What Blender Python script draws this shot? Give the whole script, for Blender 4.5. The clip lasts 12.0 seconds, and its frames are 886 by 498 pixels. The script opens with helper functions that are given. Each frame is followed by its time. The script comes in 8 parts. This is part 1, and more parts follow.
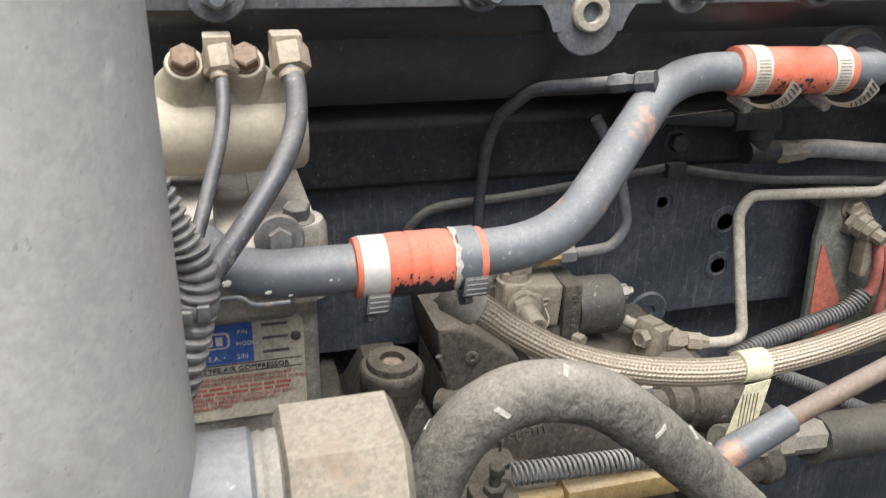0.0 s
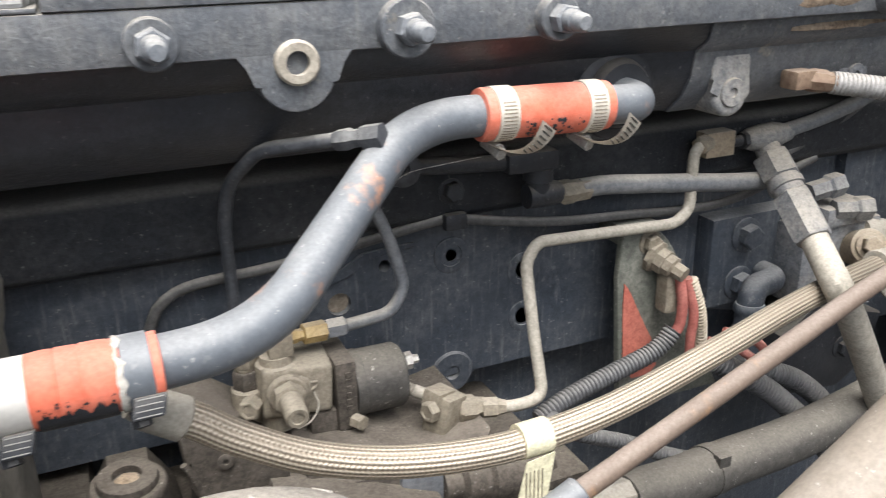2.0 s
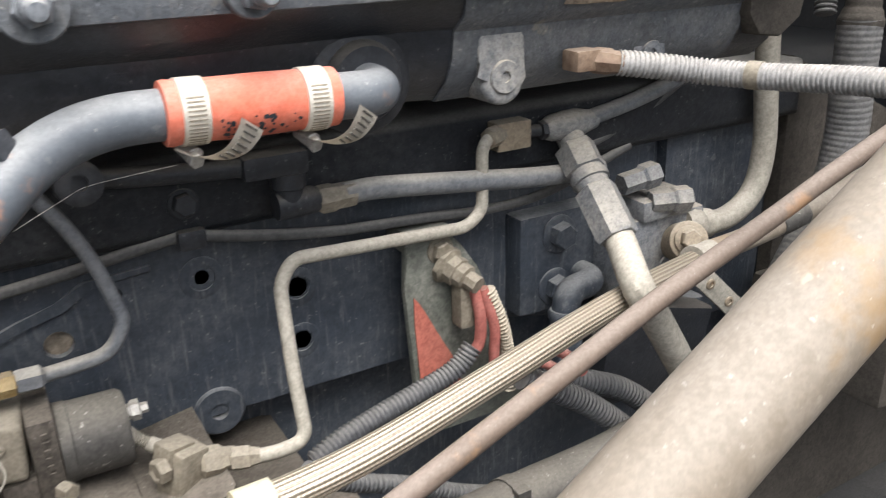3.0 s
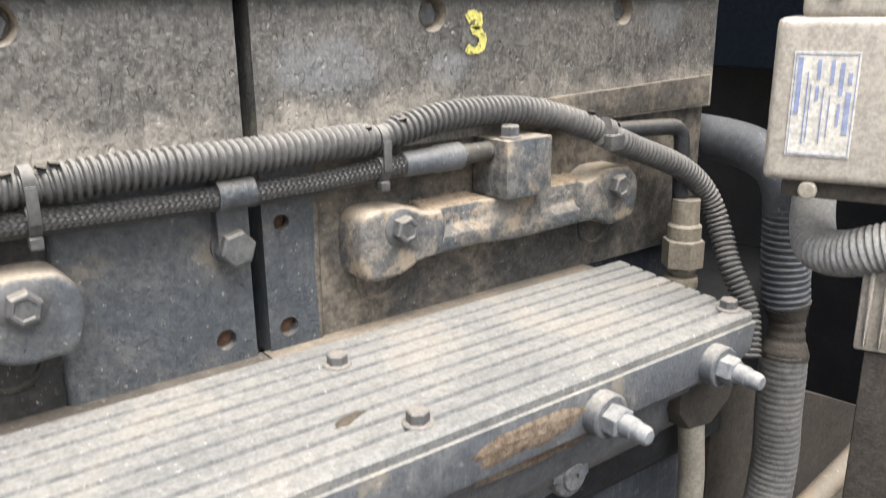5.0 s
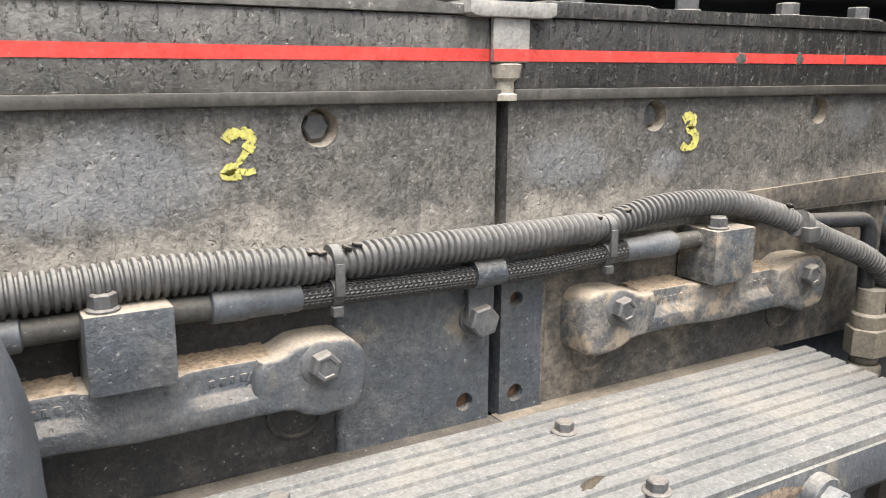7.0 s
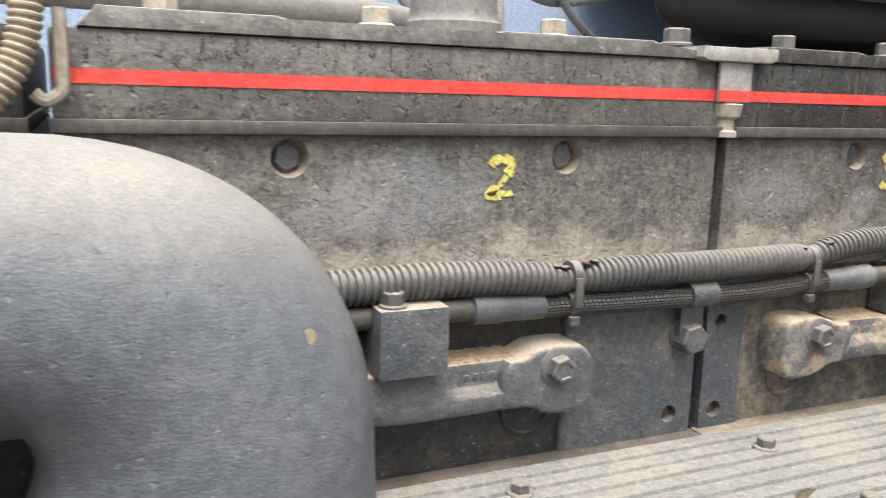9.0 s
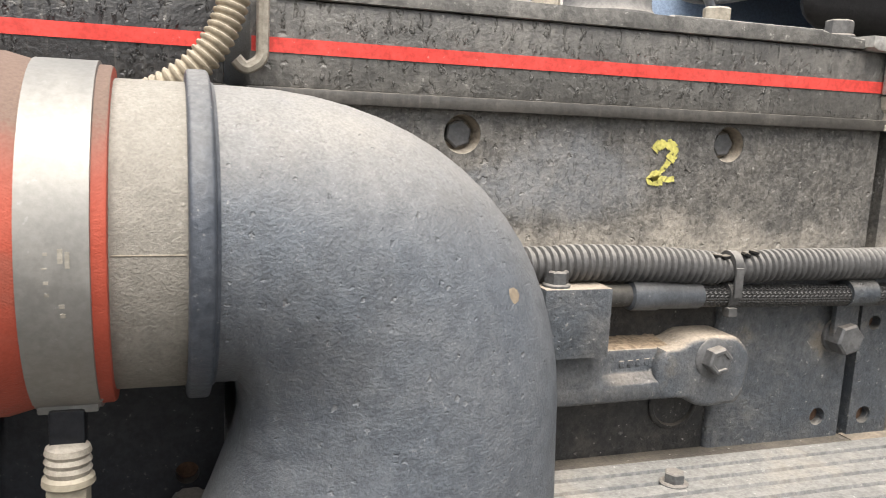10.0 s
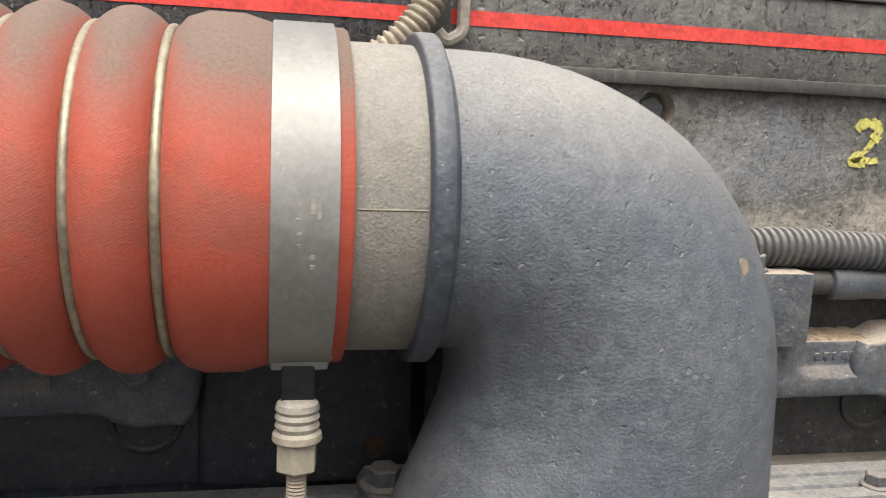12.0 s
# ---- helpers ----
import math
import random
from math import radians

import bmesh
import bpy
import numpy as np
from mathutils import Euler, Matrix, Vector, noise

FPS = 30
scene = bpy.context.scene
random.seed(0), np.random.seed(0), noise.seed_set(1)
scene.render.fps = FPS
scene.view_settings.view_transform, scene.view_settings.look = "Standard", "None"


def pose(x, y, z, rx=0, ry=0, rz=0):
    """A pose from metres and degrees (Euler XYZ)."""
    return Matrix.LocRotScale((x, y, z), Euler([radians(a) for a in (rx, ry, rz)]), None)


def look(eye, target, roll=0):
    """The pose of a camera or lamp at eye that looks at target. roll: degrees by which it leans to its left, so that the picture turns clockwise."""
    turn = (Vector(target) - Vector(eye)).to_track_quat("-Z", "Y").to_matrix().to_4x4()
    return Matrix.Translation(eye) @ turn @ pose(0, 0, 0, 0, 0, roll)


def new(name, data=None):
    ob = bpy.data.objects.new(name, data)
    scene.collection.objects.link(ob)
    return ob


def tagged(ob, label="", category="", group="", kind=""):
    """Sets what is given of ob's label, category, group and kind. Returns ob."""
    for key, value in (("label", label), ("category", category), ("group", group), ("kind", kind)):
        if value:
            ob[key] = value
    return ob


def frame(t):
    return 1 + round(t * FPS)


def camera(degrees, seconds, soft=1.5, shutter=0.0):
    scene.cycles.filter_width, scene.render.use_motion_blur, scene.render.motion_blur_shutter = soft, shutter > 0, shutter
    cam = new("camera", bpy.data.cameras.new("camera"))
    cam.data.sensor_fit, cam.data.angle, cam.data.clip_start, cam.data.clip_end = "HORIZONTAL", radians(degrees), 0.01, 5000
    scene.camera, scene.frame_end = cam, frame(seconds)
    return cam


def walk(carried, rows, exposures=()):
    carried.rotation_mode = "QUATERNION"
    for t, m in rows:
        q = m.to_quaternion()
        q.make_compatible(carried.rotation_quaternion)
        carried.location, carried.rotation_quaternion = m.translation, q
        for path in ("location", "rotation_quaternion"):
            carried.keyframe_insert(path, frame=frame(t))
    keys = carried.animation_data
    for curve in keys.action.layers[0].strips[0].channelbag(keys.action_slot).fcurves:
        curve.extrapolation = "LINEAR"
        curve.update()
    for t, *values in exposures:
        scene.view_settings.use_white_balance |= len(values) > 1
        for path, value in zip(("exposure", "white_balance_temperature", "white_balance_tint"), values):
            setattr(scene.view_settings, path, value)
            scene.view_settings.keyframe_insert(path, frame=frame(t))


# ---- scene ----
cam = camera(56.5, 12.0, soft=1.0, shutter=0.3)
PATH = [
    (0, (0.022, -0.001, 1.399), (0.537, 1.766, 0.617), 1.2),
    (0.5, (0.04, 0.005, 1.414), (0.561, 1.795, 0.688), 0.3),
    (1, (0.043, 0.01, 1.411), (0.61, 1.794, 0.707), -0.3),
    (1.5, (0.082, 0.018, 1.409), (0.733, 1.774, 0.707), -0.7),
    (2, (0.132, 0.033, 1.399), (0.883, 1.745, 0.687), -1.2),
    (2.5, (0.192, 0.046, 1.387), (1.034, 1.705, 0.653), -1.5),
    (2.7, (0.223, 0.049, 1.38), (1.098, 1.686, 0.636), -1.5),
    (4.3, (0.327, 0.165, 1.462), (1.439, 1.685, 0.789), -1.3),
    (4.5, (0.336, 0.174, 1.489), (1.466, 1.689, 0.833), -0.9),
    (5, (0.348, 0.183, 1.557), (1.504, 1.711, 0.981), -0.6),
    (5.5, (0.333, 0.194, 1.587), (1.481, 1.751, 1.079), -0.3),
    (6, (0.289, 0.204, 1.591), (1.366, 1.827, 1.135), -0.1),
    (6.5, (0.263, 0.19, 1.587), (1.291, 1.848, 1.146), 0.2),
    (6.7, (0.263, 0.189, 1.585), (1.274, 1.858, 1.146), 0.3),
    (8.3, (0.223, 0.186, 1.56), (1.115, 1.926, 1.141), 0.7),
    (8.5, (0.219, 0.184, 1.564), (1.088, 1.939, 1.154), 1.0),
    (9, (0.169, 0.179, 1.582), (0.96, 1.979, 1.212), 1.6),
    (9.5, (0.133, 0.192, 1.573), (0.852, 2.027, 1.235), 2.2),
    (10, (0.123, 0.191, 1.56), (0.763, 2.057, 1.233), 2.8),
    (10.5, (0.117, 0.194, 1.559), (0.692, 2.083, 1.245), 2.8),
    (11, (0.09, 0.194, 1.562), (0.606, 2.102, 1.254), 2.8),
    (11.5, (0.088, 0.194, 1.552), (0.551, 2.116, 1.247), 2.6),
    (12, (0.086, 0.205, 1.542), (0.486, 2.139, 1.23), 2.6),
]
walk(cam, [(t, look(eye, target, roll)) for t, eye, target, roll in PATH],
     exposures=tuple((t, stops, kelvin, 10) for t, stops, kelvin in (
         (0, 0.02, 6500), (0.5, 0.10, 6450), (1.5, 0.2, 6400), (2.0, 0.28, 6400), (2.7, 0.24, 6400), (4.3, 0.24, 6500), (5.0, 0.28, 6520), (5.5, 0.31, 6480), (6.0, 0.31, 6480),
         (6.7, 0.22, 6520), (8.3, 0.15, 6700), (9.5, 0.05, 6750), (10.5, -0.05, 6750), (12.0, -0.2, 6700))))

# ---- light ----
world = bpy.data.worlds.new("world")
scene.world = world
world.use_nodes = True
wn = world.node_tree
sky = wn.nodes.new("ShaderNodeTexSky")
sky.sky_type, sky.sun_disc = "NISHITA", False
sky.sun_elevation, sky.sun_rotation = radians(68), radians(195)
sky.dust_density, sky.ozone_density = 4.0, 1.0
haze = wn.nodes.new("ShaderNodeHueSaturation")
haze.inputs["Saturation"].default_value = 0.35
wn.links.new(sky.outputs["Color"], haze.inputs["Color"])
wn.links.new(haze.outputs["Color"], wn.nodes["Background"].inputs["Color"])
wn.nodes["Background"].inputs["Strength"].default_value = 0.30
sun_data = bpy.data.lights.new("sun", "SUN")
sun_data.energy, sun_data.angle, sun_data.color = 5.0, radians(50), (1.0, 0.975, 0.94)
sun = new("sun", sun_data)
sun.matrix_world = look((0.05, -0.55, 3.6), (0.35, 0.5, 1.3))


# ---- materials ----
def grime(name, base, dust=(0.33, 0.28, 0.21), up=0.6, amount=0.25, rough=0.55, metal=0.0, specks=0.0,
          speck_color=(0.6, 0.57, 0.52), bump=0.25, fine=480.0, streak=0.0, blotch=14.0, stain=None, stain_amount=0.0, stain_scale=38.0, stain_edge=0.57, band=None, mottle=0.35, grain=0.25, relief=0.7, gloss=0.3, drip=0.0, fleck=0.0, fleck_color=(0.34, 0.325, 0.30), pits=0.0, pit_scale=170.0, pit_color=(0.42, 0.41, 0.39), weave=0.0, wiped=()):
    """Painted or bare metal under road dust: large blotches, fine grain, dust lying on upward faces, chips."""
    m = bpy.data.materials.new(name)
    m.use_nodes = True
    t = m.node_tree
    bsdf = t.nodes["Principled BSDF"]

    def node(kind, **values):
        n = t.nodes.new(kind)
        for key, value in values.items():
            n.inputs[key].default_value = value
        return n

    def math_node(op, a, b, clamp=False):
        n = t.nodes.new("ShaderNodeMath")
        n.operation, n.use_clamp = op, clamp
        for i, v in enumerate((a, b)):
            if isinstance(v, (int, float)):
                n.inputs[i].default_value = v
            else:
                t.links.new(v, n.inputs[i])
        return n.outputs[0]

    def ramp(v, lo, hi, a=0.0, b=1.0):
        n = t.nodes.new("ShaderNodeMapRange")
        n.interpolation_type = "SMOOTHSTEP"
        for i, x in zip(range(1, 5), (lo, hi, a, b)):
            n.inputs[i].default_value = x
        t.links.new(v, n.inputs[0])
        return n.outputs[0]

    def mix(f, a, b):
        n = t.nodes.new("ShaderNodeMix")
        n.data_type = "RGBA"
        if isinstance(f, (int, float)):
            n.inputs[0].default_value = f
        else:
            t.links.new(f, n.inputs[0])
        for i, v in ((6, a), (7, b)):
            if isinstance(v, tuple):
                n.inputs[i].default_value = (*v, 1)
            else:
                t.links.new(v, n.inputs[i])
        return n.outputs[2]

    geo = t.nodes.new("ShaderNodeNewGeometry")

    def noise_at(scale, detail=4.0, stretch=None):
        n = node("ShaderNodeTexNoise", Scale=scale, Detail=detail, Roughness=0.62)
        src = geo.outputs["Position"]
        if stretch:
            vm = t.nodes.new("ShaderNodeVectorMath")
            vm.operation = "MULTIPLY"
            vm.inputs[1].default_value = stretch
            t.links.new(src, vm.inputs[0])
            src = vm.outputs[0]
        t.links.new(src, n.inputs["Vector"])
        return n.outputs["Fac"]

    big, mid, small = noise_at(blotch, 8.0), noise_at(170.0, 6.0), noise_at(fine, 4.0)
    dust = tuple(c * 0.72 + 0.28 * sum(dust) / 3 for c in dust)
    low = max(0.0, 1.0 - 1.6 * mottle)
    sep = t.nodes.new("ShaderNodeSeparateXYZ")
    t.links.new(geo.outputs["Normal"], sep.inputs[0])
    lying = math_node("MULTIPLY", ramp(sep.outputs[2], 0.2, 0.98), math_node("MULTIPLY", ramp(big, 0.25, 0.7, 1.0 - 0.6 * mottle, 1.0), ramp(small, 0.25, 0.75, 0.9, 1.04)))
    film = math_node("MULTIPLY", ramp(big, 0.36, 0.64, low, 1.0), ramp(mid, 0.34, 0.64, 1.0 - 1.1 * mottle, 1.0))
    f = math_node("ADD", math_node("MULTIPLY", lying, up), math_node("MULTIPLY", film, amount), True)
    if band:
        pos = t.nodes.new("ShaderNodeSeparateXYZ")
        t.links.new(geo.outputs["Position"], pos.inputs[0])
        wave = math_node("ADD", pos.outputs[2], math_node("MULTIPLY", math_node("SUBTRACT", noise_at(30.0, 5.0), 0.5), 0.05))
        f = math_node("ADD", f, math_node("MULTIPLY", ramp(wave, band[0], band[1], band[2], 0.0), math_node("MULTIPLY", ramp(mid, 0.25, 0.6, 0.55, 1.0), ramp(noise_at(13.0, 3.0, (1.0, 1.0, 0.3)), 0.40, 0.56, 0.3, 1.0))), True)
    if streak:
        f = math_node("ADD", f, math_node("MULTIPLY", ramp(noise_at(1.0, 4.0, (300.0, 300.0, 26.0)), 0.52, 0.75), streak), True)
    shade = mix(ramp(math_node("ADD", math_node("MULTIPLY", mid, 0.5), math_node("MULTIPLY", small, 0.5)), 0.36, 0.64), tuple(c * (1 - grain) for c in base), tuple(min(1.0, c * (1 + grain)) for c in base))
    if stain:
        shade = mix(math_node("MULTIPLY", ramp(noise_at(stain_scale, 6.0), stain_edge, stain_edge + 0.09), stain_amount), shade, stain)
    for wx, wz, ww, wh, share in wiped:
        # a pale wiped patch with a ragged edge
        place = t.nodes.new("ShaderNodeSeparateXYZ")
        t.links.new(geo.outputs["Position"], place.inputs[0])
        dx = math_node("DIVIDE", math_node("SUBTRACT", place.outputs[0], wx), ww)
        dz = math_node("DIVIDE", math_node("SUBTRACT", place.outputs[2], wz), wh)
        reach = math_node("ADD", math_node("ADD", math_node("MULTIPLY", dx, dx), math_node("MULTIPLY", dz, dz)), math_node("MULTIPLY", math_node("SUBTRACT", noise_at(60.0, 6.0), 0.5), 2.2))
        shade = mix(math_node("MULTIPLY", ramp(reach, 0.2, 1.3, 1.0, 0.0), share), shade, (0.20, 0.215, 0.235))
    dust_mix = mix(ramp(small, 0.3, 0.7), tuple(c * 0.88 for c in dust), tuple(min(1.0, c * 1.10) for c in dust))
    color = mix(f, shade, dust_mix)
    if fleck:
        crumbs = noise_at(620.0, 6.0)
        patch = ramp(noise_at(34.0, 4.0), 0.3, 0.65, 0.35, 1.0)
        color = mix(math_node("MULTIPLY", math_node("MULTIPLY", ramp(crumbs, 0.545, 0.60), patch), fleck), color, fleck_color)
        color = mix(math_node("MULTIPLY", ramp(crumbs, 0.46, 0.40), fleck * 0.8), color, tuple(c * 0.45 for c in base))
    if specks:
        sp = math_node("MULTIPLY", ramp(noise_at(fine * 0.7, 3.0), 0.64, 0.70), ramp(mid, 0.42, 0.6))
        color = mix(math_node("MULTIPLY", sp, specks), color, speck_color)
    pit = None
    if pits:
        # scattered dings and chips: a share of the cells of an uneven lattice
        shift = t.nodes.new("ShaderNodeVectorMath")
        shift.operation = "MULTIPLY_ADD"
        wob = node("ShaderNodeTexNoise", Scale=pit_scale * 1.6, Detail=3.0)
        t.links.new(geo.outputs["Position"], wob.inputs["Vector"])
        t.links.new(wob.outputs["Color"], shift.inputs[0])
        shift.inputs[1].default_value = (1.1 / pit_scale,) * 3
        t.links.new(geo.outputs["Position"], shift.inputs[2])
        vor = node("ShaderNodeTexVoronoi", Scale=pit_scale)
        t.links.new(shift.outputs[0], vor.inputs["Vector"])
        cell = t.nodes.new("ShaderNodeSeparateColor")
        t.links.new(vor.outputs["Color"], cell.inputs[0])
        spot = ramp(math_node("ADD", vor.outputs["Distance"], math_node("MULTIPLY", cell.outputs[1], 0.22)), 0.20, 0.40, 1.0, 0.0)
        pit = math_node("MULTIPLY", spot, ramp(cell.outputs[0], 0.74, 0.80))
        color = mix(math_node("MULTIPLY", math_node("MULTIPLY", pit, ramp(cell.outputs[2], 0.3, 0.6)), pits * 0.5), color, pit_color)
    t.links.new(color, bsdf.inputs["Base Color"])
    bsdf.inputs["Specular IOR Level"].default_value = gloss
    r = t.nodes.new("ShaderNodeMapRange")
    for i, x in zip(range(1, 5), (0.0, 1.0, rough, 0.95)):
        r.inputs[i].default_value = x
    t.links.new(math_node("ADD", f, math_node("MULTIPLY", mid, 0.12), True), r.inputs[0])
    t.links.new(r.outputs[0], bsdf.inputs["Roughness"])
    if metal:
        t.links.new(math_node("MULTIPLY", math_node("SUBTRACT", 1.0, f), metal), bsdf.inputs["Metallic"])
    b = node("ShaderNodeBump", Strength=bump, Distance=0.001)
    height = math_node("ADD", math_node("MULTIPLY", small, 0.9), math_node("MULTIPLY", mid, relief))
    if pit:
        height = math_node("SUBTRACT", height, math_node("MULTIPLY", pit, pits * 1.4))
    if weave:
        rows = t.nodes.new("ShaderNodeSeparateXYZ")
        t.links.new(geo.outputs["Position"], rows.inputs[0])
        cords = math_node("MULTIPLY", math_node("SINE", math_node("MULTIPLY", rows.outputs[0], 3600.0), 0.0), math_node("SINE", math_node("MULTIPLY", rows.outputs[2], 6300.0), 0.0))
        height = math_node("ADD", height, math_node("MULTIPLY", cords, weave))
    if drip:
        height = math_node("ADD", height, math_node("MULTIPLY", ramp(noise_at(1.0, 4.0, (330.0, 330.0, 120.0)), 0.56, 0.66), drip))
    t.links.new(height, b.inputs["Height"])
    t.links.new(b.outputs[0], bsdf.inputs["Normal"])
    return m


M = {}
M["engine"] = grime("engine_paint", (0.017, 0.020, 0.026), up=0.35, amount=0.06, rough=0.42, specks=0.15, bump=0.3, gloss=0.4)
M["block"] = grime("block_paint", (0.037, 0.046, 0.060), dust=(0.30, 0.30, 0.30), up=0.8, amount=0.16, rough=0.45, specks=0.3, bump=0.35, streak=0.30, mottle=0.6, blotch=22.0, grain=0.18, gloss=0.45, pits=0.4, pit_scale=120.0, pit_color=(0.30, 0.30, 0.30))
M["head"] = grime("dusty_head", (0.076, 0.073, 0.068), dust=(0.40, 0.345, 0.265), up=0.5, amount=0.22, rough=0.36, specks=0.4, streak=0.14, bump=0.85, band=(1.494, 1.514, 0.62), stain=(0.035, 0.034, 0.033), stain_amount=0.5, stain_edge=0.55, stain_scale=34.0, mottle=0.5, blotch=16.0, grain=0.45, relief=0.8, fleck=0.3, drip=0.5, pits=0.8, pit_scale=200.0, pit_color=(0.40, 0.38, 0.34), gloss=0.6, wiped=((0.315, 1.530, 0.050, 0.024, 0.5), (0.280, 1.522, 0.030, 0.016, 0.35), (0.565, 1.526, 0.036, 0.016, 0.45), (0.645, 1.520, 0.018, 0.010, 0.4), (0.835, 1.545, 0.020, 0.016, 0.4)), fine=360.0)
M["cover"] = grime("rocker_cover_paint", (0.078, 0.075, 0.069), dust=(0.36, 0.33, 0.28), up=0.6, amount=0.26, rough=0.34, gloss=0.6, specks=0.35, streak=0.22, bump=0.7, mottle=0.65, blotch=18.0, grain=0.22, relief=0.25, fleck=0.08, drip=1.6, pits=0.5, pit_scale=170.0, pit_color=(0.27, 0.255, 0.23))
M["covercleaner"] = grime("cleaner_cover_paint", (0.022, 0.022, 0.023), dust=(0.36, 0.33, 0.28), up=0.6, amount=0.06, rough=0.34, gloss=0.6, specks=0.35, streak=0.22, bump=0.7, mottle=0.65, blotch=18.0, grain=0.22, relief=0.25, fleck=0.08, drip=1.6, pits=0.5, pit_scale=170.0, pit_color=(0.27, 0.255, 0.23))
M["covermid"] = grime("darker_cover_paint", (0.024, 0.023, 0.022), dust=(0.36, 0.33, 0.28), up=0.6, amount=0.1, rough=0.34, gloss=0.6, specks=0.35, streak=0.22, bump=0.7, mottle=0.65, blotch=18.0, grain=0.22, relief=0.25, fleck=0.08, drip=1.6, pits=0.5, pit_scale=170.0, pit_color=(0.27, 0.255, 0.23))
M["lower"] = grime("head_side_paint", (0.050, 0.058, 0.068), dust=(0.34, 0.29, 0.22), up=0.6, amount=0.20, rough=0.32, specks=0.4, bump=1.0, gloss=0.6, fleck=0.16, fleck_color=(0.16, 0.155, 0.145), mottle=0.75, blotch=20.0, grain=0.30, stain=(0.20, 0.165, 0.12), stain_amount=0.55, stain_scale=20.0, pits=0.6, pit_scale=230.0, relief=0.6)
M["ribbed"] = grime("ribbed_cover", (0.132, 0.137, 0.138), dust=(0.38, 0.345, 0.29), up=0.26, amount=0.30, rough=0.5, specks=0.6, bump=0.5, mottle=0.45, blotch=20.0, grain=0.30, fleck=0.10, fleck_color=(0.36, 0.34, 0.30), stain=(0.30, 0.245, 0.175), stain_amount=0.25, stain_scale=20.0, relief=0.5, gloss=0.4)
M["manifold"] = grime("manifold_paint", (0.082, 0.090, 0.102), dust=(0.40, 0.36, 0.29), up=0.5, amount=0.16, rough=0.45, specks=0.25, bump=0.5, grain=0.22, mottle=0.5, blotch=26.0, stain=(0.36, 0.30, 0.21), stain_amount=0.35, stain_scale=34.0, stain_edge=0.60, pits=0.4, pit_scale=210.0, streak=0.10)
M["bar"] = grime("cast_bar", (0.062, 0.071, 0.082), dust=(0.42, 0.33, 0.23), up=1.0, amount=0.14, rough=0.36, specks=0.35, bump=0.8, mottle=0.6, blotch=30.0, grain=0.25, gloss=0.55, stain=(0.36, 0.29, 0.20), stain_amount=0.12, stain_edge=0.60, pits=0.5, pit_scale=300.0, fleck=0.08)
M["pipe"] = grime("blue_grey_pipe", (0.098, 0.110, 0.125), dust=(0.40, 0.385, 0.36), up=0.34, amount=0.10, rough=0.34, specks=0.3, bump=0.12, stain=(0.40, 0.20, 0.115), stain_amount=0.85, stain_scale=22.0, stain_edge=0.58, mottle=0.75, blotch=24.0, grain=0.08, gloss=0.45, pits=0.3, pit_scale=180.0)
M["elbow"] = grime("sand_cast_elbow", (0.094, 0.107, 0.124), dust=(0.34, 0.31, 0.265), up=0.80, amount=0.16, rough=0.46, specks=0.35, speck_color=(0.40, 0.40, 0.40), bump=0.65, fleck=0.12, fleck_color=(0.24, 0.24, 0.24), fine=820.0, mottle=0.5, blotch=20.0, stain=(0.050, 0.057, 0.068), stain_amount=0.55, stain_scale=11.0, grain=0.22, relief=0.16, pits=0.6, pit_scale=300.0, pit_color=(0.30, 0.30, 0.30), gloss=0.45, stain_edge=0.5)
M["neck"] = grime("bare_cast_neck", (0.222, 0.205, 0.176), dust=(0.42, 0.385, 0.325), up=0.3, amount=0.12, rough=0.75, specks=0.25, bump=0.7, fleck=0.1, fleck_color=(0.38, 0.35, 0.30), fine=900.0, mottle=0.3, grain=0.14, relief=0.08, streak=0.1)
M["silicone"] = grime("red_silicone", (0.41, 0.068, 0.038), dust=(0.195, 0.122, 0.088), up=1.4, amount=0.24, rough=0.5, bump=0.3, fine=900.0, mottle=0.4, blotch=14.0, grain=0.10, relief=0.3, stain=(0.21, 0.085, 0.060), stain_amount=0.4, stain_scale=16.0, stain_edge=0.50, weave=0.06, gloss=0.25)
M["sleeve"] = grime("red_sleeve", (0.60, 0.125, 0.065), dust=(0.46, 0.27, 0.21), up=0.3, amount=0.42, rough=0.6, bump=0.2, fine=500.0, mottle=0.45, grain=0.12)
M["steel"] = grime("stainless_band", (0.255, 0.248, 0.232), dust=(0.34, 0.315, 0.275), up=0.05, amount=0.25, rough=0.45, metal=0.6, bump=0.06, mottle=0.5, blotch=40.0, grain=0.08, specks=0.25, speck_color=(0.5, 0.49, 0.47))
M["zinc"] = grime("dull_zinc", (0.42, 0.41, 0.39), up=0.45, amount=0.3, rough=0.45, metal=0.6, bump=0.2)
M["bolt"] = grime("dusty_bolt", (0.095, 0.10, 0.107), dust=(0.42, 0.35, 0.27), up=0.45, amount=0.18, rough=0.45, metal=0.4, bump=0.2)
M["tanbolt"] = grime("tan_bolt", (0.30, 0.27, 0.22), dust=(0.50, 0.44, 0.35), up=0.7, amount=0.4, rough=0.6, metal=0.2, bump=0.3)
M["rustbolt"] = grime("rusty_bolt_head", (0.185, 0.125, 0.085), dust=(0.34, 0.26, 0.19), up=0.4, amount=0.25, rough=0.6, metal=0.25, bump=0.35, mottle=0.6, stain=(0.10, 0.05, 0.03), stain_amount=0.5, stain_scale=120.0, stain_edge=0.5)
M["loomdust"] = grime("dusty_loom", (0.080, 0.082, 0.088), dust=(0.40, 0.37, 0.33), up=0.8, amount=0.45, rough=0.42, bump=0.15, mottle=0.5, gloss=0.5, specks=0.2)
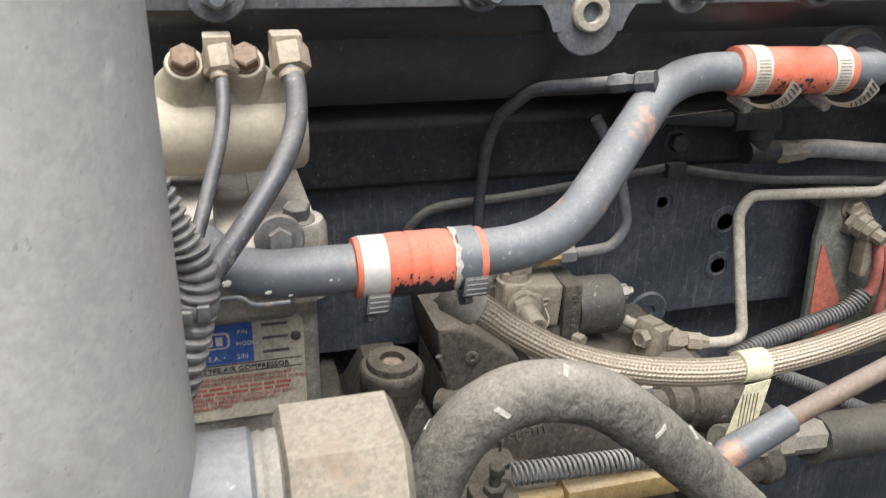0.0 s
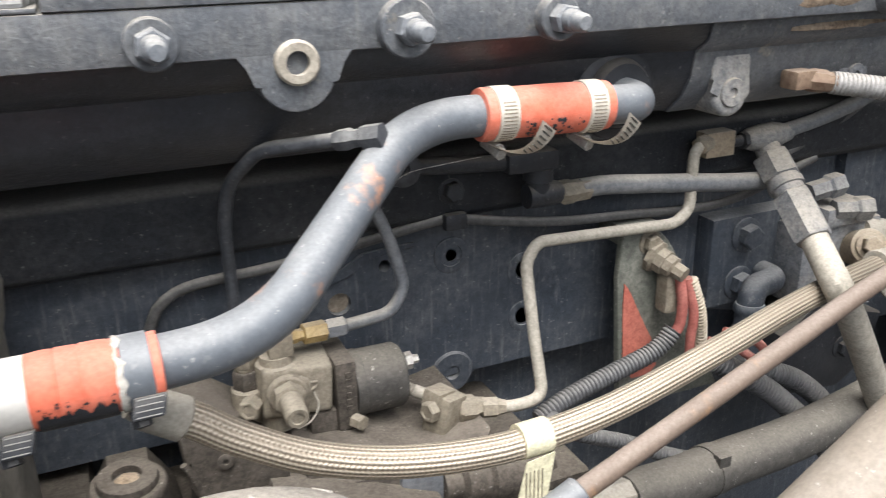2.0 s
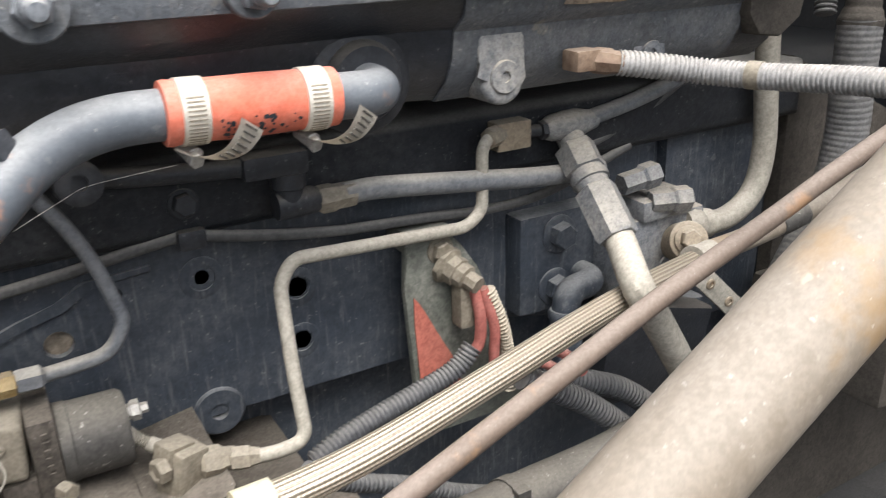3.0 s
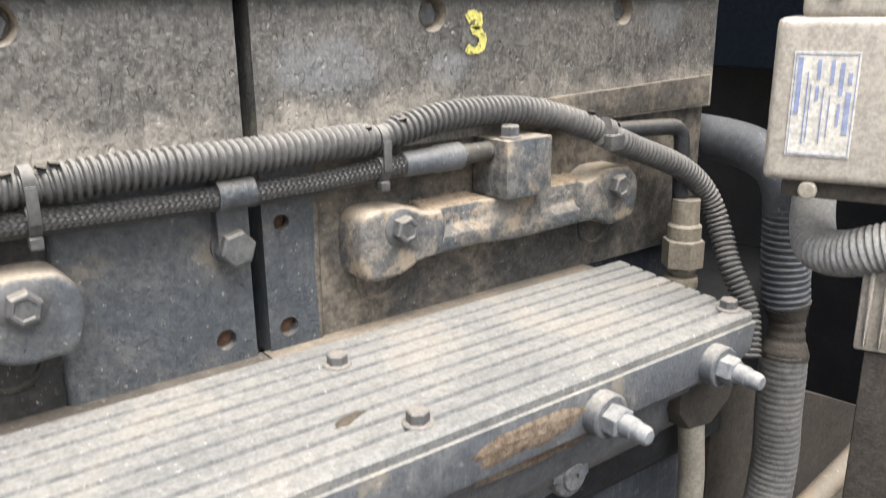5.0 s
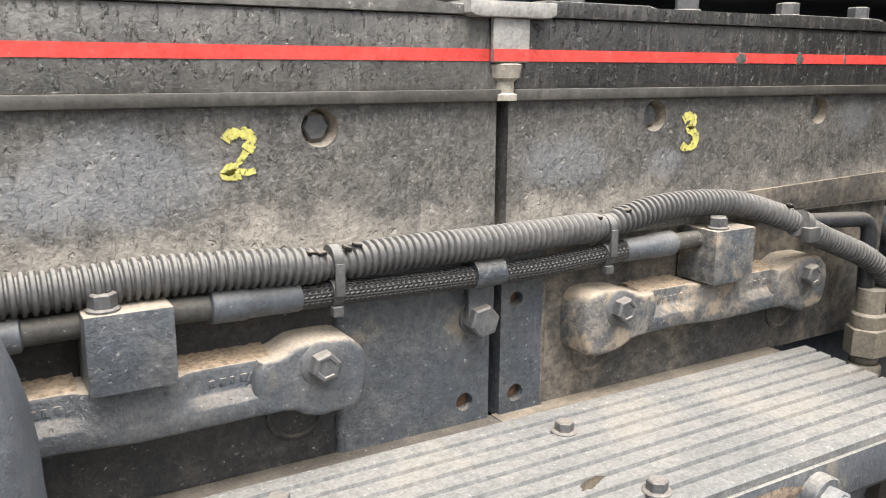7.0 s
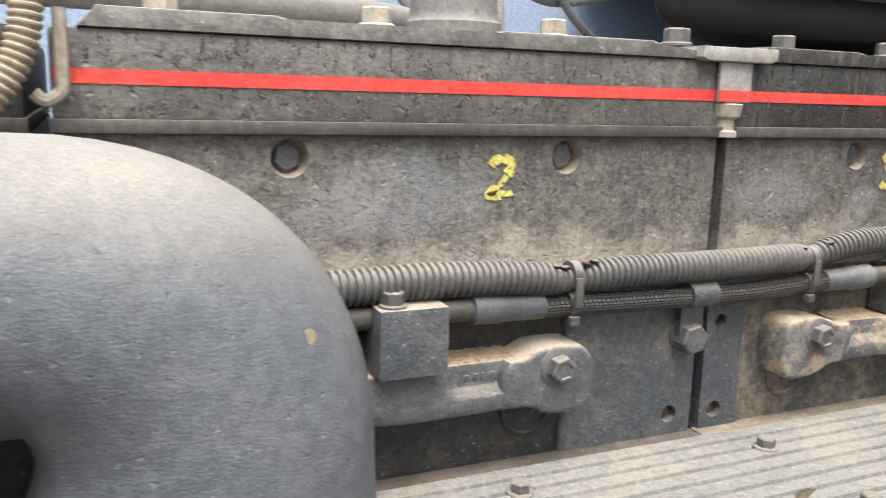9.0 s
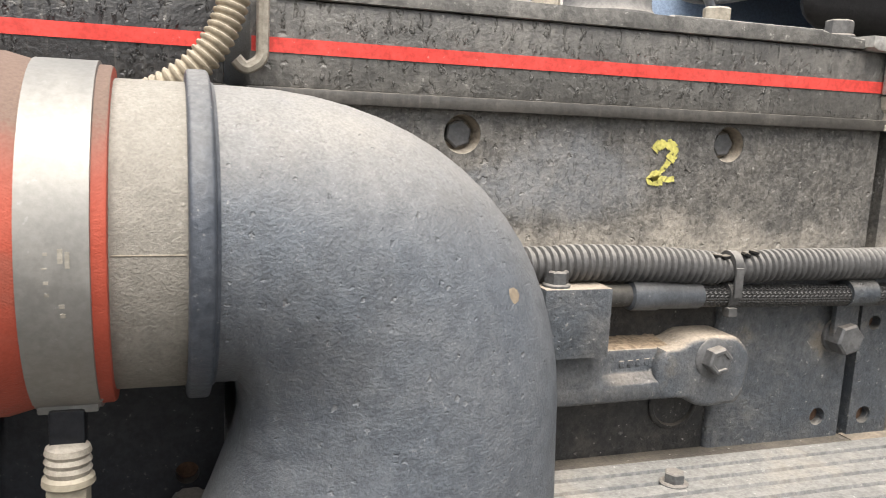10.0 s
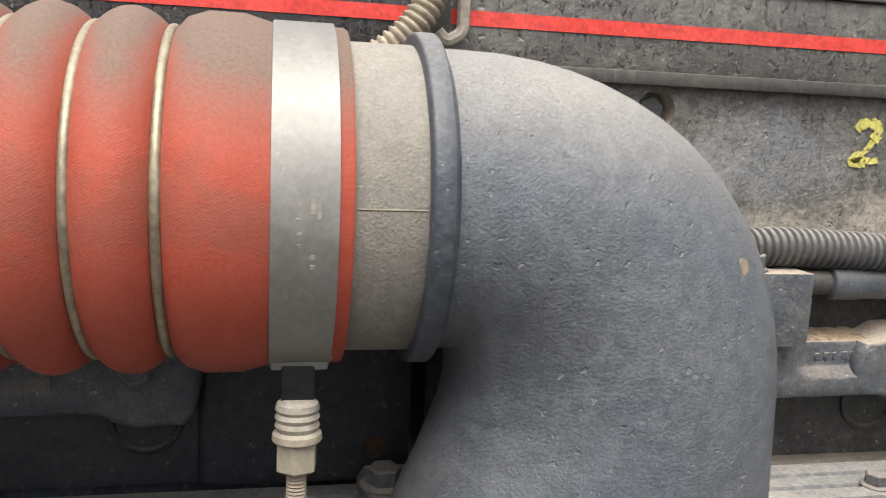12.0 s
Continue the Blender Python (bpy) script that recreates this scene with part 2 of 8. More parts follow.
M["rubbergrey"] = grime("scuffed_rubber", (0.055, 0.058, 0.064), dust=(0.40, 0.37, 0.33), up=0.5, amount=0.25, rough=0.35, bump=0.1, mottle=0.5, gloss=0.5)
M["slit"] = grime("dark_tear", (0.008, 0.008, 0.008), amount=0.0, rough=0.9, bump=0.0, mottle=0.1, grain=0.1)
M["fleckwhite"] = grime("worn_white_thread", (0.42, 0.40, 0.36), dust=(0.33, 0.29, 0.23), up=0.3, amount=0.5, rough=0.9, bump=0.4, mottle=0.6, blotch=60.0)
M["tandust"] = grime("tan_road_dust", (0.27, 0.195, 0.125), dust=(0.38, 0.29, 0.20), up=0.3, amount=0.4, rough=0.95, bump=0.8, mottle=0.6, blotch=60.0, grain=0.5)
M["brassring"] = grime("brassy_ring", (0.30, 0.265, 0.185), dust=(0.34, 0.28, 0.20), up=0.4, amount=0.25, rough=0.36, metal=0.7, bump=0.1, mottle=0.5, blotch=60.0, gloss=0.5)
M["beadpaint"] = grime("clean_rim_paint", (0.046, 0.055, 0.070), dust=(0.30, 0.28, 0.25), up=0.5, amount=0.10, rough=0.42, bump=0.35, specks=0.3, mottle=0.5, blotch=30.0, gloss=0.5, pits=0.3, pit_scale=300.0)
M["bardusty"] = grime("dust_caked_bar", (0.070, 0.078, 0.086), dust=(0.40, 0.315, 0.215), up=0.9, amount=0.45, rough=0.6, specks=0.4, bump=0.8, mottle=0.7, blotch=26.0, grain=0.35, stain=(0.36, 0.28, 0.19), stain_amount=0.6, stain_scale=45.0, stain_edge=0.53, pits=0.5, pit_scale=300.0)
M["recess"] = grime("dusty_recess", (0.20, 0.165, 0.125), dust=(0.40, 0.34, 0.26), up=0.9, amount=0.4, rough=0.8, bump=0.5, mottle=0.6)
M["linedark"] = grime("dark_steel_line", (0.045, 0.050, 0.060), dust=(0.30, 0.28, 0.24), up=0.6, amount=0.18, rough=0.42, bump=0.1, mottle=0.5, specks=0.2)
M["postcream"] = grime("dusty_cream_metal", (0.44, 0.41, 0.35), dust=(0.52, 0.47, 0.39), up=0.3, amount=0.4, rough=0.5, bump=0.15, mottle=0.5, specks=0.3, speck_color=(0.2, 0.18, 0.15), grain=0.1)
M["rail"] = grime("dusty_cast_rail", (0.015, 0.017, 0.021), dust=(0.26, 0.245, 0.215), up=0.75, amount=0.08, rough=0.5, bump=0.5, mottle=0.6, blotch=18.0, specks=0.2, grain=0.3)
M["brass"] = grime("brown_fitting", (0.25, 0.195, 0.135), dust=(0.40, 0.34, 0.25), up=0.7, amount=0.35, rough=0.5, metal=0.3, bump=0.2)
M["gold"] = grime("gold_anodised", (0.42, 0.29, 0.10), up=0.4, amount=0.4, rough=0.4, metal=0.5, bump=0.2)
M["khaki"] = grime("khaki_metal", (0.36, 0.318, 0.24), dust=(0.50, 0.45, 0.36), up=0.3, amount=0.2, rough=0.45, metal=0.2, bump=0.1, mottle=0.4, grain=0.1)
M["rubber"] = grime("black_loom", (0.050, 0.051, 0.053), dust=(0.31, 0.285, 0.25), up=0.65, amount=0.22, rough=0.5, bump=0.1, mottle=0.3)
M["rubberdark"] = grime("black_tube", (0.060, 0.066, 0.076), dust=(0.30, 0.29, 0.27), up=0.18, amount=0.1, rough=0.33, specks=0.45, bump=0.12, gloss=0.5, mottle=0.4)
M["greyloom"] = grime("grey_loom", (0.24, 0.24, 0.24), dust=(0.42, 0.375, 0.31), up=0.45, amount=0.25, rough=0.6, bump=0.15)
M["tanloom"] = grime("tan_loom", (0.22, 0.18, 0.12), dust=(0.48, 0.42, 0.32), up=0.6, amount=0.5, rough=0.7, bump=0.15)
M["line"] = grime("grey_steel_line", (0.10, 0.112, 0.13), dust=(0.36, 0.33, 0.28), up=0.8, amount=0.3, rough=0.45, bump=0.1)
M["linetan"] = grime("dusty_steel_line", (0.26, 0.24, 0.20), dust=(0.46, 0.41, 0.33), up=0.5, amount=0.4, rough=0.6, bump=0.15)
M["housing"] = grime("dusty_housing", (0.050, 0.043, 0.036), dust=(0.170, 0.140, 0.107), up=0.5, amount=0.45, rough=0.75, bump=0.4, mottle=0.5, specks=0.3, blotch=30.0, grain=0.4)
M["pump"] = grime("pump_body", (0.19, 0.165, 0.125), dust=(0.31, 0.265, 0.195), up=0.5, amount=0.45, rough=0.65, metal=0.05, bump=0.3, mottle=0.5, stain=(0.11, 0.085, 0.06), stain_amount=0.55, stain_scale=45.0)
M["solenoid"] = grime("solenoid_black", (0.036, 0.035, 0.034), dust=(0.26, 0.23, 0.18), up=0.55, amount=0.2, rough=0.55, bump=0.2, specks=0.5)
M["rust"] = grime("rusty_rod", (0.135, 0.098, 0.074), dust=(0.32, 0.26, 0.22), up=0.4, amount=0.15, rough=0.6, specks=0.12, stain=(0.38, 0.20, 0.085), stain_amount=0.55, stain_scale=16.0, bump=0.12, grain=0.1)
M["tanpipe"] = grime("tan_pipe", (0.20, 0.165, 0.125), dust=(0.31, 0.265, 0.215), up=0.4, amount=0.3, rough=0.45, stain=(0.26, 0.165, 0.075), stain_amount=0.8, stain_scale=13.0, stain_edge=0.54, specks=0.3, bump=0.12, mottle=0.7, blotch=18.0, grain=0.10, gloss=0.45, pits=0.5, pit_scale=110.0, pit_color=(0.60, 0.54, 0.44))
M["canister"] = grime("grey_canister", (0.315, 0.312, 0.30), dust=(0.44, 0.41, 0.36), up=0.3, amount=0.5, rough=0.30, gloss=0.6, specks=0.6, speck_color=(0.14, 0.13, 0.12), bump=0.10, stain=(0.19, 0.185, 0.18), stain_amount=0.7, stain_scale=5.0, stain_edge=0.50, mottle=0.5, blotch=7.0, grain=0.08, pits=0.95, pit_scale=55.0, pit_color=(0.58, 0.56, 0.52))
M["clothhose"] = grime("cloth_braid_hose", (0.095, 0.088, 0.078), dust=(0.31, 0.275, 0.22), up=0.75, amount=0.32, rough=0.95, bump=1.0, fine=520.0, mottle=0.6, grain=0.45, relief=1.4, blotch=40.0, fleck=0.15, fleck_color=(0.30, 0.27, 0.22))
M["box"] = grime("pale_box", (0.36, 0.325, 0.275), dust=(0.48, 0.43, 0.36), up=0.5, amount=0.45, rough=0.6, bump=0.2)
M["firewall"] = grime("blue_firewall", (0.013, 0.018, 0.027), dust=(0.20, 0.17, 0.14), up=0.3, amount=0.10, rough=0.5, bump=0.1, mottle=0.8, blotch=9.0)
# near black: T-bolt block and mounts, and the panels added to darken the bay
M["dark"] = grime("near_black", (0.008, 0.009, 0.012), dust=(0.20, 0.19, 0.17), up=0.25, amount=0.05, rough=0.5, bump=0.2, mottle=0.6)
M["frame"] = grime("dusty_frame", (0.038, 0.033, 0.028), dust=(0.14, 0.118, 0.092), up=0.7, amount=0.45, rough=0.85, bump=0.6, stain=(0.05, 0.045, 0.04), stain_amount=0.6, stain_scale=18.0)
M["red"] = grime("red_stripe_paint", (0.62, 0.045, 0.035), dust=(0.5, 0.25, 0.2), up=0.2, amount=0.12, rough=0.5, specks=0.3, bump=0.1)
M["redwire"] = grime("red_wire", (0.34, 0.09, 0.075), up=0.3, amount=0.3, rough=0.5, bump=0.1)
M["redpaint"] = grime("faded_red_paint", (0.40, 0.10, 0.07), up=0.3, amount=0.2, rough=0.6, bump=0.2)
M["yellow"] = grime("yellow_crayon", (0.60, 0.55, 0.15), dust=(0.16, 0.15, 0.11), up=0.2, amount=0.12, blotch=160.0, rough=0.8, bump=0.3)
M["white"] = grime("white_paint", (0.62, 0.59, 0.53), up=0.3, amount=0.2, rough=0.7, bump=0.1)
M["plate"] = grime("label_plate", (0.46, 0.42, 0.33), dust=(0.42, 0.36, 0.27), up=0.1, amount=0.5, rough=0.5, bump=0.05)
M["blue"] = grime("label_blue", (0.03, 0.10, 0.36), dust=(0.3, 0.3, 0.32), up=0.1, amount=0.2, rough=0.5, bump=0.05)
M["ink"] = grime("dark_ink", (0.03, 0.03, 0.04), up=0.0, amount=0.1, rough=0.6, bump=0.0)
M["redink"] = grime("red_ink", (0.36, 0.07, 0.05), dust=(0.42, 0.36, 0.27), up=0.0, amount=0.4, rough=0.6, bump=0.0)
M["blueink"] = grime("faded_blue_ink", (0.20, 0.26, 0.46), dust=(0.5, 0.46, 0.4), up=0.0, amount=0.4, rough=0.6, bump=0.0)
M["ground"] = grime("yard_ground", (0.065, 0.058, 0.048), dust=(0.13, 0.112, 0.092), up=0.4, amount=0.4, rough=0.95, blotch=1.2, bump=0.5)
M["dustyface"] = grime("dust_caked_face", (0.045, 0.045, 0.044), dust=(0.30, 0.235, 0.16), up=0.6, amount=0.65, rough=0.7, specks=0.3, bump=0.4, mottle=0.6, grain=0.35)
M["cabblue"] = grime("light_blue_cab_paint", (0.24, 0.33, 0.47), dust=(0.40, 0.40, 0.40), up=0.3, amount=0.25, rough=0.4, bump=0.05)
M["mud"] = grime("dried_mud", (0.12, 0.085, 0.058), dust=(0.30, 0.24, 0.17), up=0.4, amount=0.5, rough=0.9, bump=0.8, mottle=0.6, grain=0.5)
M["fittingtan"] = grime("tan_fitting", (0.22, 0.19, 0.145), dust=(0.42, 0.37, 0.29), up=0.3, amount=0.2, rough=0.5, metal=0.1, bump=0.15, stain=(0.20, 0.13, 0.08), stain_amount=0.7, stain_scale=30.0, stain_edge=0.60, mottle=0.3)
M["bandtan"] = grime("dusty_clamp_band", (0.52, 0.485, 0.42), dust=(0.46, 0.40, 0.32), up=0.3, amount=0.3, rough=0.45, metal=0.35, bump=0.05, mottle=0.3, grain=0.1)
M["loomblack"] = grime("dark_loom", (0.060, 0.063, 0.070), dust=(0.27, 0.25, 0.22), up=0.45, amount=0.22, rough=0.45, bump=0.1, mottle=0.4, gloss=0.4)
M["silverband"] = grime("bright_band", (0.50, 0.49, 0.46), dust=(0.52, 0.49, 0.44), up=0.3, amount=0.3, rough=0.42, metal=0.35, bump=0.04, mottle=0.2, grain=0.06)
M["duct"] = grime("dusty_duct", (0.125, 0.127, 0.13), dust=(0.30, 0.265, 0.22), up=0.6, amount=0.4, rough=0.6, bump=0.2)
M["flange"] = grime("shiny_black_flange", (0.050, 0.046, 0.041), dust=(0.30, 0.26, 0.205), up=0.3, amount=0.1, rough=0.36, bump=0.2, gloss=0.6, mottle=0.6, streak=0.15)
M["compcast"] = grime("dusty_compressor_casting", (0.17, 0.158, 0.135), dust=(0.47, 0.41, 0.33), up=0.9, amount=0.55, rough=0.55, bump=0.5, mottle=0.6, grain=0.2, blotch=30.0, stain=(0.10, 0.09, 0.08), stain_amount=0.75, stain_scale=40.0, pits=0.4, pit_scale=160.0, specks=0.3, stain_edge=0.52)
M["airhose"] = grime("black_nylon_line", (0.060, 0.064, 0.072), dust=(0.27, 0.25, 0.22), up=0.3, amount=0.22, rough=0.3, bump=0.15, gloss=0.6, mottle=0.75, specks=0.3, stain=(0.36, 0.33, 0.29), stain_amount=0.7, stain_scale=90.0, stain_edge=0.6)
M["airbox"] = grime("black_plastic_duct", (0.008, 0.008, 0.009), dust=(0.10, 0.09, 0.08), up=0.15, amount=0.06, rough=0.6, bump=0.2, gloss=0.2)
M["stud"] = grime("dusty_stud", (0.125, 0.14, 0.16), dust=(0.38, 0.35, 0.30), up=0.5, amount=0.3, rough=0.45, bump=0.25, mottle=0.5)
# manifold casting again, base near black to stand for the shade underneath
M["runner"] = grime("shaded_underside", (0.014, 0.017, 0.023), dust=(0.26, 0.25, 0.23), up=0.4, amount=0.06, rough=0.3, specks=0.15, bump=0.5, gloss=0.7, mottle=0.7)
# tan dust, plus a lighter base standing in for sky light below the manifold
M["dustfit"] = grime("lifted_dusty_fitting", (0.15, 0.16, 0.175), dust=(0.40, 0.35, 0.275), up=0.85, amount=0.55, rough=0.5, bump=0.4, mottle=0.6, grain=0.3, fleck=0.25)
M["bore"] = grime("rusty_bore", (0.085, 0.045, 0.026), dust=(0.24, 0.16, 0.10), up=0.3, amount=0.2, rough=0.85, bump=0.5, mottle=0.5)
M["leaf"] = grime("dry_leaf", (0.055, 0.042, 0.028), dust=(0.17, 0.14, 0.10), up=0.2, amount=0.3, rough=0.9, bump=0.8, mottle=0.5, grain=0.5)
M["bracket"] = grime("grey_green_bracket", (0.115, 0.120, 0.102), dust=(0.34, 0.32, 0.26), up=0.4, amount=0.3, rough=0.5, bump=0.3, mottle=0.7, blotch=30.0, specks=0.3)
# specked brown grime; the near-black base also carries the shade of the recess
M["pocket"] = grime("shaded_grimy_recess", (0.017, 0.017, 0.017), dust=(0.20, 0.16, 0.115), up=0.6, amount=0.16, rough=0.5, bump=0.8, gloss=0.5, mottle=0.8, blotch=30.0, specks=0.5, pits=0.7, pit_scale=220.0, pit_color=(0.30, 0.28, 0.25), grain=0.4)
M["ferrule"] = grime("crimped_ferrule", (0.070, 0.077, 0.087), dust=(0.32, 0.29, 0.25), up=0.55, amount=0.15, rough=0.42, bump=0.3, mottle=0.6, gloss=0.5, specks=0.3)
M["flangetop"] = grime("scuffed_flange_paint", (0.110, 0.106, 0.098), dust=(0.38, 0.35, 0.30), up=0.7, amount=0.3, rough=0.42, bump=0.5, mottle=0.7, blotch=30.0, specks=0.5, gloss=0.5)
M["tag"] = grime("paper_tag", (0.58, 0.55, 0.38), dust=(0.40, 0.34, 0.24), up=0.2, amount=0.4, rough=0.7, bump=0.1)


def crayon(m):
    """Lets the crayon cover the rough casting only in part."""
    t = m.node_tree
    geo, nz, mr = t.nodes.new("ShaderNodeNewGeometry"), t.nodes.new("ShaderNodeTexNoise"), t.nodes.new("ShaderNodeMapRange")
    nz.inputs["Scale"].default_value, nz.inputs["Detail"].default_value = 380.0, 5.0
    for i, x in zip(range(1, 5), (0.29, 0.45, 0.0, 0.93)):
        mr.inputs[i].default_value = x
    t.links.new(geo.outputs["Position"], nz.inputs["Vector"])
    t.links.new(nz.outputs["Fac"], mr.inputs[0])
    t.links.new(mr.outputs[0], t.nodes["Principled BSDF"].inputs["Alpha"])


crayon(M["yellow"])


def braid_material(name="steel_braid", low=(0.30, 0.25, 0.19), high=(0.74, 0.66, 0.54), dirt=(0.40, 0.33, 0.25), metal=0.55, strands=10.0, pitch=0.0030, cross=0.32):
    """Woven braid: two families of wires crossing along the hose, from its UV map."""
    m = bpy.data.materials.new(name)
    m.use_nodes = True
    t = m.node_tree
    bsdf = t.nodes["Principled BSDF"]
    uv = t.nodes.new("ShaderNodeUVMap")
    uv.uv_map = "UVMap"
    sep = t.nodes.new("ShaderNodeSeparateXYZ")
    t.links.new(uv.outputs[0], sep.inputs[0])

    def op(kind, a, b=0.0):
        n = t.nodes.new("ShaderNodeMath")
        n.operation = kind
        for i, v in enumerate((a, b)):
            if isinstance(v, (int, float)):
                n.inputs[i].default_value = v
            else:
                t.links.new(v, n.inputs[i])
        return n.outputs[0]

    # u runs round the hose (0..1), v along it in metres
    saw = op("ABSOLUTE", op("SUBTRACT", op("FRACT", op("MULTIPLY", sep.outputs[0], strands)), 0.5))
    plait = op("SINE", op("MULTIPLY", op("ADD", op("DIVIDE", sep.outputs[1], pitch), op("MULTIPLY", saw, 1.2)), math.tau))
    strand = op("COSINE", op("MULTIPLY", op("SUBTRACT", saw, 0.25), math.tau * 2))
    height = op("ADD", op("MULTIPLY", plait, cross), op("MULTIPLY", strand, 0.70))
    mr = t.nodes.new("ShaderNodeMapRange")
    for i, x in zip(range(1, 5), (-0.6, 1.1, 0.0, 1.0)):
        mr.inputs[i].default_value = x
    t.links.new(height, mr.inputs[0])
    mx = t.nodes.new("ShaderNodeMix")
    mx.data_type = "RGBA"
    mx.inputs[6].default_value, mx.inputs[7].default_value = (*low, 1), (*high, 1)
    t.links.new(mr.outputs[0], mx.inputs[0])
    nz = t.nodes.new("ShaderNodeTexNoise")
    nz.inputs["Scale"].default_value = 30.0
    mx2 = t.nodes.new("ShaderNodeMix")
    mx2.data_type = "RGBA"
    mx2.inputs[7].default_value = (*dirt, 1)
    t.links.new(op("MULTIPLY", nz.outputs["Fac"], 0.5), mx2.inputs[0])
    t.links.new(mx.outputs[2], mx2.inputs[6])
    t.links.new(mx2.outputs[2], bsdf.inputs["Base Color"])
    bsdf.inputs["Metallic"].default_value, bsdf.inputs["Roughness"].default_value = metal, 0.42
    b = t.nodes.new("ShaderNodeBump")
    b.inputs["Strength"].default_value, b.inputs["Distance"].default_value = 0.6, 0.0006
    t.links.new(height, b.inputs["Height"])
    t.links.new(b.outputs[0], bsdf.inputs["Normal"])
    return m


M["braid"] = braid_material()
M["braidrubber"] = braid_material("braided_rubber", (0.012, 0.012, 0.013), (0.028, 0.028, 0.029), (0.060, 0.056, 0.050), 0.0, 12.0, 0.0030, 0.8)


# ---- mesh helpers ----
def frame_of(axis):
    a = Vector(axis).normalized()
    u = a.orthogonal().normalized() if abs(a.z) > 0.9 else Vector((0, 0, 1)).cross(a).normalized()
    return a, u, a.cross(u).normalized()


def box(bm, x0, x1, y0, y1, z0, z1, bevel=0.001, seg=2, m=None):
    made = bmesh.ops.create_cube(bm, size=1.0)["verts"]
    for v in made:
        v.co = Vector((x0 + (v.co.x + 0.5) * (x1 - x0), y0 + (v.co.y + 0.5) * (y1 - y0), z0 + (v.co.z + 0.5) * (z1 - z0)))
        if m:
            v.co = m @ v.co
    if bevel:
        edges = list({e for v in made for e in v.link_edges})
        bmesh.ops.bevel(bm, geom=edges, offset=bevel, segments=seg, profile=0.6, affect="EDGES")
    return bm


def lathe(bm, p, axis, profile, seg=24, turn=0.0):
    """Turned shape: profile rows of (distance along axis, radius)."""
    a, u, w = frame_of(axis)
    p = Vector(p)
    rings = []
    for d, r in profile:
        if r < 1e-6:
            rings.append([bm.verts.new(p + a * d)])
        else:
            rings.append([bm.verts.new(p + a * d + r * (math.cos(turn + math.tau * k / seg) * u + math.sin(turn + math.tau * k / seg) * w)) for k in range(seg)])
    for r0, r1 in zip(rings, rings[1:]):
        for k in range(max(len(r0), len(r1))):
            q = [r0[k % len(r0)], r0[(k + 1) % len(r0)], r1[(k + 1) % len(r1)], r1[k % len(r1)]]
            q = [v for i, v in enumerate(q) if v not in q[:i]]
            if len(q) > 2:
                bm.faces.new(q)
    for ring, flip in ((rings[0], True), (rings[-1], False)):
        if len(ring) > 2:
            bm.faces.new(ring[::-1] if flip else ring)
    return bm


def rod(bm, p0, p1, r, r1=None, seg=20, chamfer=0.0006):
    d = (Vector(p1) - Vector(p0)).length
    r1 = r if r1 is None else r1
    c = min(chamfer, r * 0.3, d * 0.3)
    return lathe(bm, p0, Vector(p1) - Vector(p0), [(0, r - c), (c, r), (d - c, r1), (d, r1 - c)], seg)


def hexhead(bm, p, axis, af, h, flange=0.0, turn=0.3, dish=False):
    """A hexagon bolt head standing on p, with a chamfered top, an optional round flange and a dished crown."""
    r = af / math.sqrt(3)
    d = 0.0
    if flange:
        d = h * 0.22
        lathe(bm, p, axis, [(0, flange), (d * 0.6, flange), (d, flange * 0.9)], 24)
    crown = [(h - d, r * 0.66), (h - d - r * 0.10, r * 0.58), (h - d - r * 0.10, 0)] if dish else []
    lathe(bm, Vector(p) + Vector(axis).normalized() * d, axis, [(0, r), (h - d - r * 0.12, r), (h - d, r * 0.86)] + crown, 6, turn)
    return bm


def smooth_path(pts, step=0.006):
    """Catmull-Rom through the points, at an even step."""
    pts = [Vector(p) for p in pts]
    if len(pts) == 2:
        dense = [pts[0].lerp(pts[1], k / 40) for k in range(41)]
    else:
        ext = [2 * pts[0] - pts[1]] + pts + [2 * pts[-1] - pts[-2]]
        dense = []
        for i in range(1, len(ext) - 2):
            p0, p1, p2, p3 = ext[i - 1:i + 3]
            for k in range(24):
                t = k / 24
                dense.append(0.5 * (2 * p1 + (p2 - p0) * t + (2 * p0 - 5 * p1 + 4 * p2 - p3) * t * t + (3 * p1 - p0 - 3 * p2 + p3) * t ** 3))
        dense.append(pts[-1])
    length = [0.0]
    for a, b in zip(dense, dense[1:]):
        length.append(length[-1] + (b - a).length)
    n = max(2, round(length[-1] / step))
    out, j = [], 0
    for k in range(n + 1):
        s = length[-1] * k / n
        while j < len(length) - 2 and length[j + 1] < s:
            j += 1
        f = (s - length[j]) / max(1e-9, length[j + 1] - length[j])
        out.append(dense[j].lerp(dense[j + 1], f))
    return out, length[-1]


def fillet(pts, r, n=6):
    """Rounds the corners of a bent line with arcs of about radius r."""
    pts = [Vector(p) for p in pts]
    out = [pts[0]]
    for a, b, c in zip(pts, pts[1:], pts[2:]):
        d0, d1 = (a - b), (c - b)
        k = min(r, d0.length * 0.45, d1.length * 0.45)
        p, q = b + d0.normalized() * k, b + d1.normalized() * k
        for i in range(n + 1):
            t = i / n
            out.append((1 - t) ** 2 * p + 2 * t * (1 - t) * b + t * t * q)
    out.append(pts[-1])
    return out


